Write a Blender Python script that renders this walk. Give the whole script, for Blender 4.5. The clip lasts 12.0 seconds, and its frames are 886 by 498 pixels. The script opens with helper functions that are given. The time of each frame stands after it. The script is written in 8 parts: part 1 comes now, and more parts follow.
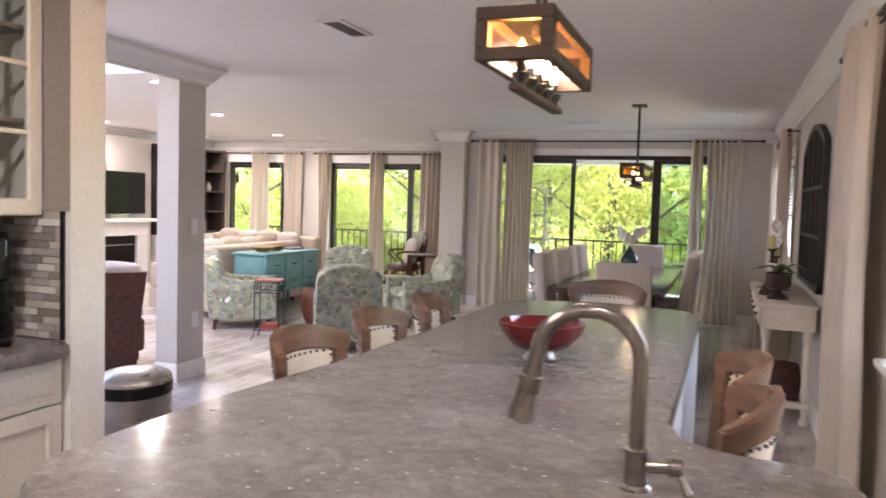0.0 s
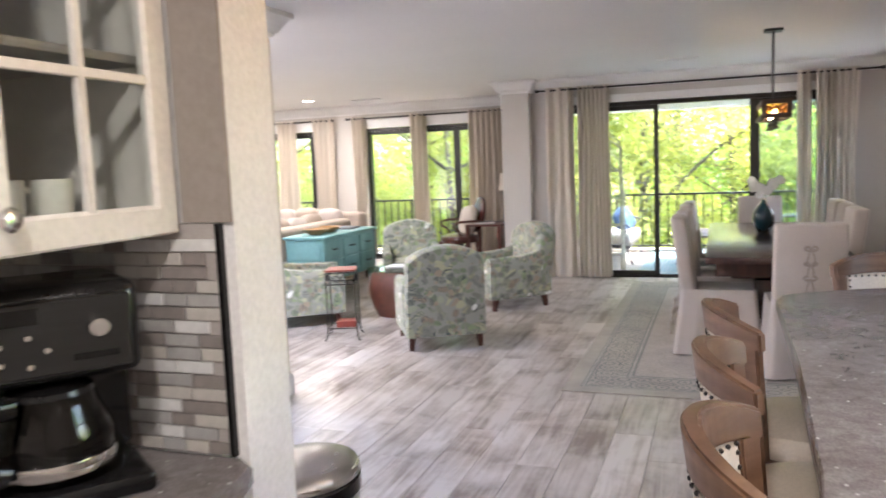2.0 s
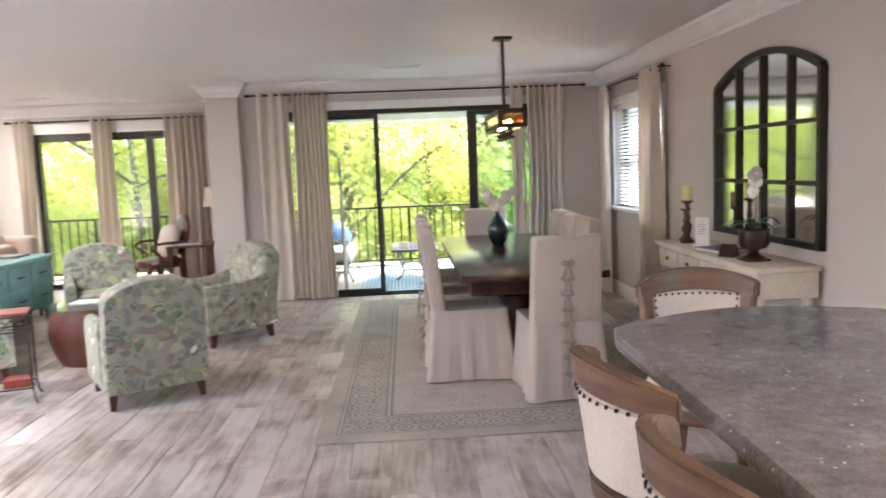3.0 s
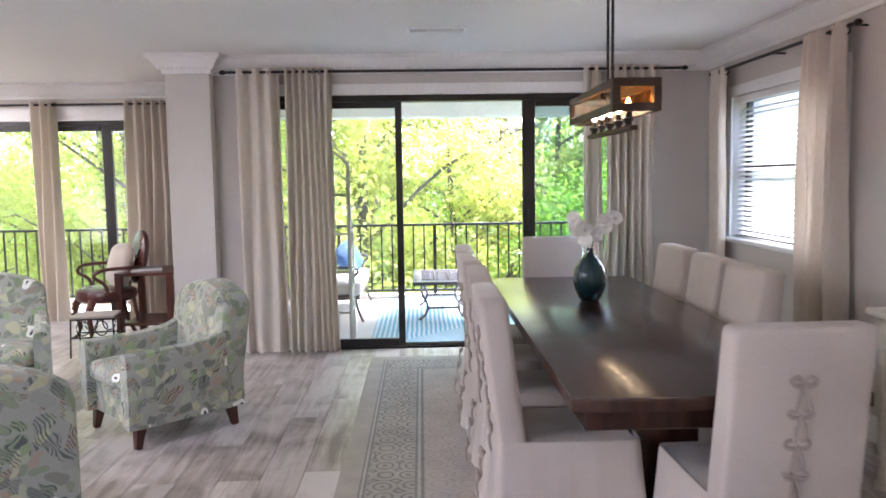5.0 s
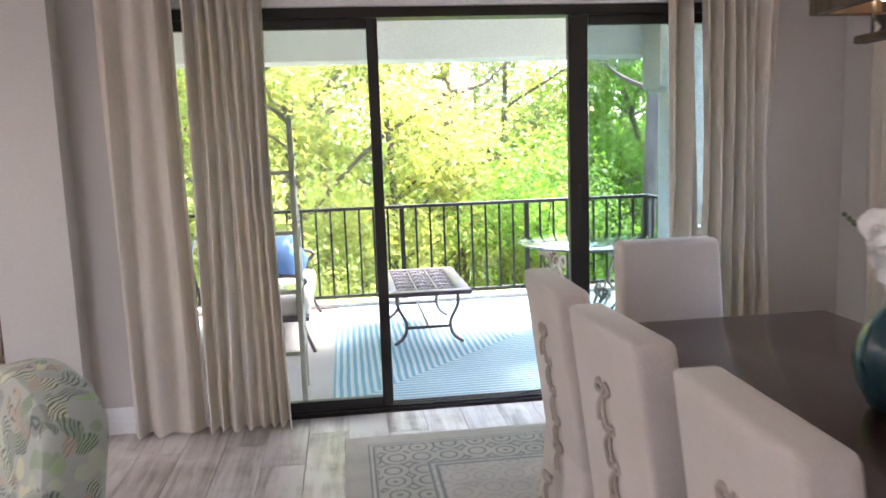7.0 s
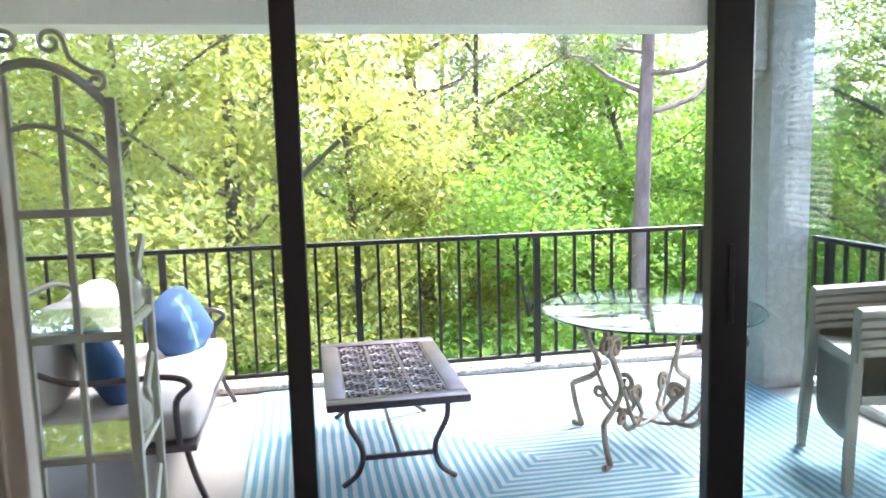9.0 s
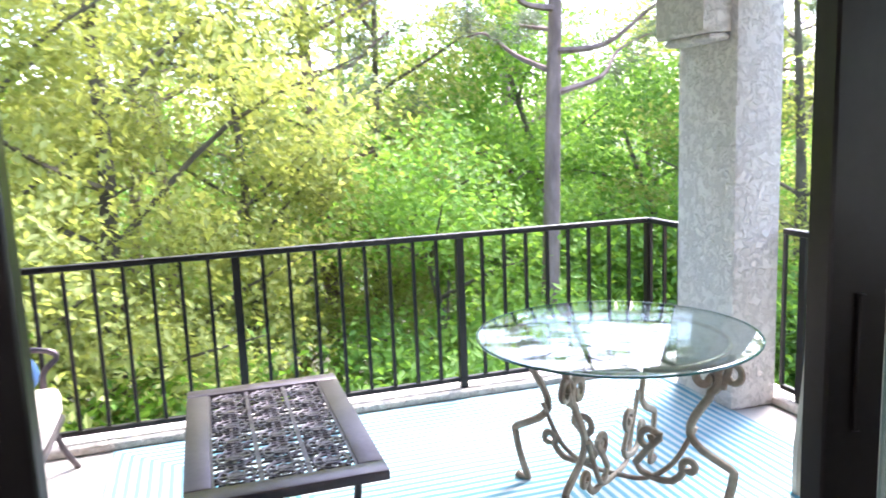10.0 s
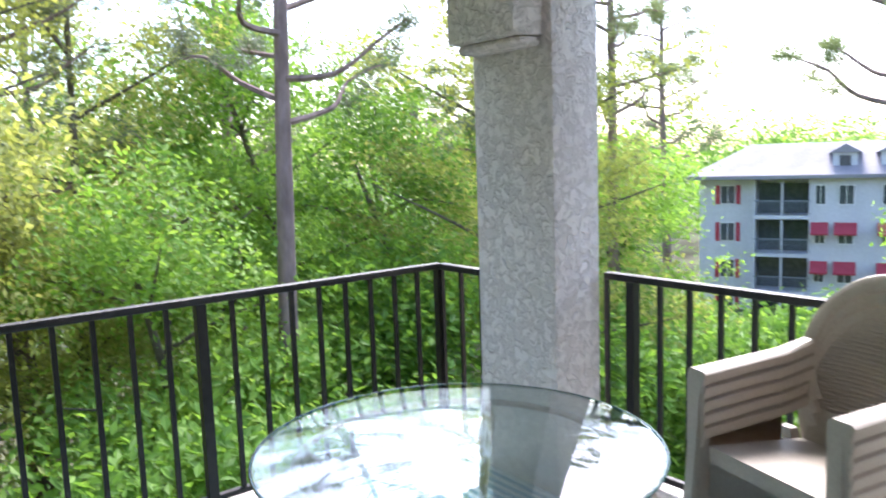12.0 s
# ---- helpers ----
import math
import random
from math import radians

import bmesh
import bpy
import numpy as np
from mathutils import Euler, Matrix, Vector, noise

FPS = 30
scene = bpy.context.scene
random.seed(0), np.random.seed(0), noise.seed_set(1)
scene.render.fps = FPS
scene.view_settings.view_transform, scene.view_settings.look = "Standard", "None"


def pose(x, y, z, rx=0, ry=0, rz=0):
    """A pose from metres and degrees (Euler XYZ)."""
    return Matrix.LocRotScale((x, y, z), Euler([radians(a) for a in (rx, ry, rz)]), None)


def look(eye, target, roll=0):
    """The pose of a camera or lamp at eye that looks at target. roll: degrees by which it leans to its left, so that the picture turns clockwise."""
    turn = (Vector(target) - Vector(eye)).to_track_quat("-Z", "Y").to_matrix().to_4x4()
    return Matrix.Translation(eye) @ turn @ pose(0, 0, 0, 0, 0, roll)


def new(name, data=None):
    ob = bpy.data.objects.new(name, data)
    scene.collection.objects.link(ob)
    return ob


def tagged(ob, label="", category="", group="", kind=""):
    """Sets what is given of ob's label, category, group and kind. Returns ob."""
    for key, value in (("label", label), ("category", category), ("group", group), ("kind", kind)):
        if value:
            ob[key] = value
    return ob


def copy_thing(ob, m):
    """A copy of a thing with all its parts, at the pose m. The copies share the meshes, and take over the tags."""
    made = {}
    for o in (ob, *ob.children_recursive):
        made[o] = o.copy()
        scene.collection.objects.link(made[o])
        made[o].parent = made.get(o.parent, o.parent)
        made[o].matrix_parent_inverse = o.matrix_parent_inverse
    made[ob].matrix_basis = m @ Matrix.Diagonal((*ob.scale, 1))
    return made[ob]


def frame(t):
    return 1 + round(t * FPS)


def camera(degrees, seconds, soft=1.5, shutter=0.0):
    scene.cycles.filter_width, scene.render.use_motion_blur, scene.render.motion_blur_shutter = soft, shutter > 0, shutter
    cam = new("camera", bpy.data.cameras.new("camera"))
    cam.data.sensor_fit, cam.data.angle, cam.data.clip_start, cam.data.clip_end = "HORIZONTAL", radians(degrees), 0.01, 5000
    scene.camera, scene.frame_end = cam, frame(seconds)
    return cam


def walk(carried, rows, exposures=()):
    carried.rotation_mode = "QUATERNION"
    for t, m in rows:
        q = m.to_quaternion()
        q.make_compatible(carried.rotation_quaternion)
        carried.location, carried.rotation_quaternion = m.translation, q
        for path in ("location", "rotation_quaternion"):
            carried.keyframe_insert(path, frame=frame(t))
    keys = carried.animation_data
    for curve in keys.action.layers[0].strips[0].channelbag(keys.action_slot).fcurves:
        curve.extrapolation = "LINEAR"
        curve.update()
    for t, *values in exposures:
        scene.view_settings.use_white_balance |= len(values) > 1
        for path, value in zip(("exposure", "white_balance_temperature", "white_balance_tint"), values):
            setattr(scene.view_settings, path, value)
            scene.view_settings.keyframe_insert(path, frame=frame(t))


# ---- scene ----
# camera: seconds, x, y, z, yaw, pitch, roll
cam = camera(60.0, 12.0, soft=1.7, shutter=0.3)
ROWS = [
    (0.0, 0.182, 0.528, 1.398, 20.18, -3.44, -1.73),
    (0.5, -0.083, 0.698, 1.400, 25.21, -4.04, -1.08),
    (1.0, -0.308, 0.852, 1.428, 32.21, -3.18, -0.50),
    (1.5, -0.685, 0.994, 1.449, 29.50, -4.52, 1.63),
    (2.0, -1.027, 1.324, 1.421, 19.68, -6.26, 2.28),
    (2.5, -1.274, 1.674, 1.417, 7.95, -5.96, 1.10),
    (2.7, -1.347, 1.800, 1.399, 3.11, -5.62, 1.12),
    (3.0, -1.418, 2.035, 1.406, -2.84, -6.09, 2.26),
    (3.2, -1.416, 2.208, 1.410, -4.93, -6.25, 2.54),
    (4.8, -1.508, 4.084, 1.384, -2.58, -5.26, 0.80),
    (5.0, -1.541, 4.340, 1.402, -1.64, -5.32, 0.83),
    (5.5, -1.702, 4.858, 1.400, -1.61, -5.59, 0.94),
    (6.0, -1.820, 5.406, 1.404, -1.83, -6.01, 0.94),
    (6.5, -1.853, 6.038, 1.380, -5.20, -7.10, 1.75),
    (7.0, -1.887, 6.706, 1.392, -7.36, -7.84, 2.02),
    (7.2, -1.877, 6.927, 1.398, -7.60, -7.62, 2.22),
    (8.8, -1.723, 8.661, 1.406, -9.76, -7.16, 1.60),
    (9.0, -1.686, 8.928, 1.403, -10.23, -7.44, 1.51),
    (9.5, -1.592, 9.425, 1.368, -12.29, -7.45, 1.83),
    (10.0, -1.511, 9.838, 1.398, -17.57, -8.86, 2.30),
    (10.5, -1.544, 10.146, 1.382, -28.78, -9.75, 0.88),
    (10.7, -1.538, 10.267, 1.410, -34.64, -10.48, 0.49),
    (11.0, -1.571, 10.324, 1.418, -40.36, -10.15, 0.31),
    (11.5, -1.529, 10.556, 1.438, -43.54, -10.25, 0.57),
    (12.0, -1.256, 10.844, 1.357, -38.09, -7.03, 1.96),
]
EXPOSURES = [(0.0, 3.88, 6450, 19), (1.0, 4.05, 6100, 14), (2.0, 4.15, 6150, 14), (3.0, 4.15, 6350, 15), (5.0, 4.15, 5850, 18), (6.0, 4.15, 5950, 18), (7.2, 3.85, 6150, 18), (9.0, 3.33, 5950, 18), (9.5, 3.12, 5950, 18), (10.0, 2.95, 5950, 18), (10.5, 2.65, 5950, 18), (11.0, 2.5, 5950, 17), (12.0, 2.25, 5950, 18)]
walk(cam, [(t, pose(x, y, z, 90 + pitch, roll, yaw)) for t, x, y, z, yaw, pitch, roll in ROWS], EXPOSURES)

# ---- light ----
world = bpy.data.worlds.new("sky")
scene.world = world
world.use_nodes = True
wn = world.node_tree.nodes
sky = wn.new("ShaderNodeTexSky")
sky.sky_type, sky.sun_disc = "NISHITA", False
sky.sun_elevation, sky.sun_rotation = radians(51), radians(52)
sky.air_density, sky.dust_density, sky.ozone_density = 1.0, 2.0, 1.0
wn["Background"].inputs["Strength"].default_value = 0.15
world.node_tree.links.new(sky.outputs["Color"], wn["Background"].inputs["Color"])

sun_data = bpy.data.lights.new("sun", "SUN")
sun_data.energy, sun_data.angle, sun_data.color = 2.7, radians(24), (1.0, 0.96, 0.88)
sun = new("sun", sun_data)
sun.matrix_world = look((24, 31, 50), (0, 12, 12))


def lamp(name, kind, place, watts, colour=(1.0, 0.82, 0.6), radius=0.05, target=None):
    data = bpy.data.lights.new(name, kind)
    data.energy, data.color = watts, colour
    if kind == "AREA":
        data.shape, data.size = "DISK", radius * 2
    else:
        data.shadow_soft_size = radius
    ob = new(name, data)
    ob.matrix_world = look(place, target) if target else Matrix.Translation(place)
    return ob


# ---- builders ----
def part(name, bm, material, parent=None, label="", smooth=True):
    """Link a bmesh as one mesh object under a thing or a part."""
    me = bpy.data.meshes.new(name)
    bmesh.ops.recalc_face_normals(bm, faces=bm.faces)
    bm.to_mesh(me)
    bm.free()
    if material:
        me.materials.append(material)
    if smooth:
        me.polygons.foreach_set("use_smooth", [True] * len(me.polygons))
        me.set_sharp_from_angle(angle=radians(38))
    ob = new(name, me)
    if parent:
        ob.parent = parent
    if label:
        ob["label"] = label
    return ob


def empty(name, m=None, label="", category="", group="", kind=""):
    ob = new(name)
    ob.empty_display_size = 0.1
    if m:
        ob.matrix_basis = m
    return tagged(ob, label, category, group, kind)


def box(bm, x0, y0, z0, x1, y1, z1, bevel=0.0, seg=1, m=None):
    vs = [bm.verts.new((x, y, z)) for x in (x0, x1) for y in (y0, y1) for z in (z0, z1)]
    if m:
        for v in vs:
            v.co = m @ v.co
    fs = [bm.faces.new([vs[i] for i in f]) for f in ((0, 1, 3, 2), (4, 6, 7, 5), (0, 4, 5, 1), (2, 3, 7, 6), (0, 2, 6, 4), (1, 5, 7, 3))]
    if bevel:
        es = list({e for f in fs for e in f.edges})
        bmesh.ops.bevel(bm, geom=es, offset=bevel, segments=seg, profile=0.5, affect="EDGES")
    return bm


def nbox(x0, y0, z0, x1, y1, z1, bevel=0.0, seg=1):
    return box(bmesh.new(), min(x0, x1), min(y0, y1), min(z0, z1), max(x0, x1), max(y0, y1), max(z0, z1), bevel, seg)


def skin(bm, rings, closed=True, cap=True):
    """Faces between successive rings of points."""
    vr = [[bm.verts.new(p) for p in r] for r in rings]
    n = len(vr[0])
    for a, b in zip(vr, vr[1:]):
        for i in range(n if closed else n - 1):
            j = (i + 1) % n
            bm.faces.new((a[i], a[j], b[j], b[i]))
    if cap and closed:
        bm.faces.new(vr[0][::-1])
        bm.faces.new(vr[-1])
    return bm


def lathe(bm, prof, n=24, at=(0, 0, 0)):
    """A turned shape from (radius, height) pairs."""
    rings = [[(at[0] + r * math.cos(2 * math.pi * k / n), at[1] + r * math.sin(2 * math.pi * k / n), at[2] + z) for k in range(n)] for r, z in prof]
    return skin(bm, rings)


def tube(bm, pts, r, n=8, flat=1.0):
    """A rod along points; r may be a list."""
    pts = [Vector(p) for p in pts]
    rs = r if isinstance(r, (list, tuple)) else [r] * len(pts)
    up = Vector((0, 0, 1))
    rings = []
    last = None
    for i, p in enumerate(pts):
        d = (pts[min(i + 1, len(pts) - 1)] - pts[max(i - 1, 0)]).normalized()
        if last is None:
            a = d.orthogonal().normalized() if abs(d.z) > 0.9 else d.cross(up).normalized()
        else:
            a = (last - d * last.dot(d)).normalized()
        last = a
        b = d.cross(a)
        rings.append([p + a * (rs[i] * math.cos(2 * math.pi * k / n)) + b * (rs[i] * flat * math.sin(2 * math.pi * k / n)) for k in range(n)])
    return skin(bm, rings)


def spline(pts, steps=6):
    """Catmull-Rom through points."""
    pts = [Vector(p) for p in pts]
    out = []
    for i in range(len(pts) - 1):
        p0, p1, p2, p3 = pts[max(i - 1, 0)], pts[i], pts[i + 1], pts[min(i + 2, len(pts) - 1)]
        for k in range(steps):
            t = k / steps
            out.append(0.5 * (2 * p1 + (p2 - p0) * t + (2 * p0 - 5 * p1 + 4 * p2 - p3) * t * t + (3 * p1 - p0 - 3 * p2 + p3) * t ** 3))
    out.append(pts[-1])
    return out


def prism(bm, outline, axis, a, b):
    """An outline of 2D points pushed from a to b along an axis (0 x, 1 y, 2 z)."""
    def place(p, h):
        q = list(p)
        q.insert(axis, h)
        return q
    return skin(bm, [[place(p, a) for p in outline], [place(p, b) for p in outline]])


def rounded(w, d, r, n=5, cx=0.0, cy=0.0):
    """A rectangle's outline with round corners."""
    out = []
    for sx, sy, a0 in ((1, 1, 0), (-1, 1, 90), (-1, -1, 180), (1, -1, 270)):
        for k in range(n + 1):
            a = radians(a0 + 90 * k / n)
            out.append((cx + sx * (w / 2 - r) + r * math.cos(a), cy + sy * (d / 2 - r) + r * math.sin(a)))
    return out


def slab(bm, outline, z0, z1, e=0.005):
    """A flat slab of an outline with softened top and bottom edges; the outline is pulled in towards its middle."""
    cx, cy = sum(p[0] for p in outline) / len(outline), sum(p[1] for p in outline) / len(outline)

    def ring(inset, z):
        out = []
        for x, y in outline:
            d = math.hypot(x - cx, y - cy) or 1
            out.append((x - (x - cx) / d * inset, y - (y - cy) / d * inset, z))
        return out
    return skin(bm, [ring(e, z0), ring(0, z0 + e), ring(0, z1 - e), ring(e, z1)])


# ---- materials ----
def nodes_of(name):
    m = bpy.data.materials.new(name)
    m.use_nodes = True
    return m, m.node_tree.nodes, m.node_tree.links, m.node_tree.nodes["Principled BSDF"]


def ramp(n, stops):
    r = n.new("ShaderNodeValToRGB")
    els = r.color_ramp.elements
    while len(els) < len(stops):
        els.new(0.5)
    for e, (p, c) in zip(els, stops):
        e.position, e.color = p, (*c, 1)
    return r


def coords(n, l, stretch=(1, 1, 1), rand=False):
    tc, mp = n.new("ShaderNodeTexCoord"), n.new("ShaderNodeMapping")
    mp.inputs["Scale"].default_value = stretch
    l.new(tc.outputs["Object"], mp.inputs["Vector"])
    if rand:
        oi, sc = n.new("ShaderNodeObjectInfo"), n.new("ShaderNodeVectorMath")
        sc.operation = "SCALE"
        sc.inputs[0].default_value = (13, 29, 17)
        l.new(oi.outputs["Random"], sc.inputs["Scale"])
        l.new(sc.outputs[0], mp.inputs["Location"])
    return mp.outputs["Vector"]


def noise_tex(n, l, vec, scale, detail=4, rough=0.55, distort=0.0):
    t = n.new("ShaderNodeTexNoise")
    t.inputs["Scale"].default_value, t.inputs["Detail"].default_value = scale, detail
    t.inputs["Roughness"].default_value, t.inputs["Distortion"].default_value = rough, distort
    l.new(vec, t.inputs["Vector"])
    return t.outputs["Fac"]


def mix(n, l, fac, a, b, kind="MIX"):
    x = n.new("ShaderNodeMix")
    x.data_type, x.blend_type = "RGBA", kind
    for sock, v in ((x.inputs[0], fac), (x.inputs[6], a), (x.inputs[7], b)):
        if isinstance(v, (int, float)):
            sock.default_value = v
        elif isinstance(v, tuple):
            sock.default_value = (*v, 1)
        else:
            l.new(v, sock)
    return x.outputs[2]


def bump_to(n, l, bsdf, height, strength, distance=0.01):
    b = n.new("ShaderNodeBump")
    b.inputs["Strength"].default_value, b.inputs["Distance"].default_value = strength, distance
    l.new(height, b.inputs["Height"])
    l.new(b.outputs[0], bsdf.inputs["Normal"])


def mat(name, c1, c2=None, rough=0.5, metal=0.0, scale=3.0, fine=60.0, bump=0.1, stretch=(1, 1, 1), rand=False, contrast=(0.35, 0.65), sheen=0.0, coat=0.0, spec=0.5):
    """A surface of two tones mixed by a broad noise, with fine grain in colour, gloss and relief."""
    m, n, l, b = nodes_of(name)
    c2 = c2 or tuple(c * 0.88 for c in c1)
    vec = coords(n, l, stretch, rand)
    broad, grain = noise_tex(n, l, vec, scale), noise_tex(n, l, vec, fine, 5)
    r = ramp(n, [(contrast[0], c1), (contrast[1], c2)])
    l.new(broad, r.inputs["Fac"])
    g = ramp(n, [(0.3, (0.86, 0.86, 0.86)), (0.7, (1, 1, 1))])
    l.new(grain, g.inputs["Fac"])
    l.new(mix(n, l, 1.0, r.outputs[0], g.outputs[0], "MULTIPLY"), b.inputs["Base Color"])
    rr = n.new("ShaderNodeMapRange")
    rr.inputs["To Min"].default_value, rr.inputs["To Max"].default_value = max(rough - 0.08, 0.02), min(rough + 0.1, 1)
    l.new(broad, rr.inputs["Value"])
    l.new(rr.outputs[0], b.inputs["Roughness"])
    b.inputs["Metallic"].default_value = metal
    b.inputs["Specular IOR Level"].default_value = spec
    b.inputs["Sheen Weight"].default_value = sheen
    b.inputs["Coat Weight"].default_value = coat
    if bump:
        bump_to(n, l, b, grain, bump, 0.004)
    return m


def glass(name, colour=(0.96, 0.98, 0.97), rough=0.0, sheen=0.04):
    """Thin clear glass: see-through with a mirror sheen."""
    m, n, l, b = nodes_of(name)
    n.remove(b)
    out = n["Material Output"]
    tr, gl, ms, fr = n.new("ShaderNodeBsdfTransparent"), n.new("ShaderNodeBsdfGlossy"), n.new("ShaderNodeMixShader"), n.new("ShaderNodeLayerWeight")
    tr.inputs[0].default_value = (*colour, 1)
    gl.inputs["Roughness"].default_value = rough
    pw, ad = n.new("ShaderNodeMath"), n.new("ShaderNodeMath")
    pw.operation, ad.operation = "POWER", "MULTIPLY_ADD"
    pw.inputs[1].default_value = 5.0
    ad.inputs[1].default_value, ad.inputs[2].default_value = 0.96 - sheen, sheen
    l.new(fr.outputs["Facing"], pw.inputs[0])
    l.new(pw.outputs[0], ad.inputs[0])
    l.new(ad.outputs[0], ms.inputs[0])
    l.new(tr.outputs[0], ms.inputs[1])
    l.new(gl.outputs[0], ms.inputs[2])
    l.new(ms.outputs[0], out.inputs["Surface"])
    return m


def glow(name, colour, strength):
    m, n, l, b = nodes_of(name)
    b.inputs["Base Color"].default_value = (*colour, 1)
    b.inputs["Emission Color"].default_value = (*colour, 1)
    b.inputs["Emission Strength"].default_value = strength
    return m


def planks_mat():
    m, n, l, b = nodes_of("washed_plank")
    vec = coords(n, l, (1, 1, 1), True)
    tc = coords(n, l, (9, 0.8, 1), True)
    streak = noise_tex(n, l, tc, 2.2, 6, 0.6, 0.6)
    cloud = noise_tex(n, l, vec, 2.2, 5, 0.6, 0.4)
    fine = noise_tex(n, l, coords(n, l, (90, 4, 1), True), 1.5, 4)
    r = ramp(n, [(0.38, (0.23, 0.185, 0.155)), (0.47, (0.43, 0.38, 0.345)), (0.57, (0.61, 0.565, 0.535))])
    l.new(mix(n, l, 0.55, streak, cloud), r.inputs["Fac"])
    oi = n.new("ShaderNodeObjectInfo")
    tone = ramp(n, [(0, (0.8, 0.79, 0.78)), (0.5, (0.93, 0.92, 0.92)), (1, (1.0, 1.0, 1.0))])
    l.new(oi.outputs["Random"], tone.inputs["Fac"])
    base = mix(n, l, 1.0, r.outputs[0], tone.outputs[0], "MULTIPLY")
    l.new(base, b.inputs["Base Color"])
    b.inputs["Roughness"].default_value = 0.33
    bump_to(n, l, b, fine, 0.12, 0.002)
    return m


def stone_mat():
    m, n, l, b = nodes_of("speckled_quartz")
    vec = coords(n, l)
    broad, mid, fine = noise_tex(n, l, vec, 5, 4), noise_tex(n, l, vec, 28, 5, 0.65, 0.5), noise_tex(n, l, vec, 160, 3)
    r = ramp(n, [(0.33, (0.12, 0.105, 0.102)), (0.5, (0.19, 0.17, 0.168)), (0.68, (0.28, 0.26, 0.26))])
    l.new(mix(n, l, 0.5, broad, mid), r.inputs["Fac"])
    v = n.new("ShaderNodeTexVoronoi")
    v.inputs["Scale"].default_value = 26
    l.new(vec, v.inputs["Vector"])
    fl = ramp(n, [(0.05, (1, 1, 1)), (0.13, (0, 0, 0))])
    l.new(v.outputs["Distance"], fl.inputs["Fac"])
    c = mix(n, l, fl.outputs[0], r.outputs[0], (0.50, 0.49, 0.48))
    g = ramp(n, [(0.35, (0.82, 0.82, 0.82)), (0.65, (1.08, 1.08, 1.08))])
    l.new(fine, g.inputs["Fac"])
    l.new(mix(n, l, 1.0, c, g.outputs[0], "MULTIPLY"), b.inputs["Base Color"])
    b.inputs["Roughness"].default_value = 0.16
    return m


def curtain_mat():
    m, n, l, b = nodes_of("linen_curtain")
    vec = coords(n, l, (1, 1, 1))
    w = noise_tex(n, l, coords(n, l, (160, 160, 20)), 1.5, 3)
    r = ramp(n, [(0.3, (0.74, 0.67, 0.59)), (0.7, (0.83, 0.77, 0.70))])
    l.new(w, r.inputs["Fac"])
    l.new(r.outputs[0], b.inputs["Base Color"])
    b.inputs["Roughness"].default_value = 0.9
    tr, ms = n.new("ShaderNodeBsdfTranslucent"), n.new("ShaderNodeMixShader")
    l.new(r.outputs[0], tr.inputs[0])
    ms.inputs[0].default_value = 0.38
    l.new(b.outputs[0], ms.inputs[1])
    l.new(tr.outputs[0], ms.inputs[2])
    l.new(ms.outputs[0], n["Material Output"].inputs["Surface"])
    bump_to(n, l, b, w, 0.15, 0.002)
    return m


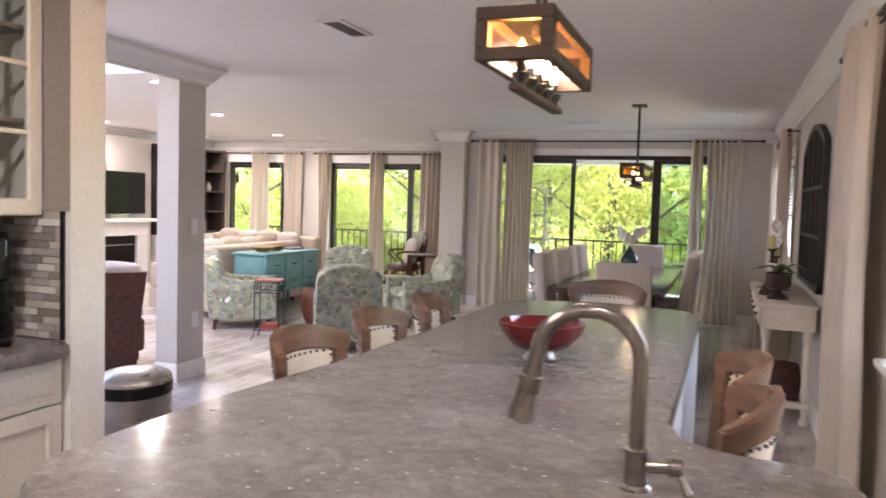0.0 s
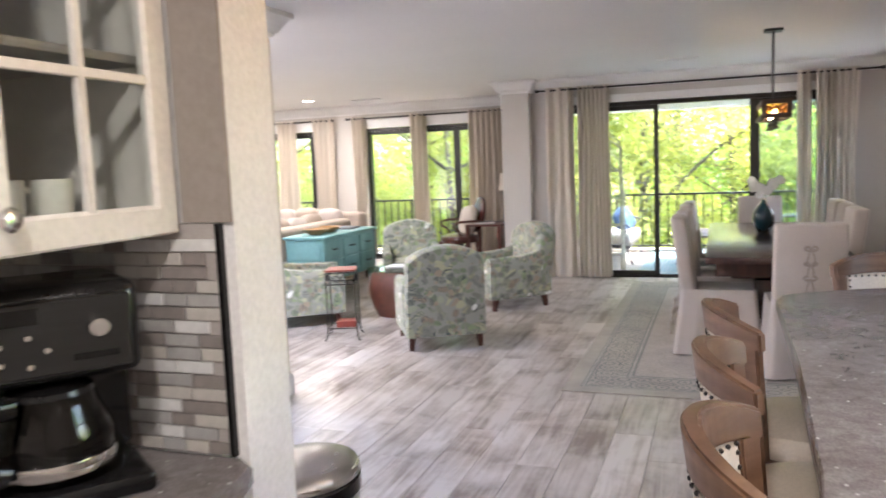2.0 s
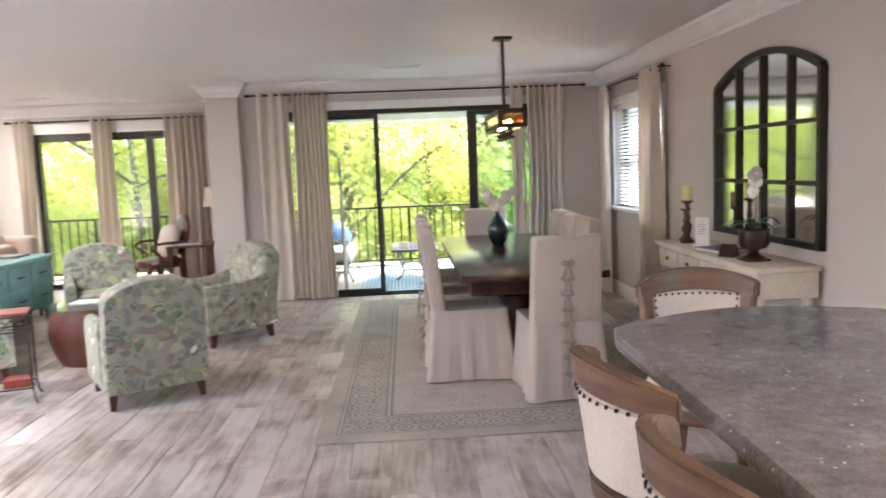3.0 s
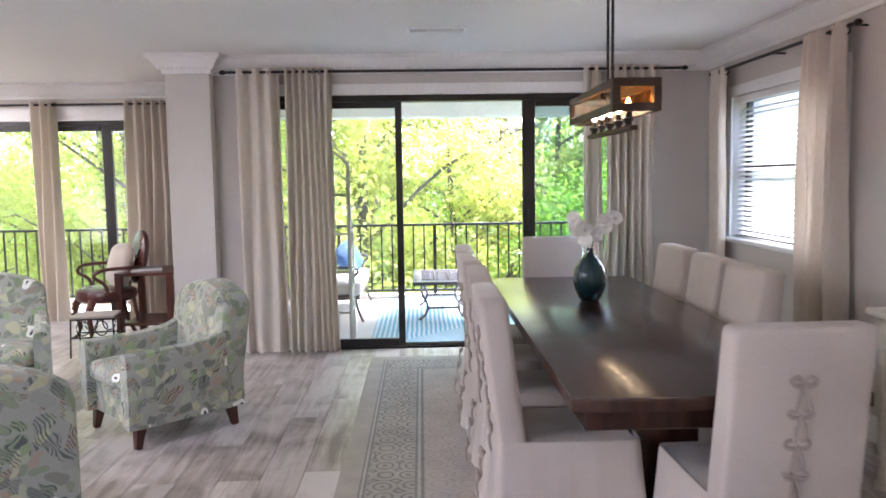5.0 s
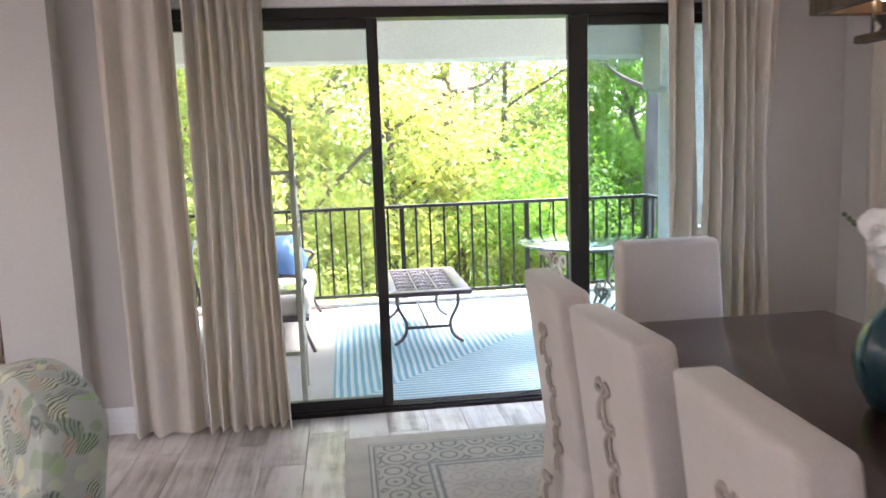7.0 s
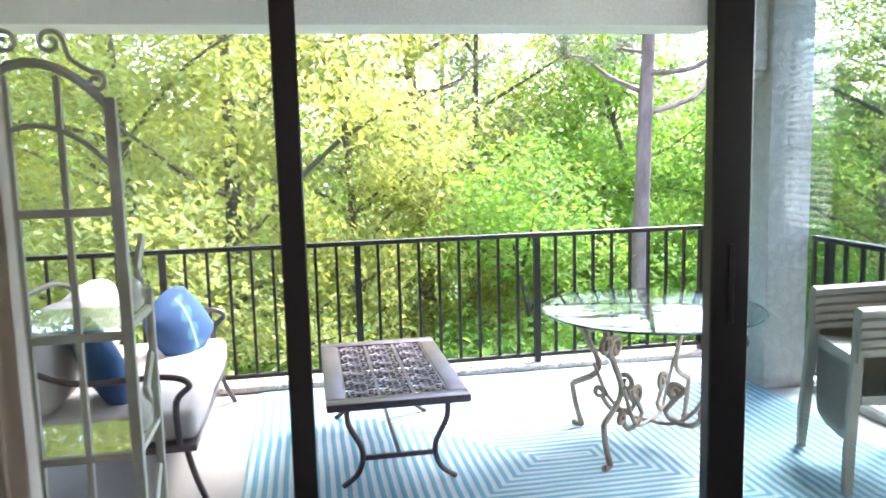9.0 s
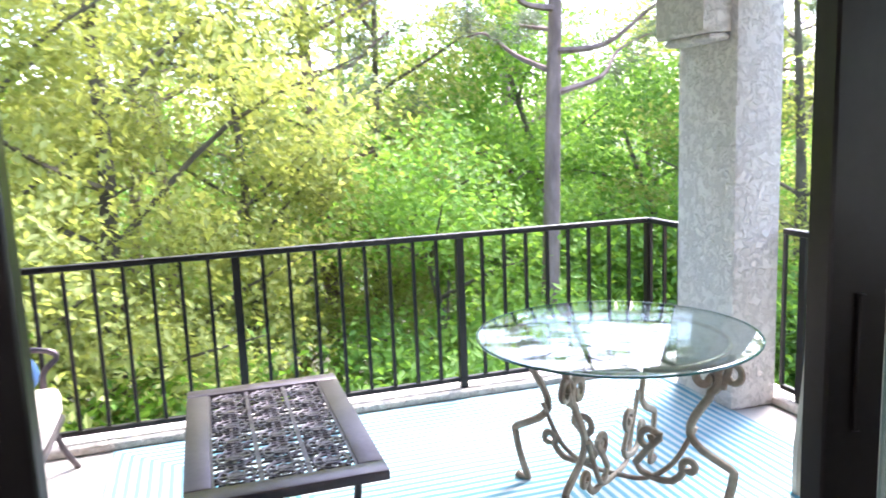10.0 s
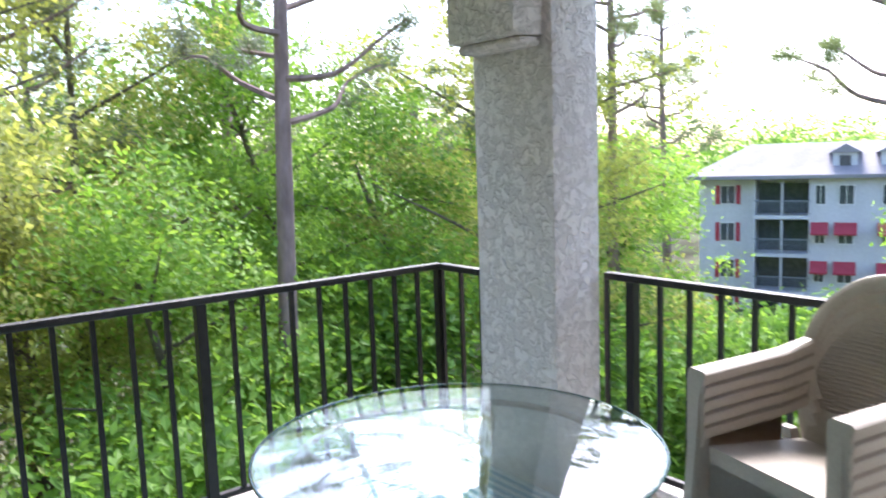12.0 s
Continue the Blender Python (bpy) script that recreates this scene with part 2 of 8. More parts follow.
def floral_mat():
    """Pale fabric printed with fronds, leaves and open flowers."""
    m, n, l, b = nodes_of("floral_print")
    vec = coords(n, l, (1, 1, 1), True)
    warp = n.new("ShaderNodeTexNoise")
    warp.inputs["Scale"].default_value = 5
    l.new(vec, warp.inputs["Vector"])
    add = n.new("ShaderNodeVectorMath")
    add.operation = "MULTIPLY_ADD"
    add.inputs[1].default_value = (0.22, 0.22, 0.22)
    l.new(warp.outputs["Color"], add.inputs[0])
    l.new(vec, add.inputs[2])
    big = n.new("ShaderNodeTexVoronoi")
    big.inputs["Scale"].default_value = 17
    l.new(add.outputs[0], big.inputs["Vector"])
    tint = n.new("ShaderNodeSeparateColor")
    l.new(big.outputs["Color"], tint.inputs[0])
    cell = ramp(n, [(0.0, (0.38, 0.40, 0.29)), (0.2, (0.24, 0.29, 0.19)), (0.36, (0.30, 0.31, 0.265)), (0.5, (0.46, 0.45, 0.29)), (0.66, (0.37, 0.30, 0.22)), (0.8, (0.22, 0.235, 0.19)), (0.92, (0.27, 0.34, 0.19))])
    cell.color_ramp.interpolation = "CONSTANT"
    l.new(tint.outputs[0], cell.inputs["Fac"])
    shape = ramp(n, [(0.58, (1, 1, 1)), (0.62, (0, 0, 0))])
    l.new(big.outputs["Distance"], shape.inputs["Fac"])
    base = mix(n, l, shape.outputs[0], (0.33, 0.335, 0.29), cell.outputs[0])
    # fronds: thin dark barbs inside some of the cells
    wv = n.new("ShaderNodeTexWave")
    wv.wave_type, wv.bands_direction = "BANDS", "DIAGONAL"
    wv.inputs["Scale"].default_value, wv.inputs["Distortion"].default_value = 30, 4
    wv.inputs["Detail"].default_value = 1
    l.new(add.outputs[0], wv.inputs["Vector"])
    barb = ramp(n, [(0.62, (0, 0, 0)), (0.75, (1, 1, 1))])
    l.new(wv.outputs["Fac"], barb.inputs["Fac"])
    some = ramp(n, [(0.4, (0, 0, 0)), (0.42, (1, 1, 1))])
    l.new(tint.outputs[1], some.inputs["Fac"])
    gate = mix(n, l, 1.0, barb.outputs[0], some.outputs[0], "MULTIPLY")
    gate = mix(n, l, 1.0, gate, shape.outputs[0], "MULTIPLY")
    base = mix(n, l, gate, base, (0.09, 0.11, 0.10))
    # small white flowers with dark hearts
    fl = n.new("ShaderNodeTexVoronoi")
    fl.inputs["Scale"].default_value = 5.2
    l.new(add.outputs[0], fl.inputs["Vector"])
    fs = n.new("ShaderNodeSeparateColor")
    l.new(fl.outputs["Color"], fs.inputs[0])
    petal = ramp(n, [(0.0, (0.02, 0.02, 0.02)), (0.07, (0.02, 0.02, 0.02)), (0.1, (0.8, 0.8, 0.76)), (0.2, (0.8, 0.8, 0.76))])
    l.new(fl.outputs["Distance"], petal.inputs["Fac"])
    inside = ramp(n, [(0.2, (1, 1, 1)), (0.215, (0, 0, 0))])
    l.new(fl.outputs["Distance"], inside.inputs["Fac"])
    few = ramp(n, [(0.66, (0, 0, 0)), (0.68, (1, 1, 1))])
    l.new(fs.outputs[0], few.inputs["Fac"])
    base = mix(n, l, mix(n, l, 1.0, inside.outputs[0], few.outputs[0], "MULTIPLY"), base, petal.outputs[0])
    weave = noise_tex(n, l, vec, 220, 2)
    l.new(base, b.inputs["Base Color"])
    b.inputs["Roughness"].default_value = 0.85
    b.inputs["Sheen Weight"].default_value = 0.15
    bump_to(n, l, b, weave, 0.2, 0.002)
    return m


WALL = mat("greige_wall_paint", (0.60, 0.565, 0.53), (0.58, 0.545, 0.515), 0.75, fine=180, bump=0.05, scale=1.2)
CEIL = mat("white_ceiling_paint", (0.80, 0.785, 0.775), (0.78, 0.765, 0.755), 0.85, fine=120, bump=0.05, scale=1)
TRIM = mat("white_trim_paint", (0.84, 0.83, 0.82), (0.81, 0.80, 0.79), 0.4, fine=90, bump=0.03)
CABINET = mat("cream_cabinet_paint", (0.72, 0.69, 0.65), (0.69, 0.66, 0.62), 0.38, fine=70, bump=0.04)
# taupe for the stub wall's painted shade, also for printed text lines
TAUPE = mat("taupe_wall_shade_and_text", (0.33, 0.29, 0.26), (0.31, 0.27, 0.24), 0.55, bump=0.03)
PLANK = planks_mat()
GROUT = mat("grey_grout", (0.42, 0.385, 0.36), rough=0.9, fine=200)
STONE = stone_mat()
LINEN = curtain_mat()
FLORAL = floral_mat()
BRONZE = mat("dark_bronze_aluminium", (0.022, 0.019, 0.018), (0.03, 0.026, 0.024), 0.35, metal=0.3, bump=0.03)
IRON = mat("black_iron", (0.02, 0.018, 0.017), (0.035, 0.03, 0.028), 0.45, metal=0.6, bump=0.1)
GLASS = glass("window_glass")
TINTED = glass("grey_tinted_glass", (0.66, 0.74, 0.75), 0.0, 0.07)


def stucco_mat():
    """Skip-trowelled plaster: ridged lumps over a fine grain."""
    m, n, l, b = nodes_of("rough_white_stucco")
    vec = coords(n, l, (1, 1, 1))
    lump, grain = noise_tex(n, l, vec, 26, 4, 0.6, 0.8), noise_tex(n, l, vec, 130, 3)
    edge = ramp(n, [(0.42, (0, 0, 0)), (0.56, (1, 1, 1))])
    l.new(lump, edge.inputs["Fac"])
    h = mix(n, l, 0.25, edge.outputs[0], grain)
    tone = ramp(n, [(0.3, (0.62, 0.55, 0.495)), (0.7, (0.74, 0.665, 0.605))])
    l.new(mix(n, l, 0.5, noise_tex(n, l, vec, 2.5, 4), edge.outputs[0]), tone.inputs["Fac"])
    l.new(tone.outputs[0], b.inputs["Base Color"])
    b.inputs["Roughness"].default_value = 0.95
    bump_to(n, l, b, h, 0.9, 0.012)
    return m


STUCCO = stucco_mat()
SLABW = mat("painted_balcony_soffit", (0.78, 0.77, 0.74), (0.75, 0.74, 0.71), 0.85, fine=60, bump=0.15)
CONCRETE = mat("pale_balcony_concrete", (0.46, 0.42, 0.38), (0.40, 0.365, 0.33), 0.8, scale=1.5, fine=70, bump=0.15)
WALNUT = mat("dark_mahogany", (0.055, 0.022, 0.015), (0.032, 0.013, 0.010), 0.22, scale=2.5, fine=40, bump=0.03, stretch=(9, 0.7, 1), coat=0.12)
OAK = mat("warm_oak", (0.185, 0.10, 0.058), (0.115, 0.06, 0.035), 0.42, scale=3, fine=50, bump=0.08, stretch=(2, 2, 9))
SLIPCOVER = mat("cream_cotton_slipcover", (0.54, 0.475, 0.425), (0.50, 0.44, 0.39), 0.92, scale=4, fine=240, bump=0.15, sheen=0.2)
TIE_CLOTH = mat("shaded_tie_cloth", (0.40, 0.34, 0.295), (0.34, 0.29, 0.25), 0.92, scale=6, fine=200, bump=0.2)
CREAM_LEATHER = mat("cream_stool_leather", (0.70, 0.62, 0.52), (0.64, 0.56, 0.46), 0.45, scale=5, fine=120, bump=0.1)
STEEL = mat("brushed_steel", (0.55, 0.53, 0.51), (0.45, 0.43, 0.41), 0.28, metal=1.0, fine=140, bump=0.03, stretch=(1, 1, 12))
CHROME = mat("polished_nickel", (0.72, 0.70, 0.67), (0.68, 0.66, 0.63), 0.14, metal=1.0, bump=0)
BLACK = mat("black_plastic", (0.006, 0.006, 0.0065), (0.010, 0.0095, 0.0095), 0.16, bump=0.0, spec=0.3)

# ---- structure ----
H = 2.38
XR, XL = 0.80, -8.55          # right wall, far living-room wall
YS, YD, YW = -1.6, 10.60, 12.20   # south wall, slider wall, living-room window wall
PX0, PX1 = -3.52, -3.18       # pier beside the slider
T = 0.20


def struct(name, bm, material, label, category):
    ob = part(name, bm, material, None, label)
    return tagged(ob, "", category, "", "structure")


def wall_with_holes(name, axis, at, a, b, z0, z1, holes, material, label, thick=T):
    """A wall across axis (0: across x, 1: across y) from a to b, with openings (a0, a1, z0, z1)."""
    bm = bmesh.new()
    cuts = sorted({a, b, *[h[0] for h in holes], *[h[1] for h in holes]})
    for c0, c1 in zip(cuts, cuts[1:]):
        mid = (c0 + c1) / 2
        spans = [(h[2], h[3]) for h in holes if h[0] < mid < h[1]]
        z = z0
        for s0, s1 in sorted(spans) + [(z1, z1)]:
            if s0 - z > 1e-4:
                if axis == 1:
                    box(bm, c0, at, z, c1, at + thick, s0)
                else:
                    box(bm, at, c0, z, at + thick, c1, s0)
            z = s1
    bmesh.ops.remove_doubles(bm, verts=bm.verts, dist=0.0005)
    return struct(name, bm, material, label, "wall")


SX0, SX1, SZ = -2.76, 0.26, 2.07          # slider opening
RW = (8.56, 10.06, 0.93, 1.97)            # right window: y0, y1, z0, z1
RN = (2.40, 3.72, 0.86, 2.02)             # kitchen window, beside its curtain
LW = [(-8.22, -7.00), (-6.15, -4.40)]     # living-room sliders

slab_bm = nbox(XL - T, YS - T, -0.25, XR + T, YD + T - 0.002, -0.014)
box(slab_bm, XL - T, YD + T - 0.002, -0.25, PX0, YW + T, -0.014)
struct("floor", slab_bm, GROUT, "pale grey washed wood-look plank floor", "floor")
floor_ob = bpy.data.objects["floor"]
wall_with_holes("wall_slider", 1, YD, PX1, XR + T, 0, H, [(SX0, SX1, 0, SZ)], WALL, "greige painted wall around the sliding door")
wall_with_holes("wall_right", 0, XR, YS, YD, 0, H, [(RW[0], RW[1], RW[2], RW[3]), RN], WALL, "greige painted dining-room wall with a window")
wall_with_holes("wall_living_windows", 1, YW, XL - T, PX0, 0, H, [(a, b, 0, SZ) for a, b in LW], WALL, "greige painted wall with two sliding doors")
wall_with_holes("wall_fireplace", 0, XL - T, YS, YW, 0, H, [], WALL, "greige painted wall behind the fireplace")
wall_with_holes("wall_south", 1, YS - T, XL - T, XR + T, 0, H, [], WALL, "greige painted kitchen end wall")
wall_with_holes("wall_living_return", 0, PX0, YD + T, YW + T, -0.3, H + 0.02, [], STUCCO, "stuccoed side wall of the living-room bay", PX1 - PX0)
struct("pier", nbox(PX0, YD - 0.14, 0, PX1, YD + T, H), WALL, "greige painted wall pier beside the sliding door", "wall")
# unseen overhang, added only to stop direct sun at the kitchen window
struct("sun_block_slab", nbox(XR + T, 1.6, 2.45, XR + 0.95, 6.2, 2.7), SLABW, "unseen slab added outside to keep sun off the kitchen window", "slab")
# kitchen: back wall and stub end wall
KX = -2.45
struct("wall_kitchen", nbox(KX - 0.12, YS, 0, KX, 2.48, H), WALL, "greige painted wall behind the kitchen cabinets", "wall")
struct("wall_stub", nbox(KX - 0.12, 2.48, 0, -1.84, 2.63, H), TRIM, "white painted end of the kitchen wall", "wall")
# pillar and beam of the hall behind the kitchen
# thin sheet whose brown paints the shade on the stub's south face
struct("stub_shade_panel", nbox(-1.944, 2.472, 1.335, -1.8405, 2.4785, H - 0.001), TAUPE, "thin taupe sheet painting shade on the stub wall beside the cabinet", "panel")
struct("pillar", nbox(-3.80, 5.18, 0, -3.61, 5.49, H), WALL, "greige painted square pillar with a white base", "pillar")
struct("beam", nbox(-3.80, YS, 2.30, -3.61, 5.18, H), WALL, "greige painted beam running from the pillar", "beam")

# ceiling with an open skylight well over the hall
WELL = (-7.6, -4.3, 1.0, 5.6)
bm = bmesh.new()
for x0, x1, y0, y1 in ((XL - T, WELL[0], YS - T, YW + T), (WELL[1], XR + T, YS - T, YD + T), (WELL[0], WELL[1], YS - T, WELL[2]), (WELL[0], WELL[1], WELL[3], YW + T), (WELL[1], PX1, YD + T, YW + T)):
    box(bm, x0, y0, H, x1, y1, H + 0.25)
for x0, x1, y0, y1 in ((WELL[0] - 0.1, WELL[0], WELL[2], WELL[3]), (WELL[1], WELL[1] + 0.1, WELL[2], WELL[3]), (WELL[0], WELL[1], WELL[2] - 0.1, WELL[2]), (WELL[0], WELL[1], WELL[3], WELL[3] + 0.1)):
    box(bm, x0, y0, H + 0.25, x1, y1, H + 1.0)
struct("ceiling", bm, CEIL, "flat white painted ceiling", "ceiling")


CROWN = [(0, 0), (0, -0.145), (0.015, -0.145), (0.022, -0.122), (0.04, -0.114), (0.062, -0.078), (0.096, -0.038), (0.112, -0.03), (0.112, 0)]
BASE = [(0, 0.0), (0.016, 0.0), (0.016, 0.10), (0.010, 0.125), (0.004, 0.135), (0, 0.135)]


def moulding(name, profile, runs, z, label, category):
    """runs: (x0, y0, x1, y1, nx, ny): from, to, and the way out from the wall; ends mitred by the outward run."""
    bm = bmesh.new()
    for x0, y0, x1, y1, nx, ny, e0, e1 in runs:
        d = Vector((x1 - x0, y1 - y0, 0)).normalized()
        rings = []
        for x, y, e in ((x0, y0, -e0), (x1, y1, e1)):
            rings.append([Vector((x, y, z)) + Vector((nx, ny, 0)) * (o + 0.001) + d * (e * o) + Vector((0, 0, h)) for o, h in profile])
        skin(bm, rings)
    bmesh.ops.recalc_face_normals(bm, faces=bm.faces)
    return struct(name, bm, TRIM, label, category)


PY = YD - 0.14
runs = [(XR, YS, XR, YD, -1, 0, -1, -1), (XR, YD, PX1, YD, 0, -1, -1, -1), (PX1, YD, PX1, PY, 1, 0, -1, 1), (PX1, PY, PX0, PY, 0, -1, 1, 1), (PX0, PY, PX0, YW, -1, 0, 1, -1), (PX0, YW, XL, YW, 0, -1, -1, -1), (XL, YW, XL, YS, 1, 0, -1, -1)]
moulding("crown_moulding", CROWN, runs, H, "white dentil crown moulding along the ceiling", "moulding")
moulding("crown_beam", CROWN, [(-3.61, YS, -3.61, 5.49, 1, 0, 0, 1), (-3.61, 5.49, -3.80, 5.49, 0, 1, 1, 0)], H, "white crown moulding on the beam and pillar", "moulding")
dn = bmesh.new()
x = PX1 + 0.03
while x < XR - 0.13:
    box(dn, x, YD - 0.054, H - 0.118, x + 0.018, YD - 0.036, H - 0.098)
    x += 0.034
x = PX0 - 0.04
while x < PX1 + 0.04:
    box(dn, x, PY - 0.054, H - 0.118, x + 0.018, PY - 0.036, H - 0.098)
    x += 0.034
part("dentil", dn, TRIM, bpy.data.objects["crown_moulding"], "", False)["kind"] = "stuff"
bruns = [(XR, 5.4, XR, YD, -1, 0, -1, -1), (XR, YD, SX1 + 0.02, YD, 0, -1, -1, 0), (SX0 - 0.02, YD, PX1, YD, 0, -1, 0, -1), (PX1, YD, PX1, PY, 1, 0, -1, 1), (PX1, PY, PX0, PY, 0, -1, 1, 1), (PX0, PY, PX0, YW, -1, 0, 1, -1), (PX0, YW, LW[1][1] + 0.02, YW, 0, -1, -1, 0), (LW[1][0] - 0.02, YW, LW[0][1] + 0.02, YW, 0, -1, 0, 0)]
moulding("baseboard", BASE, bruns, 0, "white painted tall baseboard", "baseboard")
moulding("baseboard_pillar", BASE, [(-3.80, 5.18, -3.61, 5.18, 0, -1, 1, 1), (-3.61, 5.18, -3.61, 5.49, 1, 0, 1, 1), (-3.61, 5.49, -3.80, 5.49, 0, 1, 1, 1)], 0, "white baseboard around the pillar", "baseboard")

# ---- windows and curtains ----
def slider(name, x0, x1, y, z1, posts, label, open_span=None, tinted=None):
    """A sliding door set: outer frame, upright stiles, a glass pane in each bay but an open one."""
    top = empty(name, pose(0, 0, 0), label, "sliding door", "", "structure")
    fr = bmesh.new()
    box(fr, x0, y, z1 - 0.05, x1, y + 0.12, z1, 0.003)
    box(fr, x0, y, 0.0, x0 + 0.04, y + 0.12, z1 - 0.05, 0.003)
    box(fr, x1 - 0.04, y, 0.0, x1, y + 0.12, z1 - 0.05, 0.003)
    part("frame", fr, BRONZE, top, "dark bronze aluminium frame")
    sill = bmesh.new()
    box(sill, x0 + 0.04, y, -0.01, x1 - 0.04, y + 0.13, 0.012, 0.002)
    for k in range(3):
        box(sill, x0 + 0.04, y + 0.025 + 0.035 * k, 0.012, x1 - 0.04, y + 0.031 + 0.035 * k, 0.024)
    part("track", sill, BRONZE, top, "grooved aluminium floor track")
    edges = [x0 + 0.04] + [p for q in posts for p in q] + [x1 - 0.04]
    for i, (p0, p1) in enumerate(posts):
        b = bmesh.new()
        d = 0.022 * (i % 2)
        box(b, p0, y + 0.02 + d, 0.026, p1, y + 0.065 + d, z1 - 0.05, 0.004)
        if p1 - p0 > 0.07:
            box(b, (p0 + p1) / 2 - 0.006, y + 0.012 + d, 0.95, (p0 + p1) / 2 + 0.006, y + 0.02 + d, 1.15, 0.002)
        part("stile", b, BRONZE, top)
    for i in range(0, len(edges), 2):
        a, b_ = edges[i], edges[i + 1]
        if open_span is not None and i // 2 == open_span:
            continue
        ra = bmesh.new()
        box(ra, a, y + 0.022, 0.026, b_, y + 0.06, 0.075, 0.003)
        box(ra, a, y + 0.022, z1 - 0.1, b_, y + 0.06, z1 - 0.05, 0.003)
        part("rail", ra, BRONZE, top)
        pane = part("pane", nbox(a, y + 0.038, 0.075, b_, y + 0.044, z1 - 0.1), TINTED if i // 2 == tinted else GLASS, top, "", False)
        pane.visible_shadow = False
    return top


slider("window_1", SX0, SX1, YD + 0.02, SZ, [(-1.745, -1.69), (-0.705, -0.60)], "open dark bronze sliding door to the balcony", 1, 2)
slider("window_2", LW[1][0], LW[1][1], YW + 0.02, SZ - 0.05, [(-5.43, -5.36), (-4.76, -4.66)], "closed dark bronze sliding door of the living room")
slider("window_3", LW[0][0], LW[0][1], YW + 0.02, SZ - 0.05, [(-7.75, -7.69), (-7.18, -7.10)], "closed dark bronze sliding door beside the bookcase")

# white header strips over the sliders
for i, (a, b) in enumerate([(SX0, SX1)] + LW[::-1]):
    y = YD if i == 0 else YW
    struct("trim_%d" % (i + 1), nbox(a - 0.06, y - 0.018, SZ - (0.0 if i == 0 else 0.05), b + 0.06, y - 0.001, SZ + 0.09, 0.004), TRIM, "white painted header board over the sliding door", "trim")


def side_window(name, y0, y1, z0, z1, label, slats):
    """A cased window in the right wall, with a raised slat blind."""
    top = empty(name, pose(0, 0, 0), label, "window", "", "structure")
    ca = bmesh.new()
    w = 0.075
    box(ca, XR - 0.022, y0 - w, z1, XR - 0.001, y1 + w, z1 + w, 0.004)
    box(ca, XR - 0.022, y0 - w, z0, XR - 0.001, y0, z1, 0.004)
    box(ca, XR - 0.022, y1, z0, XR - 0.001, y1 + w, z1, 0.004)
    part("window_frame", ca, TRIM, top, "white painted casing")
    part("window_sill", nbox(XR - 0.06, y0 - w - 0.02, z0 - 0.035, XR + 0.06, y1 + w + 0.02, z0, 0.006), TRIM, top)
    sash = bmesh.new()
    for a, b, c, d in ((y0, y0 + 0.04, z0, z1), (y1 - 0.04, y1, z0, z1), (y0 + 0.04, y1 - 0.04, z0, z0 + 0.045), (y0 + 0.04, y1 - 0.04, z1 - 0.045, z1), (y0 + 0.04, y1 - 0.04, (z0 + z1) / 2 - 0.02, (z0 + z1) / 2 + 0.02)):
        box(sash, XR + 0.09, a, c, XR + 0.13, b, d, 0.003)
    part("sash", sash, BRONZE, top)
    pane = part("pane", nbox(XR + 0.105, y0 + 0.04, z0 + 0.045, XR + 0.111, y1 - 0.04, z1 - 0.045), GLASS, top, "", False)
    pane.visible_shadow = False
    if slats:
        part("head_rail", nbox(XR + 0.02, y0 + 0.01, z1 - 0.05, XR + 0.07, y1 - 0.01, z1 - 0.002, 0.004), TRIM, top, "white blind head rail")
        n = 26
        me = None
        for k in range(n):
            z = z0 + 0.03 + (z1 - z0 - 0.1) * k / n
            if me is None:
                s = bmesh.new()
                box(s, -0.022, y0 + 0.015, -0.0012, 0.022, y1 - 0.015, 0.0012)
                first = part("slat", s, TRIM, top, "", False)
                me = first.data
                ob = first
            else:
                ob = new("slat", me)
                ob.parent = top
            ob.matrix_basis = pose(XR + 0.045, 0, z, 0, -24, 0)
    return top


side_window("window_4", *RW, "white cased dining-room window with an open slat blind", True)
side_window("window_5", *RN, "white cased kitchen window beside a curtain", False)


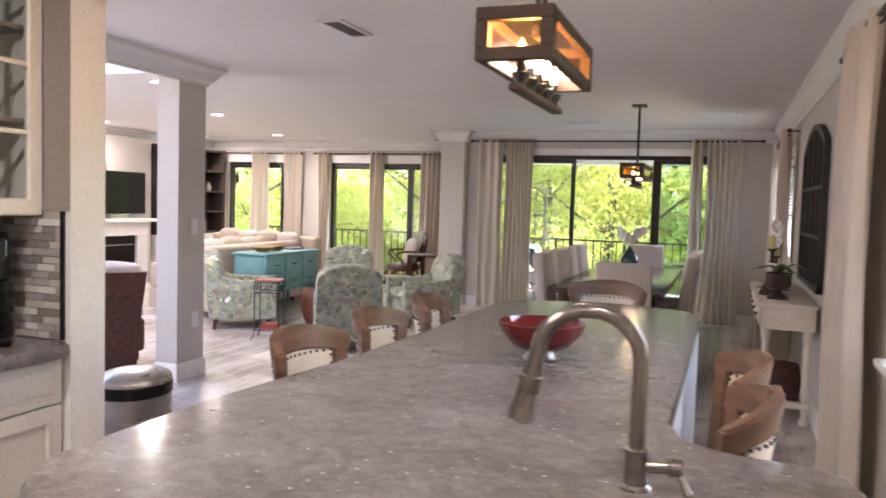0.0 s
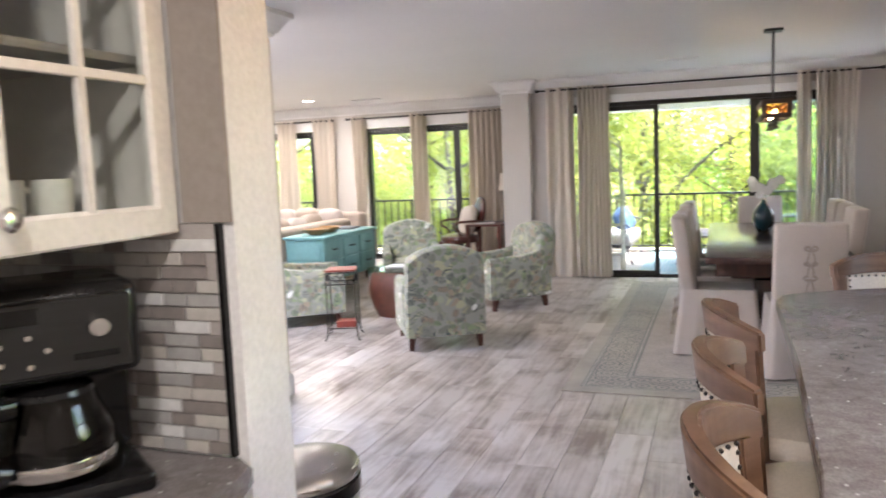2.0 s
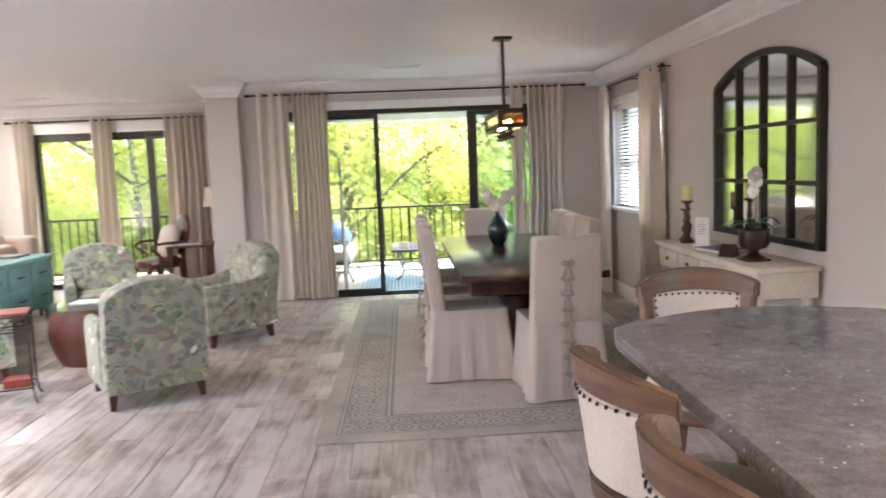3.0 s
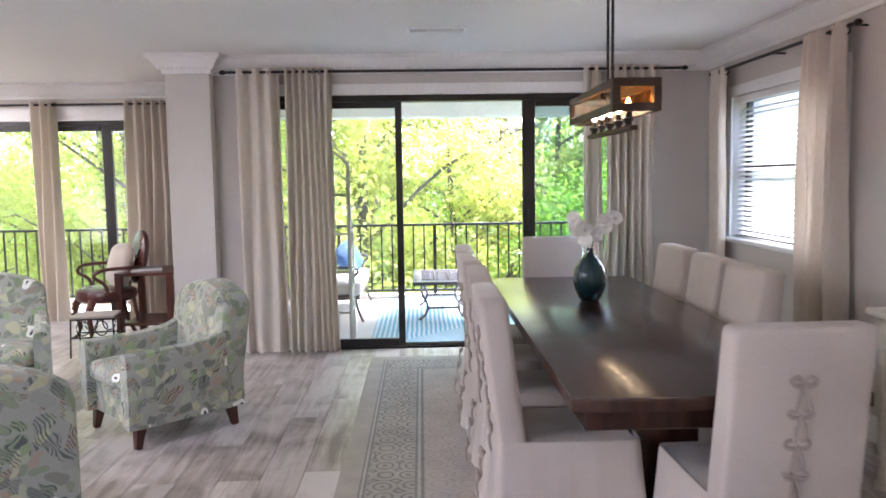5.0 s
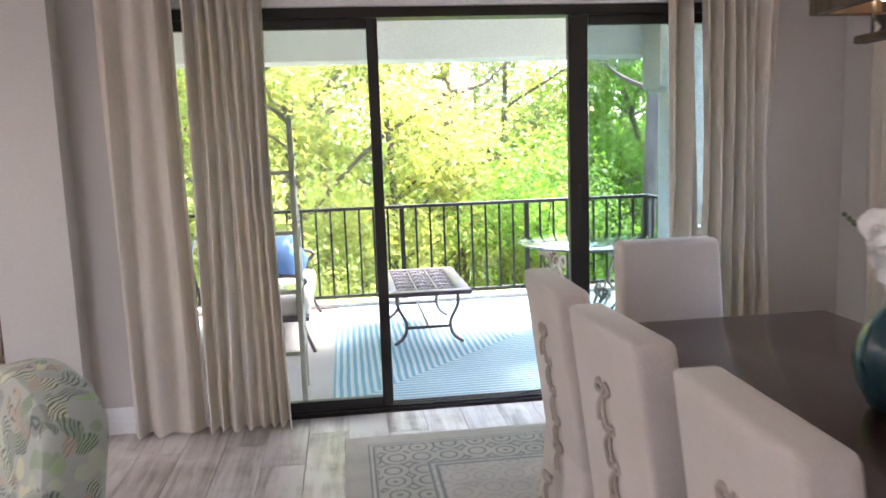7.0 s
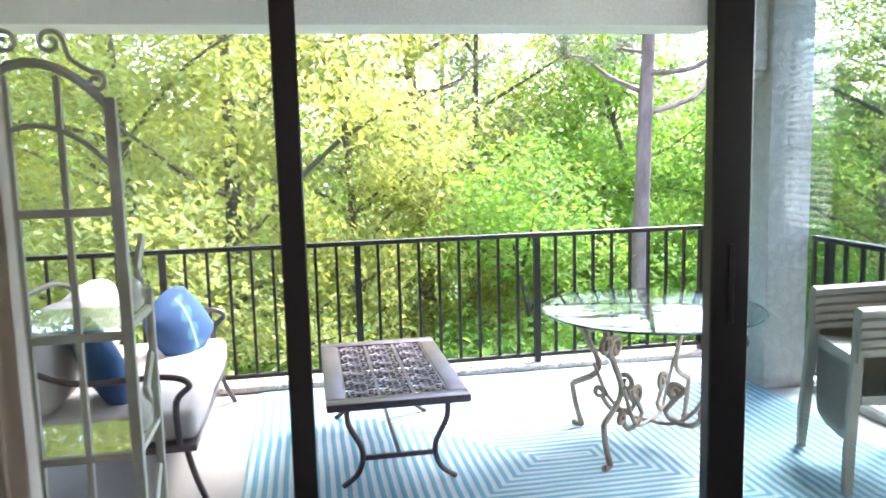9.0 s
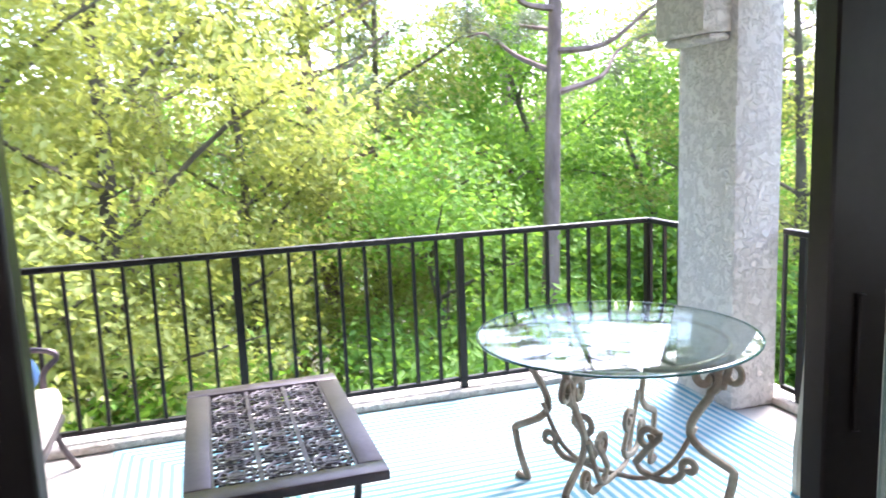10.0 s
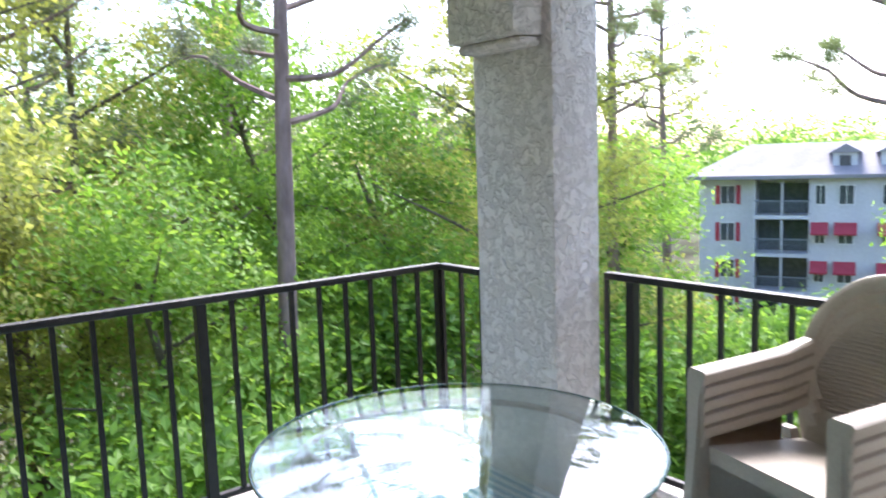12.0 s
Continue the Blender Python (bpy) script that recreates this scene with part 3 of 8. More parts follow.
def curtain(along, a, b, off, z0, z1, out, label, group, seed=0, folds=None, flare=1.0):
    """A gathered grommet curtain. along: 'x' or 'y'; off: the other coordinate; out: +1/-1 side of the folds."""
    rnd = random.Random(seed)
    top = empty("curtain", pose(0, 0, 0), label, "curtain", group)
    folds = folds or max(3, int((b - a) / 0.085))
    n, rows = folds * 10, 22
    ph = [rnd.uniform(-1.1, 1.1) for _ in range(folds + 1)]
    amp = [rnd.uniform(0.45, 1.4) for _ in range(folds + 1)]

    def at(u, w):
        k = u * folds
        i = min(int(k), folds - 1)
        f = k - i
        p = ph[i] * (1 - f) + ph[i + 1] * f
        am = amp[i] * (1 - f) + amp[i + 1] * f
        low = (1 - w)
        mid = (a + b) / 2
        s = a + (b - a) * u + 0.012 * math.sin(5 * u + 3 * w + seed)
        s = mid + (s - mid) * (1 + 0.10 * flare * low ** 2 - 0.10 * flare * math.exp(-((w - 0.55) / 0.3) ** 2))
        d = (0.042 + 0.016 * low) * am * math.sin(2 * math.pi * (k + p * 0.35 * low)) + 0.01 * math.sin(7 * w + 9 * u + seed)
        return s, d

    bm = bmesh.new()
    sheets = []
    for th in (0.0, 0.004):
        grid = []
        for r in range(rows + 1):
            w = r / rows
            z = z0 + (z1 - z0) * w
            line = []
            for c in range(n + 1):
                s, d = at(c / n, w)
                if r == 0:
                    z = z0 + 0.006 * math.sin(c * 0.9)
                q = off + out * (d + th)
                line.append(bm.verts.new((s, q, z) if along == "x" else (q, s, z)))
            grid.append(line)
        sheets.append(grid)
    for g, flip in zip(sheets, (False, True)):
        for r in range(rows):
            for c in range(n):
                f = (g[r][c], g[r][c + 1], g[r + 1][c + 1], g[r + 1][c])
                bm.faces.new(f[::-1] if flip else f)
    for r in range(rows):
        for c in (0, n):
            bm.faces.new((sheets[0][r][c], sheets[0][r + 1][c], sheets[1][r + 1][c], sheets[1][r][c]))
    for c in range(n):
        for r in (0, rows):
            bm.faces.new((sheets[0][r][c], sheets[0][r][c + 1], sheets[1][r][c + 1], sheets[1][r][c]))
    bmesh.ops.recalc_face_normals(bm, faces=bm.faces)
    part("cloth", bm, LINEN, top)
    ring = None
    for k in range(0, folds * 2, 2):
        s, d = at((k + 0.5) / (folds * 2), 1.0)
        m = pose(s, off, z1 - 0.035, 0, 90, 0) if along == "x" else pose(off, s, z1 - 0.035, 90, 0, 0)
        if ring is None:
            rb = bmesh.new()
            pts = [(0.024 * math.cos(2 * math.pi * q / 14), 0.024 * math.sin(2 * math.pi * q / 14), 0) for q in range(15)]
            tube(rb, pts, 0.005, 6)
            ob = part("grommet", rb, BRONZE, top, "dark metal grommet")
            ring = ob.data
        else:
            ob = new("grommet", ring)
            ob.parent = top
        ob.matrix_basis = m
    return top


def rod(along, a, b, off, z, wall, label):
    top = empty("curtain_rod", pose(0, 0, 0), label, "curtain rod")
    p = (lambda s, q=off, h=z: (s, q, h)) if along == "x" else (lambda s, q=off, h=z: (q, s, h))
    part("pole", tube(bmesh.new(), [p(a), p(b)], 0.011, 10), BRONZE, top)
    for s, sg in ((a, -1), (b, 1)):
        fb = bmesh.new()
        tube(fb, [p(s), p(s + sg * 0.012), p(s + sg * 0.03), p(s + sg * 0.05)], [0.012, 0.019, 0.019, 0.008], 10)
        part("finial", fb, BRONZE, top)
    for s in (a + 0.06, (a + b) / 2, b - 0.06):
        bb = bmesh.new()
        tube(bb, [p(s), p(s, off + (wall - off) * 0.5, z + 0.002), p(s, wall)], 0.006, 8)
        part("bracket", bb, BRONZE, top)
    return top


CZ = 2.245
rod("x", -3.06, 0.55, YD - 0.10, CZ, YD, "dark metal curtain rod over the sliding door")
curtain("x", -2.98, -2.63, YD - 0.10, 0.015, CZ + 0.03, -1, "cream linen curtain hanging loosely beside the sliding door", "slider curtains", 3, 3, 0.4)
curtain("x", -2.61, -2.22, YD - 0.10, 0.015, CZ + 0.03, -1, "cream linen curtain tightly gathered at the sliding door", "slider curtains", 4, 7, 0.4)
curtain("x", -0.07, 0.36, YD - 0.10, 0.015, CZ + 0.03, -1, "cream linen curtain gathered at the sliding door's far end", "slider curtains", 5, 6)
curtain("x", -0.23, -0.09, YD - 0.10, 0.015, CZ + 0.03, -1, "narrow fold of the cream linen slider curtain", "slider curtains", 15, 2, 0.4)
rod("y", 8.30, 10.24, XR - 0.10, 2.16, XR, "dark metal curtain rod over the dining window")
curtain("y", 9.98, 10.22, XR - 0.10, 0.015, 2.18, -1, "cream linen curtain beside the dining window", "dining window curtains", 7, 4, 0.5)
curtain("y", 8.38, 8.84, XR - 0.10, 0.015, 2.18, -1, "cream linen curtain gathered over the dining window's edge", "dining window curtains", 8, 5, 0.5)
curtain("y", 3.90, 4.74, XR - 0.10, 0.015, 2.20, -1, "cream linen curtain by the kitchen window", "kitchen window curtains", 9, 8)
rod("y", 2.5, 4.85, XR - 0.10, 2.17, XR, "dark metal curtain rod by the kitchen window")
LZ = 2.17
rod("x", -6.4, -5.2, YW - 0.10, LZ, YW, "dark metal curtain rod over the living-room slider")
rod("x", -5.12, -3.68, YW - 0.10, LZ, YW, "dark metal curtain rod over the living-room slider")
rod("x", -8.5, -6.7, YW - 0.10, LZ, YW, "dark metal curtain rod beside the bookcase")
for i, (a, b) in enumerate([(-6.33, -6.13), (-5.37, -5.12), (-4.46, -3.70), (-8.48, -8.2), (-7.68, -7.33), (-7.02, -6.66)]):
    curtain("x", a, b, YW - 0.10, 0.015, LZ + 0.03, -1, "cream linen curtain at a living-room slider", "living curtains", 20 + i, max(3, int((b - a) / 0.08)), 0.5)

# ceiling vents and recessed lights
def ceiling_vent(x, y, along_x=True):
    top = empty("ceiling_vent", pose(x, y, H - 0.001, 0, 0, 0 if along_x else 90), "white slatted air vent in the ceiling", "air vent", "ceiling vents")
    f = bmesh.new()
    for a, b, c, d in ((-0.2, 0.2, -0.075, -0.055), (-0.2, 0.2, 0.055, 0.075), (-0.2, -0.18, -0.055, 0.055), (0.18, 0.2, -0.055, 0.055)):
        box(f, a, c, -0.012, b, d, 0.0)
    part("frame", f, TRIM, top)
    part("backing", nbox(-0.18, -0.055, -0.003, 0.18, 0.055, 0.0), BLACK, top)
    for k in range(5):
        s = bmesh.new()
        box(s, -0.18, -0.009, -0.001, 0.18, 0.009, 0.001, 0, 1, pose(0, -0.044 + 0.022 * k, -0.008, 35, 0, 0))
        part("slat", s, TRIM, top, "", False)
    return top


ceiling_vent(-1.42, 9.5)
ceiling_vent(-1.9, 4.5, False)
ceiling_vent(-5.7, 11.3)
BULB = glow("warm_lamp_disc", (1.0, 0.9, 0.78), 3)


def can_light(x, y, watts):
    top = empty("recessed_light", pose(x, y, H - 0.001), "small round recessed ceiling light, lit, some added as fill", "ceiling light", "recessed lights")
    r = bmesh.new()
    tube(r, [(0.075 * math.cos(2 * math.pi * k / 24), 0.075 * math.sin(2 * math.pi * k / 24), -0.003) for k in range(25)], 0.009, 6)
    part("trim_ring", r, TRIM, top)
    part("lens", lathe(bmesh.new(), [(0.001, -0.004), (0.07, -0.004), (0.07, 0.0), (0.001, 0.0)], 24), BULB, top, "glowing lens")
    lamp("recessed_and_fill_lamp", "AREA", (x, y, H - 0.012), watts, (1.0, 0.92, 0.82), 0.06, (x, y, 0))


# the first three are known lights, the last two are added
for x, y in ((-6.4, 10.9), (-8.0, 11.2), (-7.9, 8.9), (-5.6, 8.3), (-4.5, 6.0)):
    can_light(x, y, 3)
# unseen kitchen ceiling lights, added over the work aisle as fill
for x, y in ((-1.2, 1.2), (-1.2, -0.4), (0.2, -0.6), (0.3, 1.0)):
    can_light(x, y, 1.5 if x < 0 else 0.6)

# ---- kitchen ----
def shaker(bm, y0, y1, z0, z1, x, t=0.02, w=0.055):
    """A framed door or drawer front facing +x, its face at x: frame and a sunk field with a bead."""
    def ring(d, px):
        return [(px, y0 + d, z0 + d), (px, y1 - d, z0 + d), (px, y1 - d, z1 - d), (px, y0 + d, z1 - d)]
    e = 0.002
    rings = [ring(0, x - t), ring(0, x - e), ring(e, x), ring(w - 0.006, x), ring(w, x - 0.006), ring(w, x - t), ring(0, x - t)]
    skin(bm, rings, True, False)
    bmesh.ops.remove_doubles(bm, verts=bm.verts, dist=0.0002)
    bmesh.ops.recalc_face_normals(bm, faces=bm.faces)


CF = -1.86      # face of the base cabinets
NICKEL = mat("antique_nickel", (0.42, 0.39, 0.36), (0.30, 0.28, 0.26), 0.3, metal=1.0, bump=0.05)


def pull(parent, y, z, upright):
    h = bmesh.new()
    if upright:
        tube(h, spline([(CF + 0.002, y, z + 0.06), (CF + 0.028, y, z + 0.05), (CF + 0.03, y, z), (CF + 0.028, y, z - 0.05), (CF + 0.002, y, z - 0.06)], 5), 0.006, 8)
    else:
        tube(h, spline([(CF + 0.002, y - 0.06, z), (CF + 0.026, y - 0.05, z + 0.004), (CF + 0.03, y, z - 0.006), (CF + 0.026, y + 0.05, z + 0.004), (CF + 0.002, y + 0.06, z)], 5), 0.006, 8)
        for s in (-0.05, 0.05):
            lathe(h, [(0.009, -0.012), (0.011, 0), (0.009, 0.012)], 8, (CF + 0.022, y + s, z))
    part("handle", h, NICKEL, parent, "antique nickel bow handle")


def base_unit(y0, y1):
    top = empty("base_cabinet", pose(0, 0, 0), "cream painted base cabinet with drawer and two doors", "cabinet", "kitchen base cabinets")
    c = bmesh.new()
    box(c, KX + 0.003, y0 + 0.001, 0.0, CF - 0.07, y1 - 0.001, 0.1)
    box(c, KX + 0.003, y0 + 0.001, 0.1, CF - 0.022, y1 - 0.001, 0.858, 0.002)
    part("body", c, CABINET, top)
    d = bmesh.new()
    shaker(d, y0 + 0.012, y1 - 0.012, 0.70, 0.845, CF, 0.02, 0.035)
    dr = part("drawer", d, CABINET, top)
    part("panel", nbox(CF - 0.02, y0 + 0.047, 0.735, CF - 0.008, y1 - 0.047, 0.81), CABINET, dr)
    pull(dr, (y0 + y1) / 2, 0.775, False)
    mid = (y0 + y1) / 2
    for a, b, hy in ((y0 + 0.012, mid - 0.002, mid - 0.04), (mid + 0.002, y1 - 0.012, mid + 0.04)):
        d = bmesh.new()
        shaker(d, a, b, 0.115, 0.69, CF)
        dr = part("door", d, CABINET, top)
        part("panel", nbox(CF - 0.02, a + 0.055, 0.17, CF - 0.01, b - 0.055, 0.635), CABINET, dr)
        pull(dr, hy, 0.60, True)
    return top


for y0, y1 in ((1.62, 2.475), (0.77, 1.618), (-0.08, 0.768), (-1.0, -0.082)):
    base_unit(y0, y1)
ct = bmesh.new()
slab(ct, [(KX + 0.003, -1.2), (-1.80, -1.2), (-1.80, 2.40), (-1.815, 2.45), (-1.85, 2.474), (KX + 0.003, 2.474)], 0.86, 0.902, 0.008)
tagged(part("worktop", ct, STONE), "speckled grey-brown quartz worktop on the base cabinets", "worktop")

UF, UZ0, UZ1 = -1.945, 1.315, 2.29
INSIDE = mat("grey_cabinet_inside", (0.30, 0.28, 0.265), (0.27, 0.25, 0.24), 0.6)
PANE = glass("cabinet_door_glass", (0.9, 0.93, 0.92))
CHINA = mat("white_glazed_china", (0.72, 0.71, 0.67), (0.66, 0.65, 0.62), 0.2, bump=0.0)
GREEN_CHINA = mat("sage_green_glazed_bowl", (0.36, 0.40, 0.28), (0.30, 0.34, 0.23), 0.3)


def wall_unit(y0, y1, stocked):
    top = empty("wall_cabinet", pose(0, 0, 0), "cream wall cabinet with glazed mullioned doors", "cabinet", "kitchen wall cabinets")
    c = bmesh.new()
    box(c, KX + 0.003, y0 + 0.001, UZ0, UF - 0.022, y0 + 0.018, UZ1)
    box(c, KX + 0.003, y1 - 0.018, UZ0, UF - 0.022, y1 - 0.001, UZ1)
    box(c, KX + 0.003, y0 + 0.018, UZ0, UF - 0.022, y1 - 0.018, UZ0 + 0.018)
    box(c, KX + 0.003, y0 + 0.018, UZ1 - 0.018, UF - 0.022, y1 - 0.018, UZ1)
    part("body", c, CABINET, top)
    part("back_panel", nbox(KX + 0.004, y0 + 0.019, UZ0 + 0.019, KX + 0.012, y1 - 0.019, UZ1 - 0.019), INSIDE, top)
    shelves = (UZ0 + 0.30, UZ0 + 0.60)
    for z in shelves:
        part("shelf", nbox(KX + 0.013, y0 + 0.019, z, UF - 0.04, y1 - 0.019, z + 0.016, 0.002), INSIDE, top)
    mid = (y0 + y1) / 2
    for a, b, ky in ((y0 + 0.006, mid - 0.002, mid - 0.028), (mid + 0.002, y1 - 0.006, mid + 0.028)):
        d = bmesh.new()
        w = 0.052
        shaker(d, a, b, UZ0 + 0.004, UZ1 - 0.004, UF, 0.02, w)
        bars = []
        for k in range(1, 4):
            z = UZ0 + w + (UZ1 - UZ0 - 2 * w) * k / 4
            bars.append(nbox(UF - 0.016, a + w, z - 0.008, UF - 0.001, b - w, z + 0.008, 0.002))
        m = (a + b) / 2
        bars.append(nbox(UF - 0.0165, m - 0.008, UZ0 + w, UF - 0.0015, m + 0.008, UZ1 - w, 0.002))
        dr = part("door", d, CABINET, top, "cream mullioned door frame")
        for q in bars:
            part("mullion", q, CABINET, dr)
        pane = part("pane", nbox(UF - 0.013, a + w, UZ0 + w, UF - 0.010, b - w, UZ1 - w), PANE, dr, "", False)
        pane.visible_shadow = False
        kb = bmesh.new()
        rings = [[(UF + h, ky + r * math.cos(2 * math.pi * q / 16), UZ0 + 0.055 + r * math.sin(2 * math.pi * q / 16)) for q in range(16)] for h, r in ((0.0, 0.006), (0.012, 0.006), (0.015, 0.015), (0.022, 0.018), (0.029, 0.013), (0.031, 0.004))]
        skin(kb, rings)
        part("knob", kb, CHROME, dr, "round polished nickel knob")
    return top


wall_unit(1.670, 2.470, True)
wall_unit(0.866, 1.666, True)
wall_unit(0.062, 0.862, True)


def plate_stack(y, z, n, r):
    b = bmesh.new()
    prof = [(0.001, 0.0), (r * 0.55, 0.0)]
    for k in range(n):
        h = 0.009 * k
        prof += [(r * 0.62, h + 0.002), (r, h + 0.012), (r, h + 0.0145), (r * 0.9, h + 0.0115)]
    prof += [(r * 0.6, 0.009 * n + 0.003), (0.001, 0.009 * n)]
    lathe(b, prof, 32, (-2.20, y, z))
    tagged(part("plate_stack", b, CHINA), "stack of white dinner plates on a cabinet shelf", "plates", "stacked plates")


def mug(y, z, side):
    top = empty("mug", pose(-2.14, y, z), "white china mug on the cabinet's lowest shelf", "mug", "china mugs")
    part("body", lathe(bmesh.new(), [(0.001, 0.004), (0.03, 0), (0.036, 0.004), (0.039, 0.09), (0.036, 0.09), (0.033, 0.008), (0.001, 0.008)], 24), CHINA, top)
    part("handle", tube(bmesh.new(), spline([(0.036, 0, 0.075), (0.066, 0, 0.07), (0.068, 0, 0.035), (0.036, 0, 0.02)], 5), 0.005, 8), CHINA, top)
    top.matrix_basis = pose(-2.10, y, z, 0, 0, side)


for y0 in (1.690, 0.886):
    plate_stack(y0 + 0.19, UZ0 + 0.316, 10, 0.125)
    plate_stack(y0 + 0.52, UZ0 + 0.316, 6, 0.10)
    for k, dy in enumerate((0.09, 0.18, 0.27, 0.44, 0.54, 0.64)):
        mug(y0 + dy, UZ0 + 0.018, 60 + 35 * (k % 3))
    for dy, r in ((0.17, 0.06), (0.52, 0.068)):
        b = bmesh.new()
        lathe(b, [(0.001, 0), (0.03, 0), (0.04, 0.012), (r, 0.06), (r * 1.02, 0.09), (r * 0.95, 0.09), (r * 0.9, 0.06), (0.03, 0.02), (0.001, 0.016)], 24, (-2.17, y0 + dy, UZ0 + 0.616))
        tagged(part("serving_bowl", b, GREEN_CHINA), "sage green glazed bowl on the upper shelf", "bowl", "cabinet bowls")


DSTEEL = mat("dark_brushed_steel", (0.02, 0.0195, 0.019), (0.014, 0.0135, 0.013), 0.35, metal=0.3, fine=140, bump=0.03, stretch=(1, 1, 12))


def coffee_maker():
    top = empty("coffee_maker", pose(-2.085, 2.285, 0.902, 0, 0, -36), "black and steel drip coffee maker with glass jug", "coffee maker")
    top.scale = (1.0, 1.12, 1.0)
    b = bmesh.new()
    box(b, -0.13, -0.115, 0.0, 0.13, 0.115, 0.035, 0.012, 2)
    box(b, -0.13, -0.115, 0.035, -0.04, 0.115, 0.24, 0.01, 2)
    box(b, -0.13, -0.115, 0.20, 0.10, 0.115, 0.355, 0.02, 3)
    part("body", b, BLACK, top, "glossy black plastic housing")
    p = bmesh.new()
    box(p, 0.1, -0.1, 0.215, 0.106, 0.1, 0.335, 0.004)
    panel = part("control_panel", p, DSTEEL, top, "dark brushed steel control panel")
    part("display", nbox(0.1065, -0.07, 0.30, 0.109, -0.02, 0.325), BLACK, panel)
    for k in range(5):
        kb = bmesh.new()
        a = 2 * math.pi * k / 5
        cy, cz = (-0.045 + 0.032 * math.cos(a), 0.258 + 0.024 * math.sin(a))
        skin(kb, [[(h, cy + 0.0045 * math.cos(2 * math.pi * q / 10), cz + 0.0045 * math.sin(2 * math.pi * q / 10)) for q in range(10)] for h in (0.106, 0.112)])
        part("button", kb, CHROME, panel)
    kb = bmesh.new()
    skin(kb, [[(h, 0.055 + r * math.cos(2 * math.pi * q / 18), 0.285 + r * math.sin(2 * math.pi * q / 18)) for q in range(18)] for h, r in ((0.106, 0.016), (0.122, 0.014))])
    part("knob", kb, CHROME, panel)
    part("name_strip", nbox(0.1065, 0.02, 0.235, 0.108, 0.08, 0.245), BLACK, panel)
    jug = part("jug", lathe(bmesh.new(), [(0.001, 0.04), (0.07, 0.04), (0.082, 0.06), (0.082, 0.11), (0.062, 0.165), (0.058, 0.178), (0.054, 0.178), (0.058, 0.162), (0.078, 0.11), (0.078, 0.06), (0.001, 0.046)], 28, (0.045, -0.01, 0)), glass("dark_jug_glass", (0.10, 0.09, 0.085)), top, "dark glass coffee jug")
    part("handle", tube(bmesh.new(), spline([(0.09, -0.06, 0.17), (0.12, -0.115, 0.165), (0.125, -0.125, 0.10), (0.105, -0.075, 0.07)], 6), 0.010, 8, 1.6), BLACK, jug)
    part("lid", lathe(bmesh.new(), [(0.001, 0.192), (0.03, 0.192), (0.06, 0.185), (0.062, 0.176), (0.001, 0.176)], 24, (0.045, -0.01, 0)), BLACK, jug)
    band = part("band", lathe(bmesh.new(), [(0.0835, 0.055), (0.0845, 0.06), (0.0845, 0.072), (0.0835, 0.077)], 28, (0.045, -0.01, 0)), CHROME, jug)


coffee_maker()

# trash can behind the stub wall
can = empty("trash_can", pose(-2.04, 3.0, 0), "stainless steel bin with a black rim and domed lid", "trash can")
can.scale = (1.0, 1.0, 1.06)
half = [(0.135 * math.cos(radians(a)), 0.155 * math.sin(radians(a))) for a in range(0, 360, 12)]
part("body", slab(bmesh.new(), half, 0.02, 0.56, 0.004), STEEL, can)
part("foot_ring", slab(bmesh.new(), [(x * 1.02, y * 1.02) for x, y in half], 0.0, 0.03, 0.004), BLACK, can)
part("rim", slab(bmesh.new(), [(x * 1.04, y * 1.04) for x, y in half], 0.555, 0.60, 0.006), BLACK, can, "black plastic rim")
lid = bmesh.new()
skin(lid, [[(x * s, y * s, z) for x, y in half] for s, z in ((1.03, 0.602), (1.03, 0.612), (0.97, 0.628), (0.75, 0.642), (0.4, 0.65), (0.02, 0.652))])
part("lid", lid, STEEL, can, "domed steel lid")

# island
IX0 = -0.95
isl = bmesh.new()
pts = [(IX0 + 0.24 * (1 - math.sin(radians(q))), 1.38 + 0.24 * (1 - math.cos(radians(q)))) for q in range(0, 91, 10)]
pts += [(IX0 + 0.005, 2.0), (-0.88, 2.6), (-0.855, 3.3), (-0.845, 4.14), (-0.82, 4.24), (-0.74, 4.31)]
for k in range(1, 16):
    u = k / 16
    pts.append((-0.74 + 0.82 * u, 4.30 + 0.15 * math.sin(math.pi * u)))
pts += [(0.08, 4.26), (0.10, 4.15), (0.09, 2.30), (0.13, 2.17), (0.24, 2.12), (0.36, 2.11), (0.42, 2.06), (0.44, 1.98), (0.44, 1.38)]
slab(isl, pts[::-1], 0.875, 0.918, 0.01)
ISLAND = tagged(part("island_top", isl, STONE), "speckled grey-brown quartz island top with rounded corners", "worktop")
ib = empty("kitchen_island", pose(0, 0, 0), "cream panelled kitchen island base with fluted corner posts", "kitchen island")
b = bmesh.new()
box(b, -0.45, 1.62, 0.09, 0.06, 3.95, 0.874, 0.003)
box(b, -0.42, 1.65, 0.0, 0.03, 3.92, 0.09)
part("body", b, CABINET, ib)
for k in range(4):
    d = bmesh.new()
    y0 = 1.66 + 0.57 * k
    for a, b_, c, e in ((y0, y0 + 0.06, 0.13, 0.84), (y0 + 0.49, y0 + 0.55, 0.13, 0.84), (y0 + 0.06, y0 + 0.49, 0.13, 0.19), (y0 + 0.06, y0 + 0.49, 0.78, 0.84)):
        box(d, -0.468, a, c, -0.451, b_, e, 0.003)
    part("panel", d, CABINET, ib)
for x in (-0.47, 0.03):
    p = bmesh.new()
    box(p, x, 3.955, 0.0, x + 0.07, 4.03, 0.874, 0.006)
    for k in range(3):
        box(p, x + 0.012 + 0.018 * k, 4.031, 0.2, x + 0.022 + 0.018 * k, 4.037, 0.78, 0.002)
    part("corner_post", p, CABINET, ib)
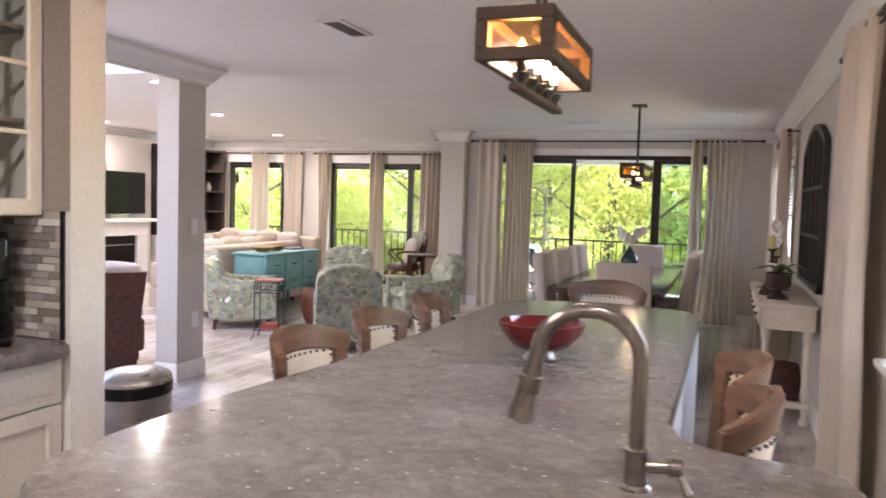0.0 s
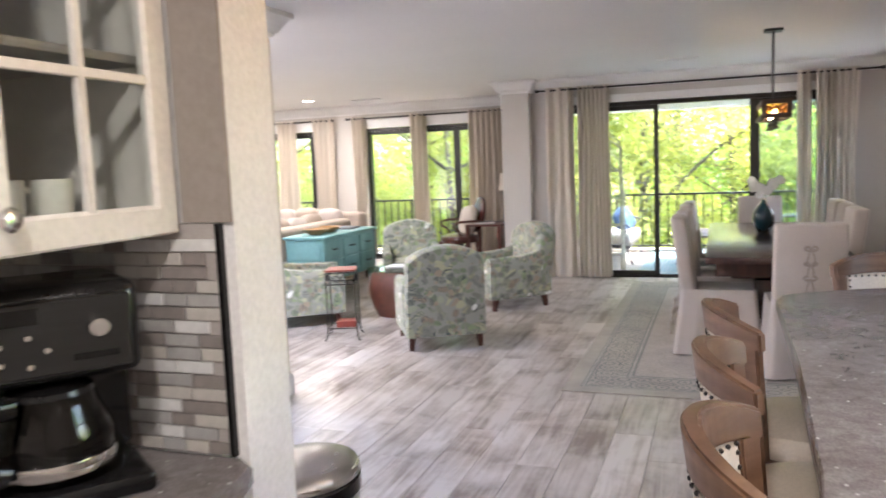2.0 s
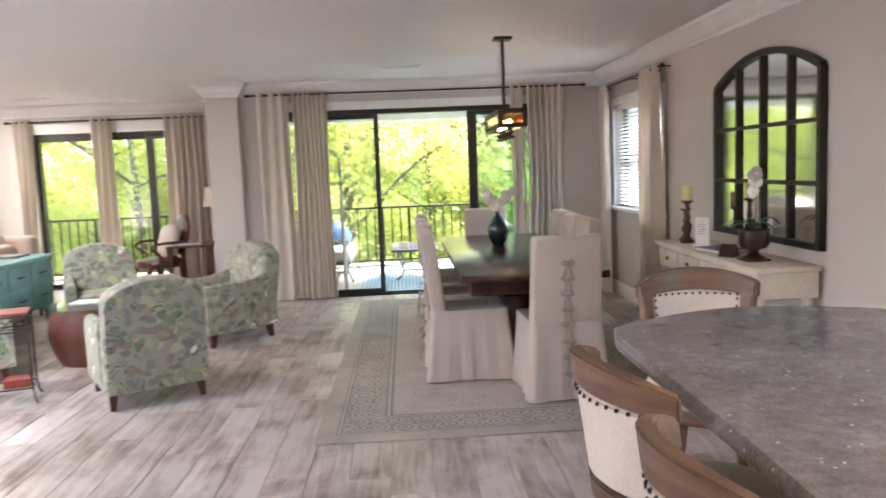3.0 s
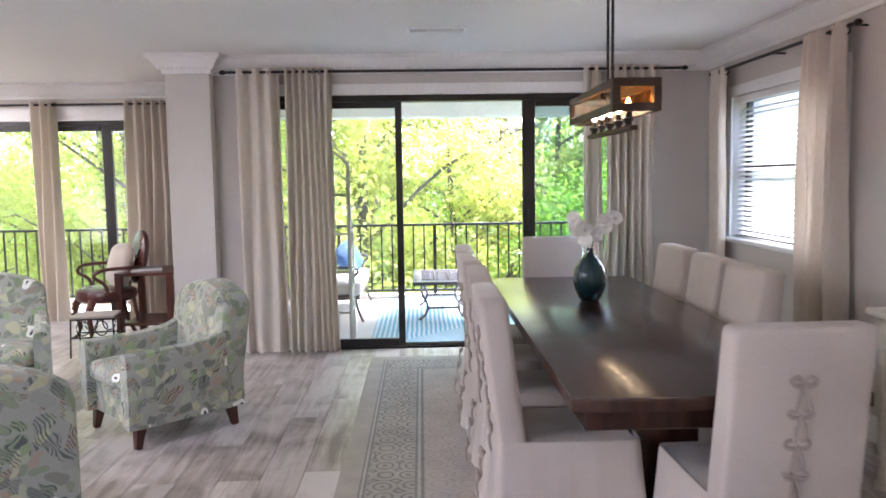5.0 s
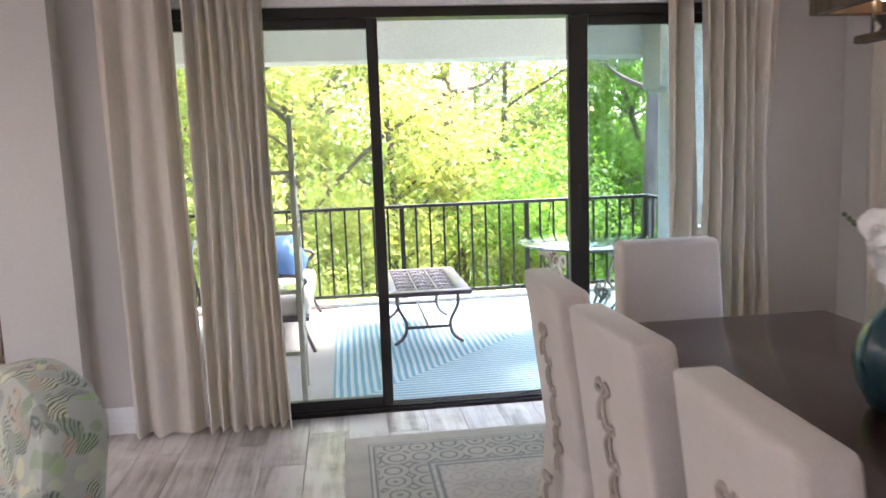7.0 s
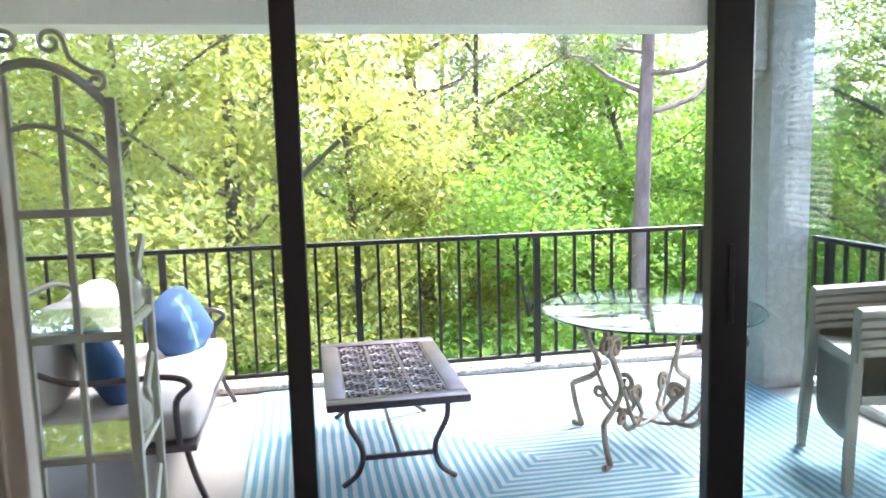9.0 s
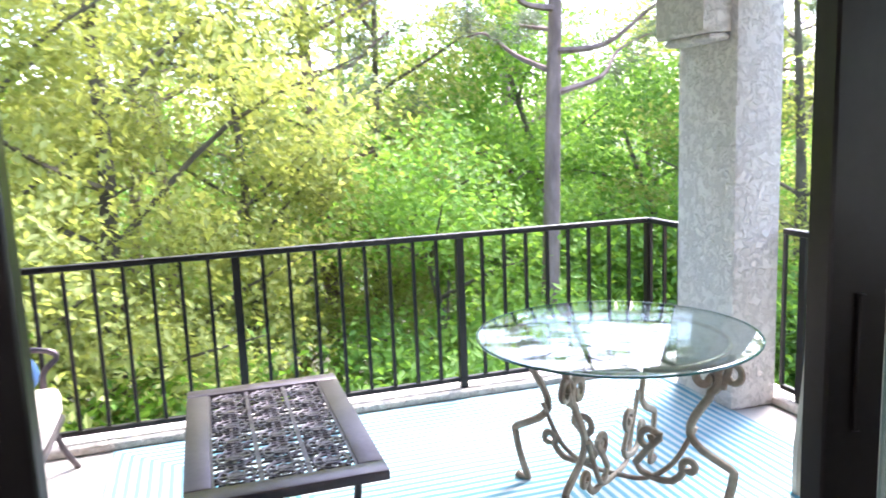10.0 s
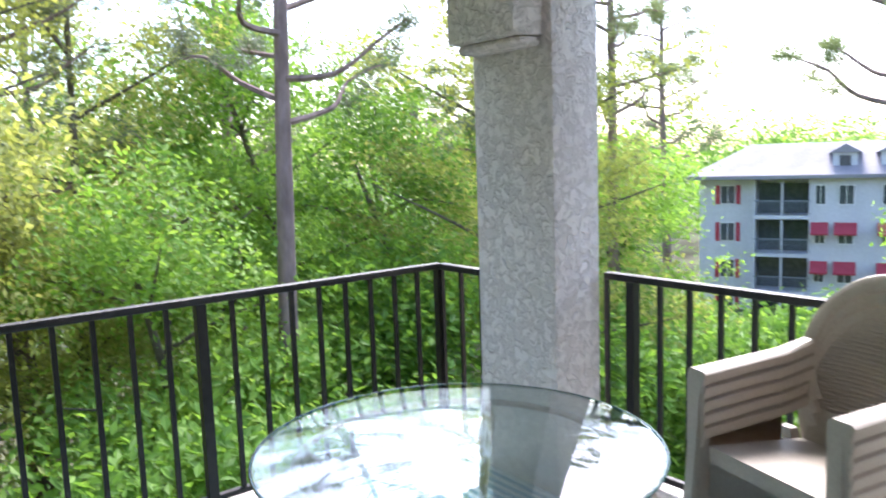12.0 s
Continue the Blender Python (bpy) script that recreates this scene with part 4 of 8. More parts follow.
part("end_panel", nbox(-0.39, 3.952, 0.12, 0.02, 3.965, 0.84, 0.004), CABINET, ib)

FAUCET = mat("brushed_bronze_steel", (0.33, 0.30, 0.28), (0.25, 0.23, 0.21), 0.25, metal=1.0, bump=0.02)
fx, fy = 0.06, 1.86
fau = empty("faucet", pose(fx, fy, 0.918, 0, 0, 8), "brushed steel gooseneck kitchen faucet with side lever", "faucet")
fau.scale = (0.88, 0.88, 0.82)
part("base", lathe(bmesh.new(), [(0.001, 0), (0.03, 0), (0.03, 0.006), (0.024, 0.012), (0.022, 0.07), (0.024, 0.075), (0.024, 0.085), (0.017, 0.09), (0.001, 0.09)], 24), FAUCET, fau)
neck = [(0, 0, 0.085), (0, 0, 0.20), (0, 0, 0.27)]
for k in range(1, 10):
    a = radians(20 * k)
    neck.append((-0.1 + 0.1 * math.cos(a), 0, 0.27 + 0.1 * math.sin(a)))
neck.append((-0.207, 0, 0.235))
part("neck", tube(bmesh.new(), neck, 0.0165, 16), FAUCET, fau)
part("spray_head", tube(bmesh.new(), [(-0.206, 0, 0.245), (-0.209, 0, 0.225), (-0.210, 0, 0.222), (-0.216, 0, 0.19), (-0.219, 0, 0.187), (-0.228, 0, 0.13), (-0.229, 0, 0.126)], [0.018, 0.019, 0.023, 0.023, 0.021, 0.029, 0.025], 16), FAUCET, fau)
lev = part("lever", tube(bmesh.new(), [(0.015, 0, 0.05), (0.06, 0, 0.052), (0.062, 0, 0.052), (0.085, 0, 0.052)], [0.015, 0.014, 0.02, 0.018], 14), FAUCET, fau)
part("lever_arm", tube(bmesh.new(), [(0.078, 0, 0.05), (0.088, -0.01, 0.028), (0.098, -0.02, 0.004)], [0.007, 0.006, 0.009], 10), FAUCET, lev)

RED = mat("dark_red_lacquer", (0.16, 0.012, 0.012), (0.11, 0.008, 0.009), 0.12, bump=0, coat=0.5)
bowl = empty("fruit_bowl", pose(-0.34, 2.88, 0.918), "dark red lacquered bowl on a low foot", "bowl")
part("bowl", lathe(bmesh.new(), [(0.001, 0.022), (0.045, 0.022), (0.09, 0.045), (0.125, 0.085), (0.138, 0.118), (0.134, 0.119), (0.12, 0.087), (0.086, 0.052), (0.001, 0.03)], 40), RED, bowl)
part("foot", lathe(bmesh.new(), [(0.001, 0), (0.055, 0), (0.058, 0.004), (0.048, 0.012), (0.044, 0.024), (0.001, 0.024)], 32), NICKEL, bowl, "silver foot ring")


def bar_stool(m, n):
    top = empty("bar_stool", m, "oak bar stool with cream leather back and nailheads", "bar stool", "stools round the island")
    seat = bmesh.new()
    circ = [(0.2 * math.cos(2 * math.pi * k / 28), 0.2 * math.sin(2 * math.pi * k / 28)) for k in range(28)]
    skin(seat, [[(x * s, y * s, z) for x, y in circ] for s, z in ((0.97, 0.60), (1.03, 0.615), (1.05, 0.64), (1.0, 0.668), (0.8, 0.684), (0.4, 0.69), (0.02, 0.69))])
    part("seat", seat, CREAM_LEATHER, top, "padded cream leather seat")
    part("seat_ring", lathe(bmesh.new(), [(0.12, 0.545), (0.19, 0.55), (0.205, 0.565), (0.205, 0.598), (0.12, 0.599)], 28), OAK, top)

    def arc(a, r, z):
        return (r * math.sin(radians(a)), -r * math.cos(radians(a)), z)
    # curved back: oak top rail, oak uprights, leather pad between
    def sweep(a0, a1, r0, r1, zf0, zf1, steps=14):
        bmx = bmesh.new()
        rings = []
        for k in range(steps + 1):
            a = a0 + (a1 - a0) * k / steps
            u = abs(a) / 52
            z0, z1 = zf0(u), zf1(u)
            lean0, lean1 = (z0 - 0.62) * 0.13, (z1 - 0.62) * 0.13
            rings.append([arc(a, r0 + lean0, z0), arc(a, r1 + lean0, z0), arc(a, r1 + lean1, z1), arc(a, r0 + lean1, z1)])
        skin(bmx, rings)
        bmesh.ops.bevel(bmx, geom=list(bmx.edges), offset=0.006, segments=2, affect="EDGES", clamp_overlap=True)
        return bmx
    part("top_rail", sweep(-52, 52, 0.205, 0.238, lambda u: 0.925 - 0.02 * u * u, lambda u: 1.005 - 0.045 * u * u), OAK, top, "curved oak top rail")
    part("backrest", sweep(-38, 38, 0.208, 0.234, lambda u: 0.725, lambda u: 0.921 - 0.015 * u * u), CREAM_LEATHER, top, "cream leather back panel")
    part("lower_rail", sweep(-40, 40, 0.207, 0.236, lambda u: 0.665, lambda u: 0.721), OAK, top)
    for s in (-1, 1):
        part("upright", sweep(s * 38.5, s * 50, 0.205, 0.238, lambda u: 0.60, lambda u: 0.921, 4), OAK, top)
    nb = None
    spots = [(a, 0.912) for a in range(-36, 37, 6)] + [(s * 36, 0.74 + 0.026 * k) for s in (-1, 1) for k in range(7)]
    for side in (0, 1):
        for a, z in spots:
            r = (0.2345 if side else 0.2075) + (z - 0.62) * 0.13
            if nb is None:
                q = bmesh.new()
                bmesh.ops.create_icosphere(q, subdivisions=1, radius=0.0055)
                ob = part("nailhead", q, BRONZE, top, "dark brass nailhead")
                nb = ob.data
            else:
                ob = new("nailhead", nb)
                ob.parent = top
            ob.matrix_basis = Matrix.Translation(arc(a, r, z))
    for sx in (-1, 1):
        for sy in (-1, 1):
            lg = bmesh.new()
            tube(lg, [(sx * 0.12, sy * 0.12, 0.56), (sx * 0.15, sy * 0.15, 0.3), (sx * 0.19, sy * 0.19, 0.0)], [0.026, 0.021, 0.016], 4)
            part("leg", lg, OAK, top)
    fr = bmesh.new()
    tube(fr, [(0.19 * math.cos(2 * math.pi * k / 24), 0.19 * math.sin(2 * math.pi * k / 24), 0.24) for k in range(25)], 0.009, 8)
    part("foot_ring", fr, BRONZE, top)
    return top


stool = bar_stool(pose(-0.80, 2.58, 0, 0, 0, -90), 0)
for x, y, a in ((-0.80, 3.11, -87), (-0.79, 3.64, -82), (-0.42, 4.52, 172), (0.04, 2.80, 96), (0.04, 2.36, 88)):
    copy_thing(stool, pose(x, y, 0, 0, 0, a))


def pendant(m, label, length, drop):
    """A long wooden box lantern with seeded glass and a row of candle bulbs on a bar."""
    top = empty("pendant_light", m, label, "pendant light", "pendant lights")
    DARK = OAKD
    L, w, h = length / 2, 0.105, 0.14
    part("canopy", nbox(-0.07, -0.07, drop - 0.02, 0.07, 0.07, drop, 0.004), BRONZE, top)
    for s in (-1, 1):
        part("rod", tube(bmesh.new(), [(0.0, s * 0.045, h), (0.0, s * 0.045, drop - 0.02)], 0.007, 8), BRONZE, top)
    for z0, z1 in ((0.0, 0.035), (h - 0.035, h)):
        for a, b, c, d in ((-w, w, -L, -L + 0.03), (-w, w, L - 0.03, L), (-w, -w + 0.025, -L + 0.03, L - 0.03), (w - 0.025, w, -L + 0.03, L - 0.03)):
            part("rail", nbox(a, c, z0, b, d, z1, 0.003), DARK, top)
    for sx in (-1, 1):
        for sy in (-1, 1):
            x, y = sx * (w - 0.017), sy * (L - 0.02)
            part("corner_post", nbox(x - 0.0175, y - 0.0205, 0.034, x + 0.0175, y + 0.0205, h - 0.034, 0.003), DARK, top)
    for sy in (-1, 1):
        part("pane", nbox(-w + 0.03, sy * (L - 0.018), 0.035, w - 0.03, sy * (L - 0.014), h - 0.035), AMBER, top, "amber seeded glass", False)
    for sx in (-1, 1):
        part("pane", nbox(sx * (w - 0.014), -L + 0.035, 0.035, sx * (w - 0.010), L - 0.035, h - 0.035), AMBER, top, "amber seeded glass", False)
    part("cross_bar", nbox(-0.012, -0.06, h - 0.03, 0.012, 0.06, h + 0.004, 0.003), BRONZE, top)
    bar = part("bulb_bar", nbox(-0.018, -L * 0.9, -0.075, 0.018, L * 0.9, -0.055, 0.004), DARK, top)
    for s in (-1, 1):
        part("hanger", tube(bmesh.new(), [(0, s * L * 0.8, -0.058), (0, s * L * 0.8, 0.03)], 0.005, 6), BRONZE, top)
    n = 5
    for k in range(n):
        y = -L * 0.7 + L * 1.4 * k / (n - 1)
        part("socket", lathe(bmesh.new(), [(0.001, -0.056), (0.016, -0.055), (0.012, -0.045), (0.024, -0.03), (0.026, -0.02), (0.012, -0.016), (0.011, 0.012), (0.001, 0.012)], 14, (0, y, 0)), BRONZE, top)
        part("bulb", lathe(bmesh.new(), [(0.001, 0.012), (0.009, 0.014), (0.014, 0.03), (0.012, 0.048), (0.005, 0.066), (0.001, 0.072)], 12, (0, y, 0)), CANDLE, top, "glowing candle bulb")
    return top


OAKD = mat("dark_reclaimed_wood", (0.075, 0.042, 0.026), (0.04, 0.022, 0.014), 0.6, scale=4, fine=60, bump=0.25, stretch=(1, 6, 1))
AMBER = glass("amber_seeded_glass", (1.0, 0.72, 0.40), 0.08)
CANDLE = glow("candle_bulb", (1.0, 0.72, 0.38), 5)
pendant(pose(-0.355, 2.78, 1.775, 0, 0, 0), "lit dark wood box pendant over the island", 0.60, H - 1.775)
pendant(pose(-0.625, 8.06, 1.67, 0, 0, 0), "lit dark wood box pendant over the dining table", 0.94, H - 1.67)
for y in (2.55, 2.9):
    lamp("pendant_lamp", "POINT", (-0.355, y + 0.05, 1.86), 0.6, (1.0, 0.86, 0.70), 0.03)

# ---- dining area ----
def rug_mat(name, base, border, motif, field):
    """A faded woven rug: bordered field with scroll motifs; the rug's own size in metres is (2.15, 4.35)."""
    m, n, l, b = nodes_of(name)
    tc = n.new("ShaderNodeTexCoord")
    sep = n.new("ShaderNodeSeparateXYZ")
    l.new(tc.outputs["Object"], sep.inputs[0])

    def math_node(op, a, b_=None):
        x = n.new("ShaderNodeMath")
        x.operation = op
        for s, v in zip(x.inputs, (a, b_)):
            if v is None:
                continue
            if isinstance(v, (int, float)):
                s.default_value = v
            else:
                l.new(v, s)
        return x.outputs[0]
    ax = math_node("SUBTRACT", 1.075, math_node("ABSOLUTE", sep.outputs[0]))
    ay = math_node("SUBTRACT", 2.175, math_node("ABSOLUTE", sep.outputs[1]))
    edge = math_node("MINIMUM", ax, ay)
    bands = ramp(n, [(0.0, border), (0.16, border), (0.165, motif), (0.185, base), (0.2, motif), (0.215, border), (0.55, border), (0.56, motif), (0.585, base), (0.61, motif), (0.63, field)])
    bands.color_ramp.interpolation = "LINEAR"
    sc = math_node("MULTIPLY", edge, 1.55)
    l.new(sc, bands.inputs["Fac"])
    vec = coords(n, l)
    v = n.new("ShaderNodeTexVoronoi")
    v.inputs["Scale"].default_value = 8
    v.inputs["Randomness"].default_value = 0.25
    l.new(vec, v.inputs["Vector"])
    w = n.new("ShaderNodeMath")
    w.operation = "SINE"
    l.new(math_node("MULTIPLY", v.outputs["Distance"], 24), w.inputs[0])
    scroll = ramp(n, [(0.5, (0, 0, 0)), (0.75, (1, 1, 1))])
    l.new(w.outputs[0], scroll.inputs["Fac"])
    c = mix(n, l, mix(n, l, 0.85, (0, 0, 0), scroll.outputs[0]), bands.outputs[0], motif)
    inb = ramp(n, [(0.21, (0, 0, 0)), (0.22, (1, 1, 1)), (0.54, (1, 1, 1)), (0.55, (0.3, 0.3, 0.3))])
    l.new(sc, inb.inputs["Fac"])
    c = mix(n, l, inb.outputs[0], bands.outputs[0], c)
    fade = noise_tex(n, l, vec, 3, 6, 0.7)
    fr = ramp(n, [(0.3, (0.8, 0.8, 0.8)), (0.65, (1.08, 1.06, 1.04))])
    l.new(fade, fr.inputs["Fac"])
    l.new(mix(n, l, 1.0, c, fr.outputs[0], "MULTIPLY"), b.inputs["Base Color"])
    b.inputs["Roughness"].default_value = 0.95
    bump_to(n, l, b, noise_tex(n, l, vec, 260, 2), 0.4, 0.003)
    return m


RUG = rug_mat("faded_grey_rug", (0.52, 0.49, 0.43), (0.40, 0.375, 0.33), (0.15, 0.175, 0.17), (0.45, 0.41, 0.37))
rg = part("dining_rug", nbox(-1.075, -2.175, 0.001, 1.075, 2.175, 0.010, 0.003), RUG)
rg.matrix_basis = pose(-0.875, 8.08, 0)
tagged(rg, "faded grey patterned rug under the dining table", "rug")

tb = empty("dining_table", pose(0, 0, 0), "dark glossy mahogany trestle dining table", "dining table")
part("tabletop", nbox(-1.115, 6.495, 0.715, -0.225, 9.18, 0.76, 0.006, 2), WALNUT, tb)
part("apron", nbox(-1.05, 6.62, 0.62, -0.29, 9.03, 0.714, 0.004), WALNUT, tb)
for y in (7.1, 8.5):
    p = bmesh.new()
    box(p, -0.98, y - 0.05, 0.0105, -0.36, y + 0.05, 0.10, 0.012, 2)
    box(p, -0.80, y - 0.06, 0.10, -0.54, y + 0.06, 0.54, 0.01, 2)
    box(p, -0.95, y - 0.05, 0.54, -0.39, y + 0.05, 0.619, 0.01, 2)
    part("trestle", p, WALNUT, tb)
part("stretcher", nbox(-0.70, 7.161, 0.24, -0.64, 8.439, 0.34, 0.005), WALNUT, tb)


def slip_chair(m):
    """A slipcovered high-back chair; its front looks along +y; the back has a laced row of ties."""
    top = empty("dining_chair", m, "cream slipcovered high-back dining chair with laced back ties", "dining chair", "chairs round the dining table")
    w, d = 0.42, 0.44
    back = bmesh.new()
    box(back, -w / 2, -d / 2 - 0.05, 0.40, w / 2, -d / 2 + 0.05, 0.985, 0.02, 3)
    for v in back.verts:
        u = (v.co.z - 0.46) / 0.52
        v.co.y -= 0.075 * u * u
        v.co.x *= 1 - 0.04 * u
        v.co.z += 0.008 * math.cos(v.co.x * 6)
    part("backrest", back, SLIPCOVER, top)
    seat = bmesh.new()
    box(seat, -w / 2 - 0.005, -d / 2 + 0.051, 0.40, w / 2 + 0.005, d / 2, 0.475, 0.022, 3)
    part("seat", seat, SLIPCOVER, top)
    # skirt: a folded sheet round four sides, flaring to the floor
    sk = bmesh.new()
    N = 120
    rings = []
    ring0 = rounded(w + 0.012, d + 0.068, 0.03, 4, 0, -0.026)
    per = []
    tot = 0
    for i in range(len(ring0)):
        a, b = Vector(ring0[i]), Vector(ring0[(i + 1) % len(ring0)])
        per.append((tot, a, b))
        tot += (b - a).length

    def at(s):
        s %= tot
        for t0, a, b in reversed(per):
            if s >= t0:
                return a + (b - a) * min(1, (s - t0) / max((b - a).length, 1e-9))
    for z, fl in ((0.478, -0.006), (0.46, 0.0), (0.38, 0.012), (0.25, 0.036), (0.12, 0.062), (0.02, 0.085)):
        r = []
        for k in range(N):
            p = at(tot * k / N)
            cx, cy = p.x, p.y + 0.026
            q = math.hypot(cx, cy)
            corner = max(0.0, abs(cx) / (w / 2) + abs(cy) / (d / 2 + 0.05) - 1.25)
            g = fl * (0.18 + 0.75 * corner) + fl * 0.09 * math.sin(k * 0.8) + fl * 0.05 * math.sin(k * 2.1)
            r.append((p.x + cx / q * g, p.y + cy / q * g, z))
        rings.append(r)
    skin(sk, rings, True, False)
    inner = [[(x * 0.985, y * 0.985, z) for x, y, z in r] for r in rings][::-1]
    skin(sk, inner, True, False)
    part("skirt", sk, SLIPCOVER, top, "pleated skirt falling to the floor")
    # ties down the back
    for k in range(8):
        z = 0.83 - 0.092 * k
        u = max(0, (z - 0.46) / 0.52)
        y = -d / 2 - 0.055 - 0.075 * u * u - (0.0 if z > 0.46 else 0.02 + (0.46 - z) * 0.16)
        t = bmesh.new()
        turn = 0.004 * (-1) ** k
        for s in (-1, 1):
            tube(t, spline([(0, y, z), (s * 0.018, y - 0.014, z + 0.014 + turn), (s * 0.036, y - 0.012, z + 0.006), (s * 0.020, y - 0.014, z - 0.008), (0, y - 0.004, z)], 3), 0.0075, 6)
            tube(t, spline([(0, y - 0.006, z), (s * 0.014, y - 0.018, z - 0.035), (s * (0.020 + turn), y - 0.012, z - 0.078)], 3), 0.0048, 6)
        bmesh.ops.create_icosphere(t, subdivisions=1, radius=0.012, matrix=Matrix.Translation((0, y - 0.006, z)))
        part("tie", t, TIE_CLOTH, top, "knotted cloth bow")
    part("placket", nbox(-0.006, -d / 2 - 0.058, 0.47, 0.006, -d / 2 - 0.0505, 0.52), TIE_CLOTH, top)
    for sx in (-1, 1):
        for sy in (-1, 1):
            y = sy * 0.2 - (0.03 if sy < 0 else 0)
            part("foot", tube(bmesh.new(), [(sx * 0.19, y, 0.40), (sx * 0.19, y, 0.0105)], [0.02, 0.014], 4), WALNUT, top)
    return top


ch = slip_chair(pose(-1.01, 7.14, 0, 0, 0, -90))
for x, y, a in ((-1.00, 7.75, -92), (-1.01, 8.33, -88), (-1.00, 8.87, -91), (-0.36, 7.68, 91), (-0.36, 8.16, 89), (-0.35, 8.72, 92), (-0.52, 6.68, 2), (-0.65, 9.27, 180)):
    copy_thing(ch, pose(x, y, 0, 0, 0, a))

TEAL = mat("dark_teal_glaze", (0.008, 0.045, 0.055), (0.015, 0.03, 0.035), 0.08, bump=0, coat=0.6)
vs = empty("vase", pose(-0.68, 8.24, 0.7605), "glossy dark teal teardrop vase on the table", "vase")
part("body", lathe(bmesh.new(), [(0.001, 0.0), (0.045, 0.0), (0.055, 0.01), (0.078, 0.06), (0.088, 0.11), (0.08, 0.16), (0.055, 0.205), (0.028, 0.235), (0.018, 0.255), (0.02, 0.268), (0.015, 0.268), (0.013, 0.25), (0.001, 0.24)], 36), TEAL, vs)
PETAL = mat("white_orchid_petal", (0.82, 0.80, 0.77), (0.76, 0.73, 0.70), 0.6, fine=30, bump=0.05)
STEMG = mat("orchid_stem_green", (0.10, 0.14, 0.05), (0.07, 0.09, 0.035), 0.5)


def orchid_flower(m, size=1.0):
    b = bmesh.new()
    for k, (ln, wd) in enumerate(((0.036, 0.032), (0.034, 0.020), (0.034, 0.020), (0.036, 0.032), (0.034, 0.020))):
        a = radians(18 + 72 * k)
        rows = []
        for i in range(5):
            u = i / 4
            wid = wd * math.sin(math.pi * (0.12 + 0.83 * u)) * size
            row = []
            for j in (-1, -0.4, 0.4, 1):
                x, y, z = j * wid, u * ln * size, 0.010 * size * (u * u - 0.4 * j * j * u)
                row.append(m @ Vector((x * math.cos(a) - y * math.sin(a), x * math.sin(a) + y * math.cos(a), z)))
            rows.append(row)
        for off in (0.0, 0.0012):
            nrm = (m.to_3x3() @ Vector((0, 0, 1))) * off
            vr = [[b.verts.new(p + nrm) for p in r] for r in rows]
            for r0, r1 in zip(vr, vr[1:]):
                for j in range(3):
                    b.faces.new((r0[j], r0[j + 1], r1[j + 1], r1[j]))
    bmesh.ops.create_icosphere(b, subdivisions=1, radius=0.009 * size, matrix=m @ Matrix.Translation((0, -0.004, 0.008)))
    return b


orn = empty("orchid_spray", pose(-0.68, 8.24, 1.025), "white silk orchid stems in the teal vase", "flowers")
rnd = random.Random(4)
for s, sp in ((-1, [(0, 0, -0.06), (-0.02, 0, 0.05), (-0.07, -0.01, 0.12), (-0.12, -0.01, 0.165)]), (1, [(0, 0, -0.06), (0.025, 0.01, 0.06), (0.07, 0.01, 0.13), (0.115, 0.02, 0.175)])):
    pts = spline(sp, 6)
    part("stem", tube(bmesh.new(), pts, 0.003, 6), STEMG, orn)
    for k, i in enumerate((6, 9, 12, 14, 16)):
        p = pts[i]
        m = Matrix.Translation((p.x + rnd.uniform(-0.02, 0.02), p.y - 0.02 + rnd.uniform(-0.02, 0.02), p.z + rnd.uniform(-0.02, 0.02))) @ pose(0, 0, 0, 75 + rnd.uniform(-25, 20), rnd.uniform(-25, 25), s * 18 + rnd.uniform(-30, 30))
        part("flower", orchid_flower(m, 1.15), PETAL, orn)
    for k in range(3):
        b = bmesh.new()
        bmesh.ops.create_icosphere(b, subdivisions=1, radius=0.008 - 0.001 * k, matrix=Matrix.Translation(pts[-1] + Vector((s * 0.012 * k, 0, 0.010 * k))))
        part("bud", b, STEMG, orn)

# console table against the right wall
CREAMW = mat("distressed_cream_paint", (0.70, 0.65, 0.56), (0.60, 0.54, 0.45), 0.5, scale=6, fine=50, bump=0.12, contrast=(0.45, 0.75))
KNOB = mat("brass_knob", (0.35, 0.24, 0.10), (0.28, 0.18, 0.07), 0.3, metal=1.0)
con = empty("console_table", pose(0, 0, 0), "distressed cream console table with drawers and turned legs", "console table")
CX0, CY0, CY1 = 0.43, 6.00, 7.62
part("top", nbox(CX0 - 0.02, CY0 - 0.02, 0.775, XR - 0.02, CY1 + 0.02, 0.805, 0.008, 2), CREAMW, con)
part("body", nbox(CX0 + 0.01, CY0, 0.63, XR - 0.03, CY1, 0.774, 0.003), CREAMW, con)
n = 4
for k in range(n):
    y0 = CY0 + 0.05 + (CY1 - CY0 - 0.1) * k / n
    y1 = y0 + (CY1 - CY0 - 0.1) / n - 0.03
    d = part("drawer", nbox(CX0 - 0.004, y0 + 0.015, 0.648, CX0 + 0.009, y1, 0.758, 0.004), CREAMW, con)
    kb = bmesh.new()
    bmesh.ops.create_icosphere(kb, subdivisions=2, radius=0.013, matrix=Matrix.Translation((CX0 - 0.016, (y0 + y1) / 2, 0.703)))
    part("knob", kb, KNOB, d, "brass knob")
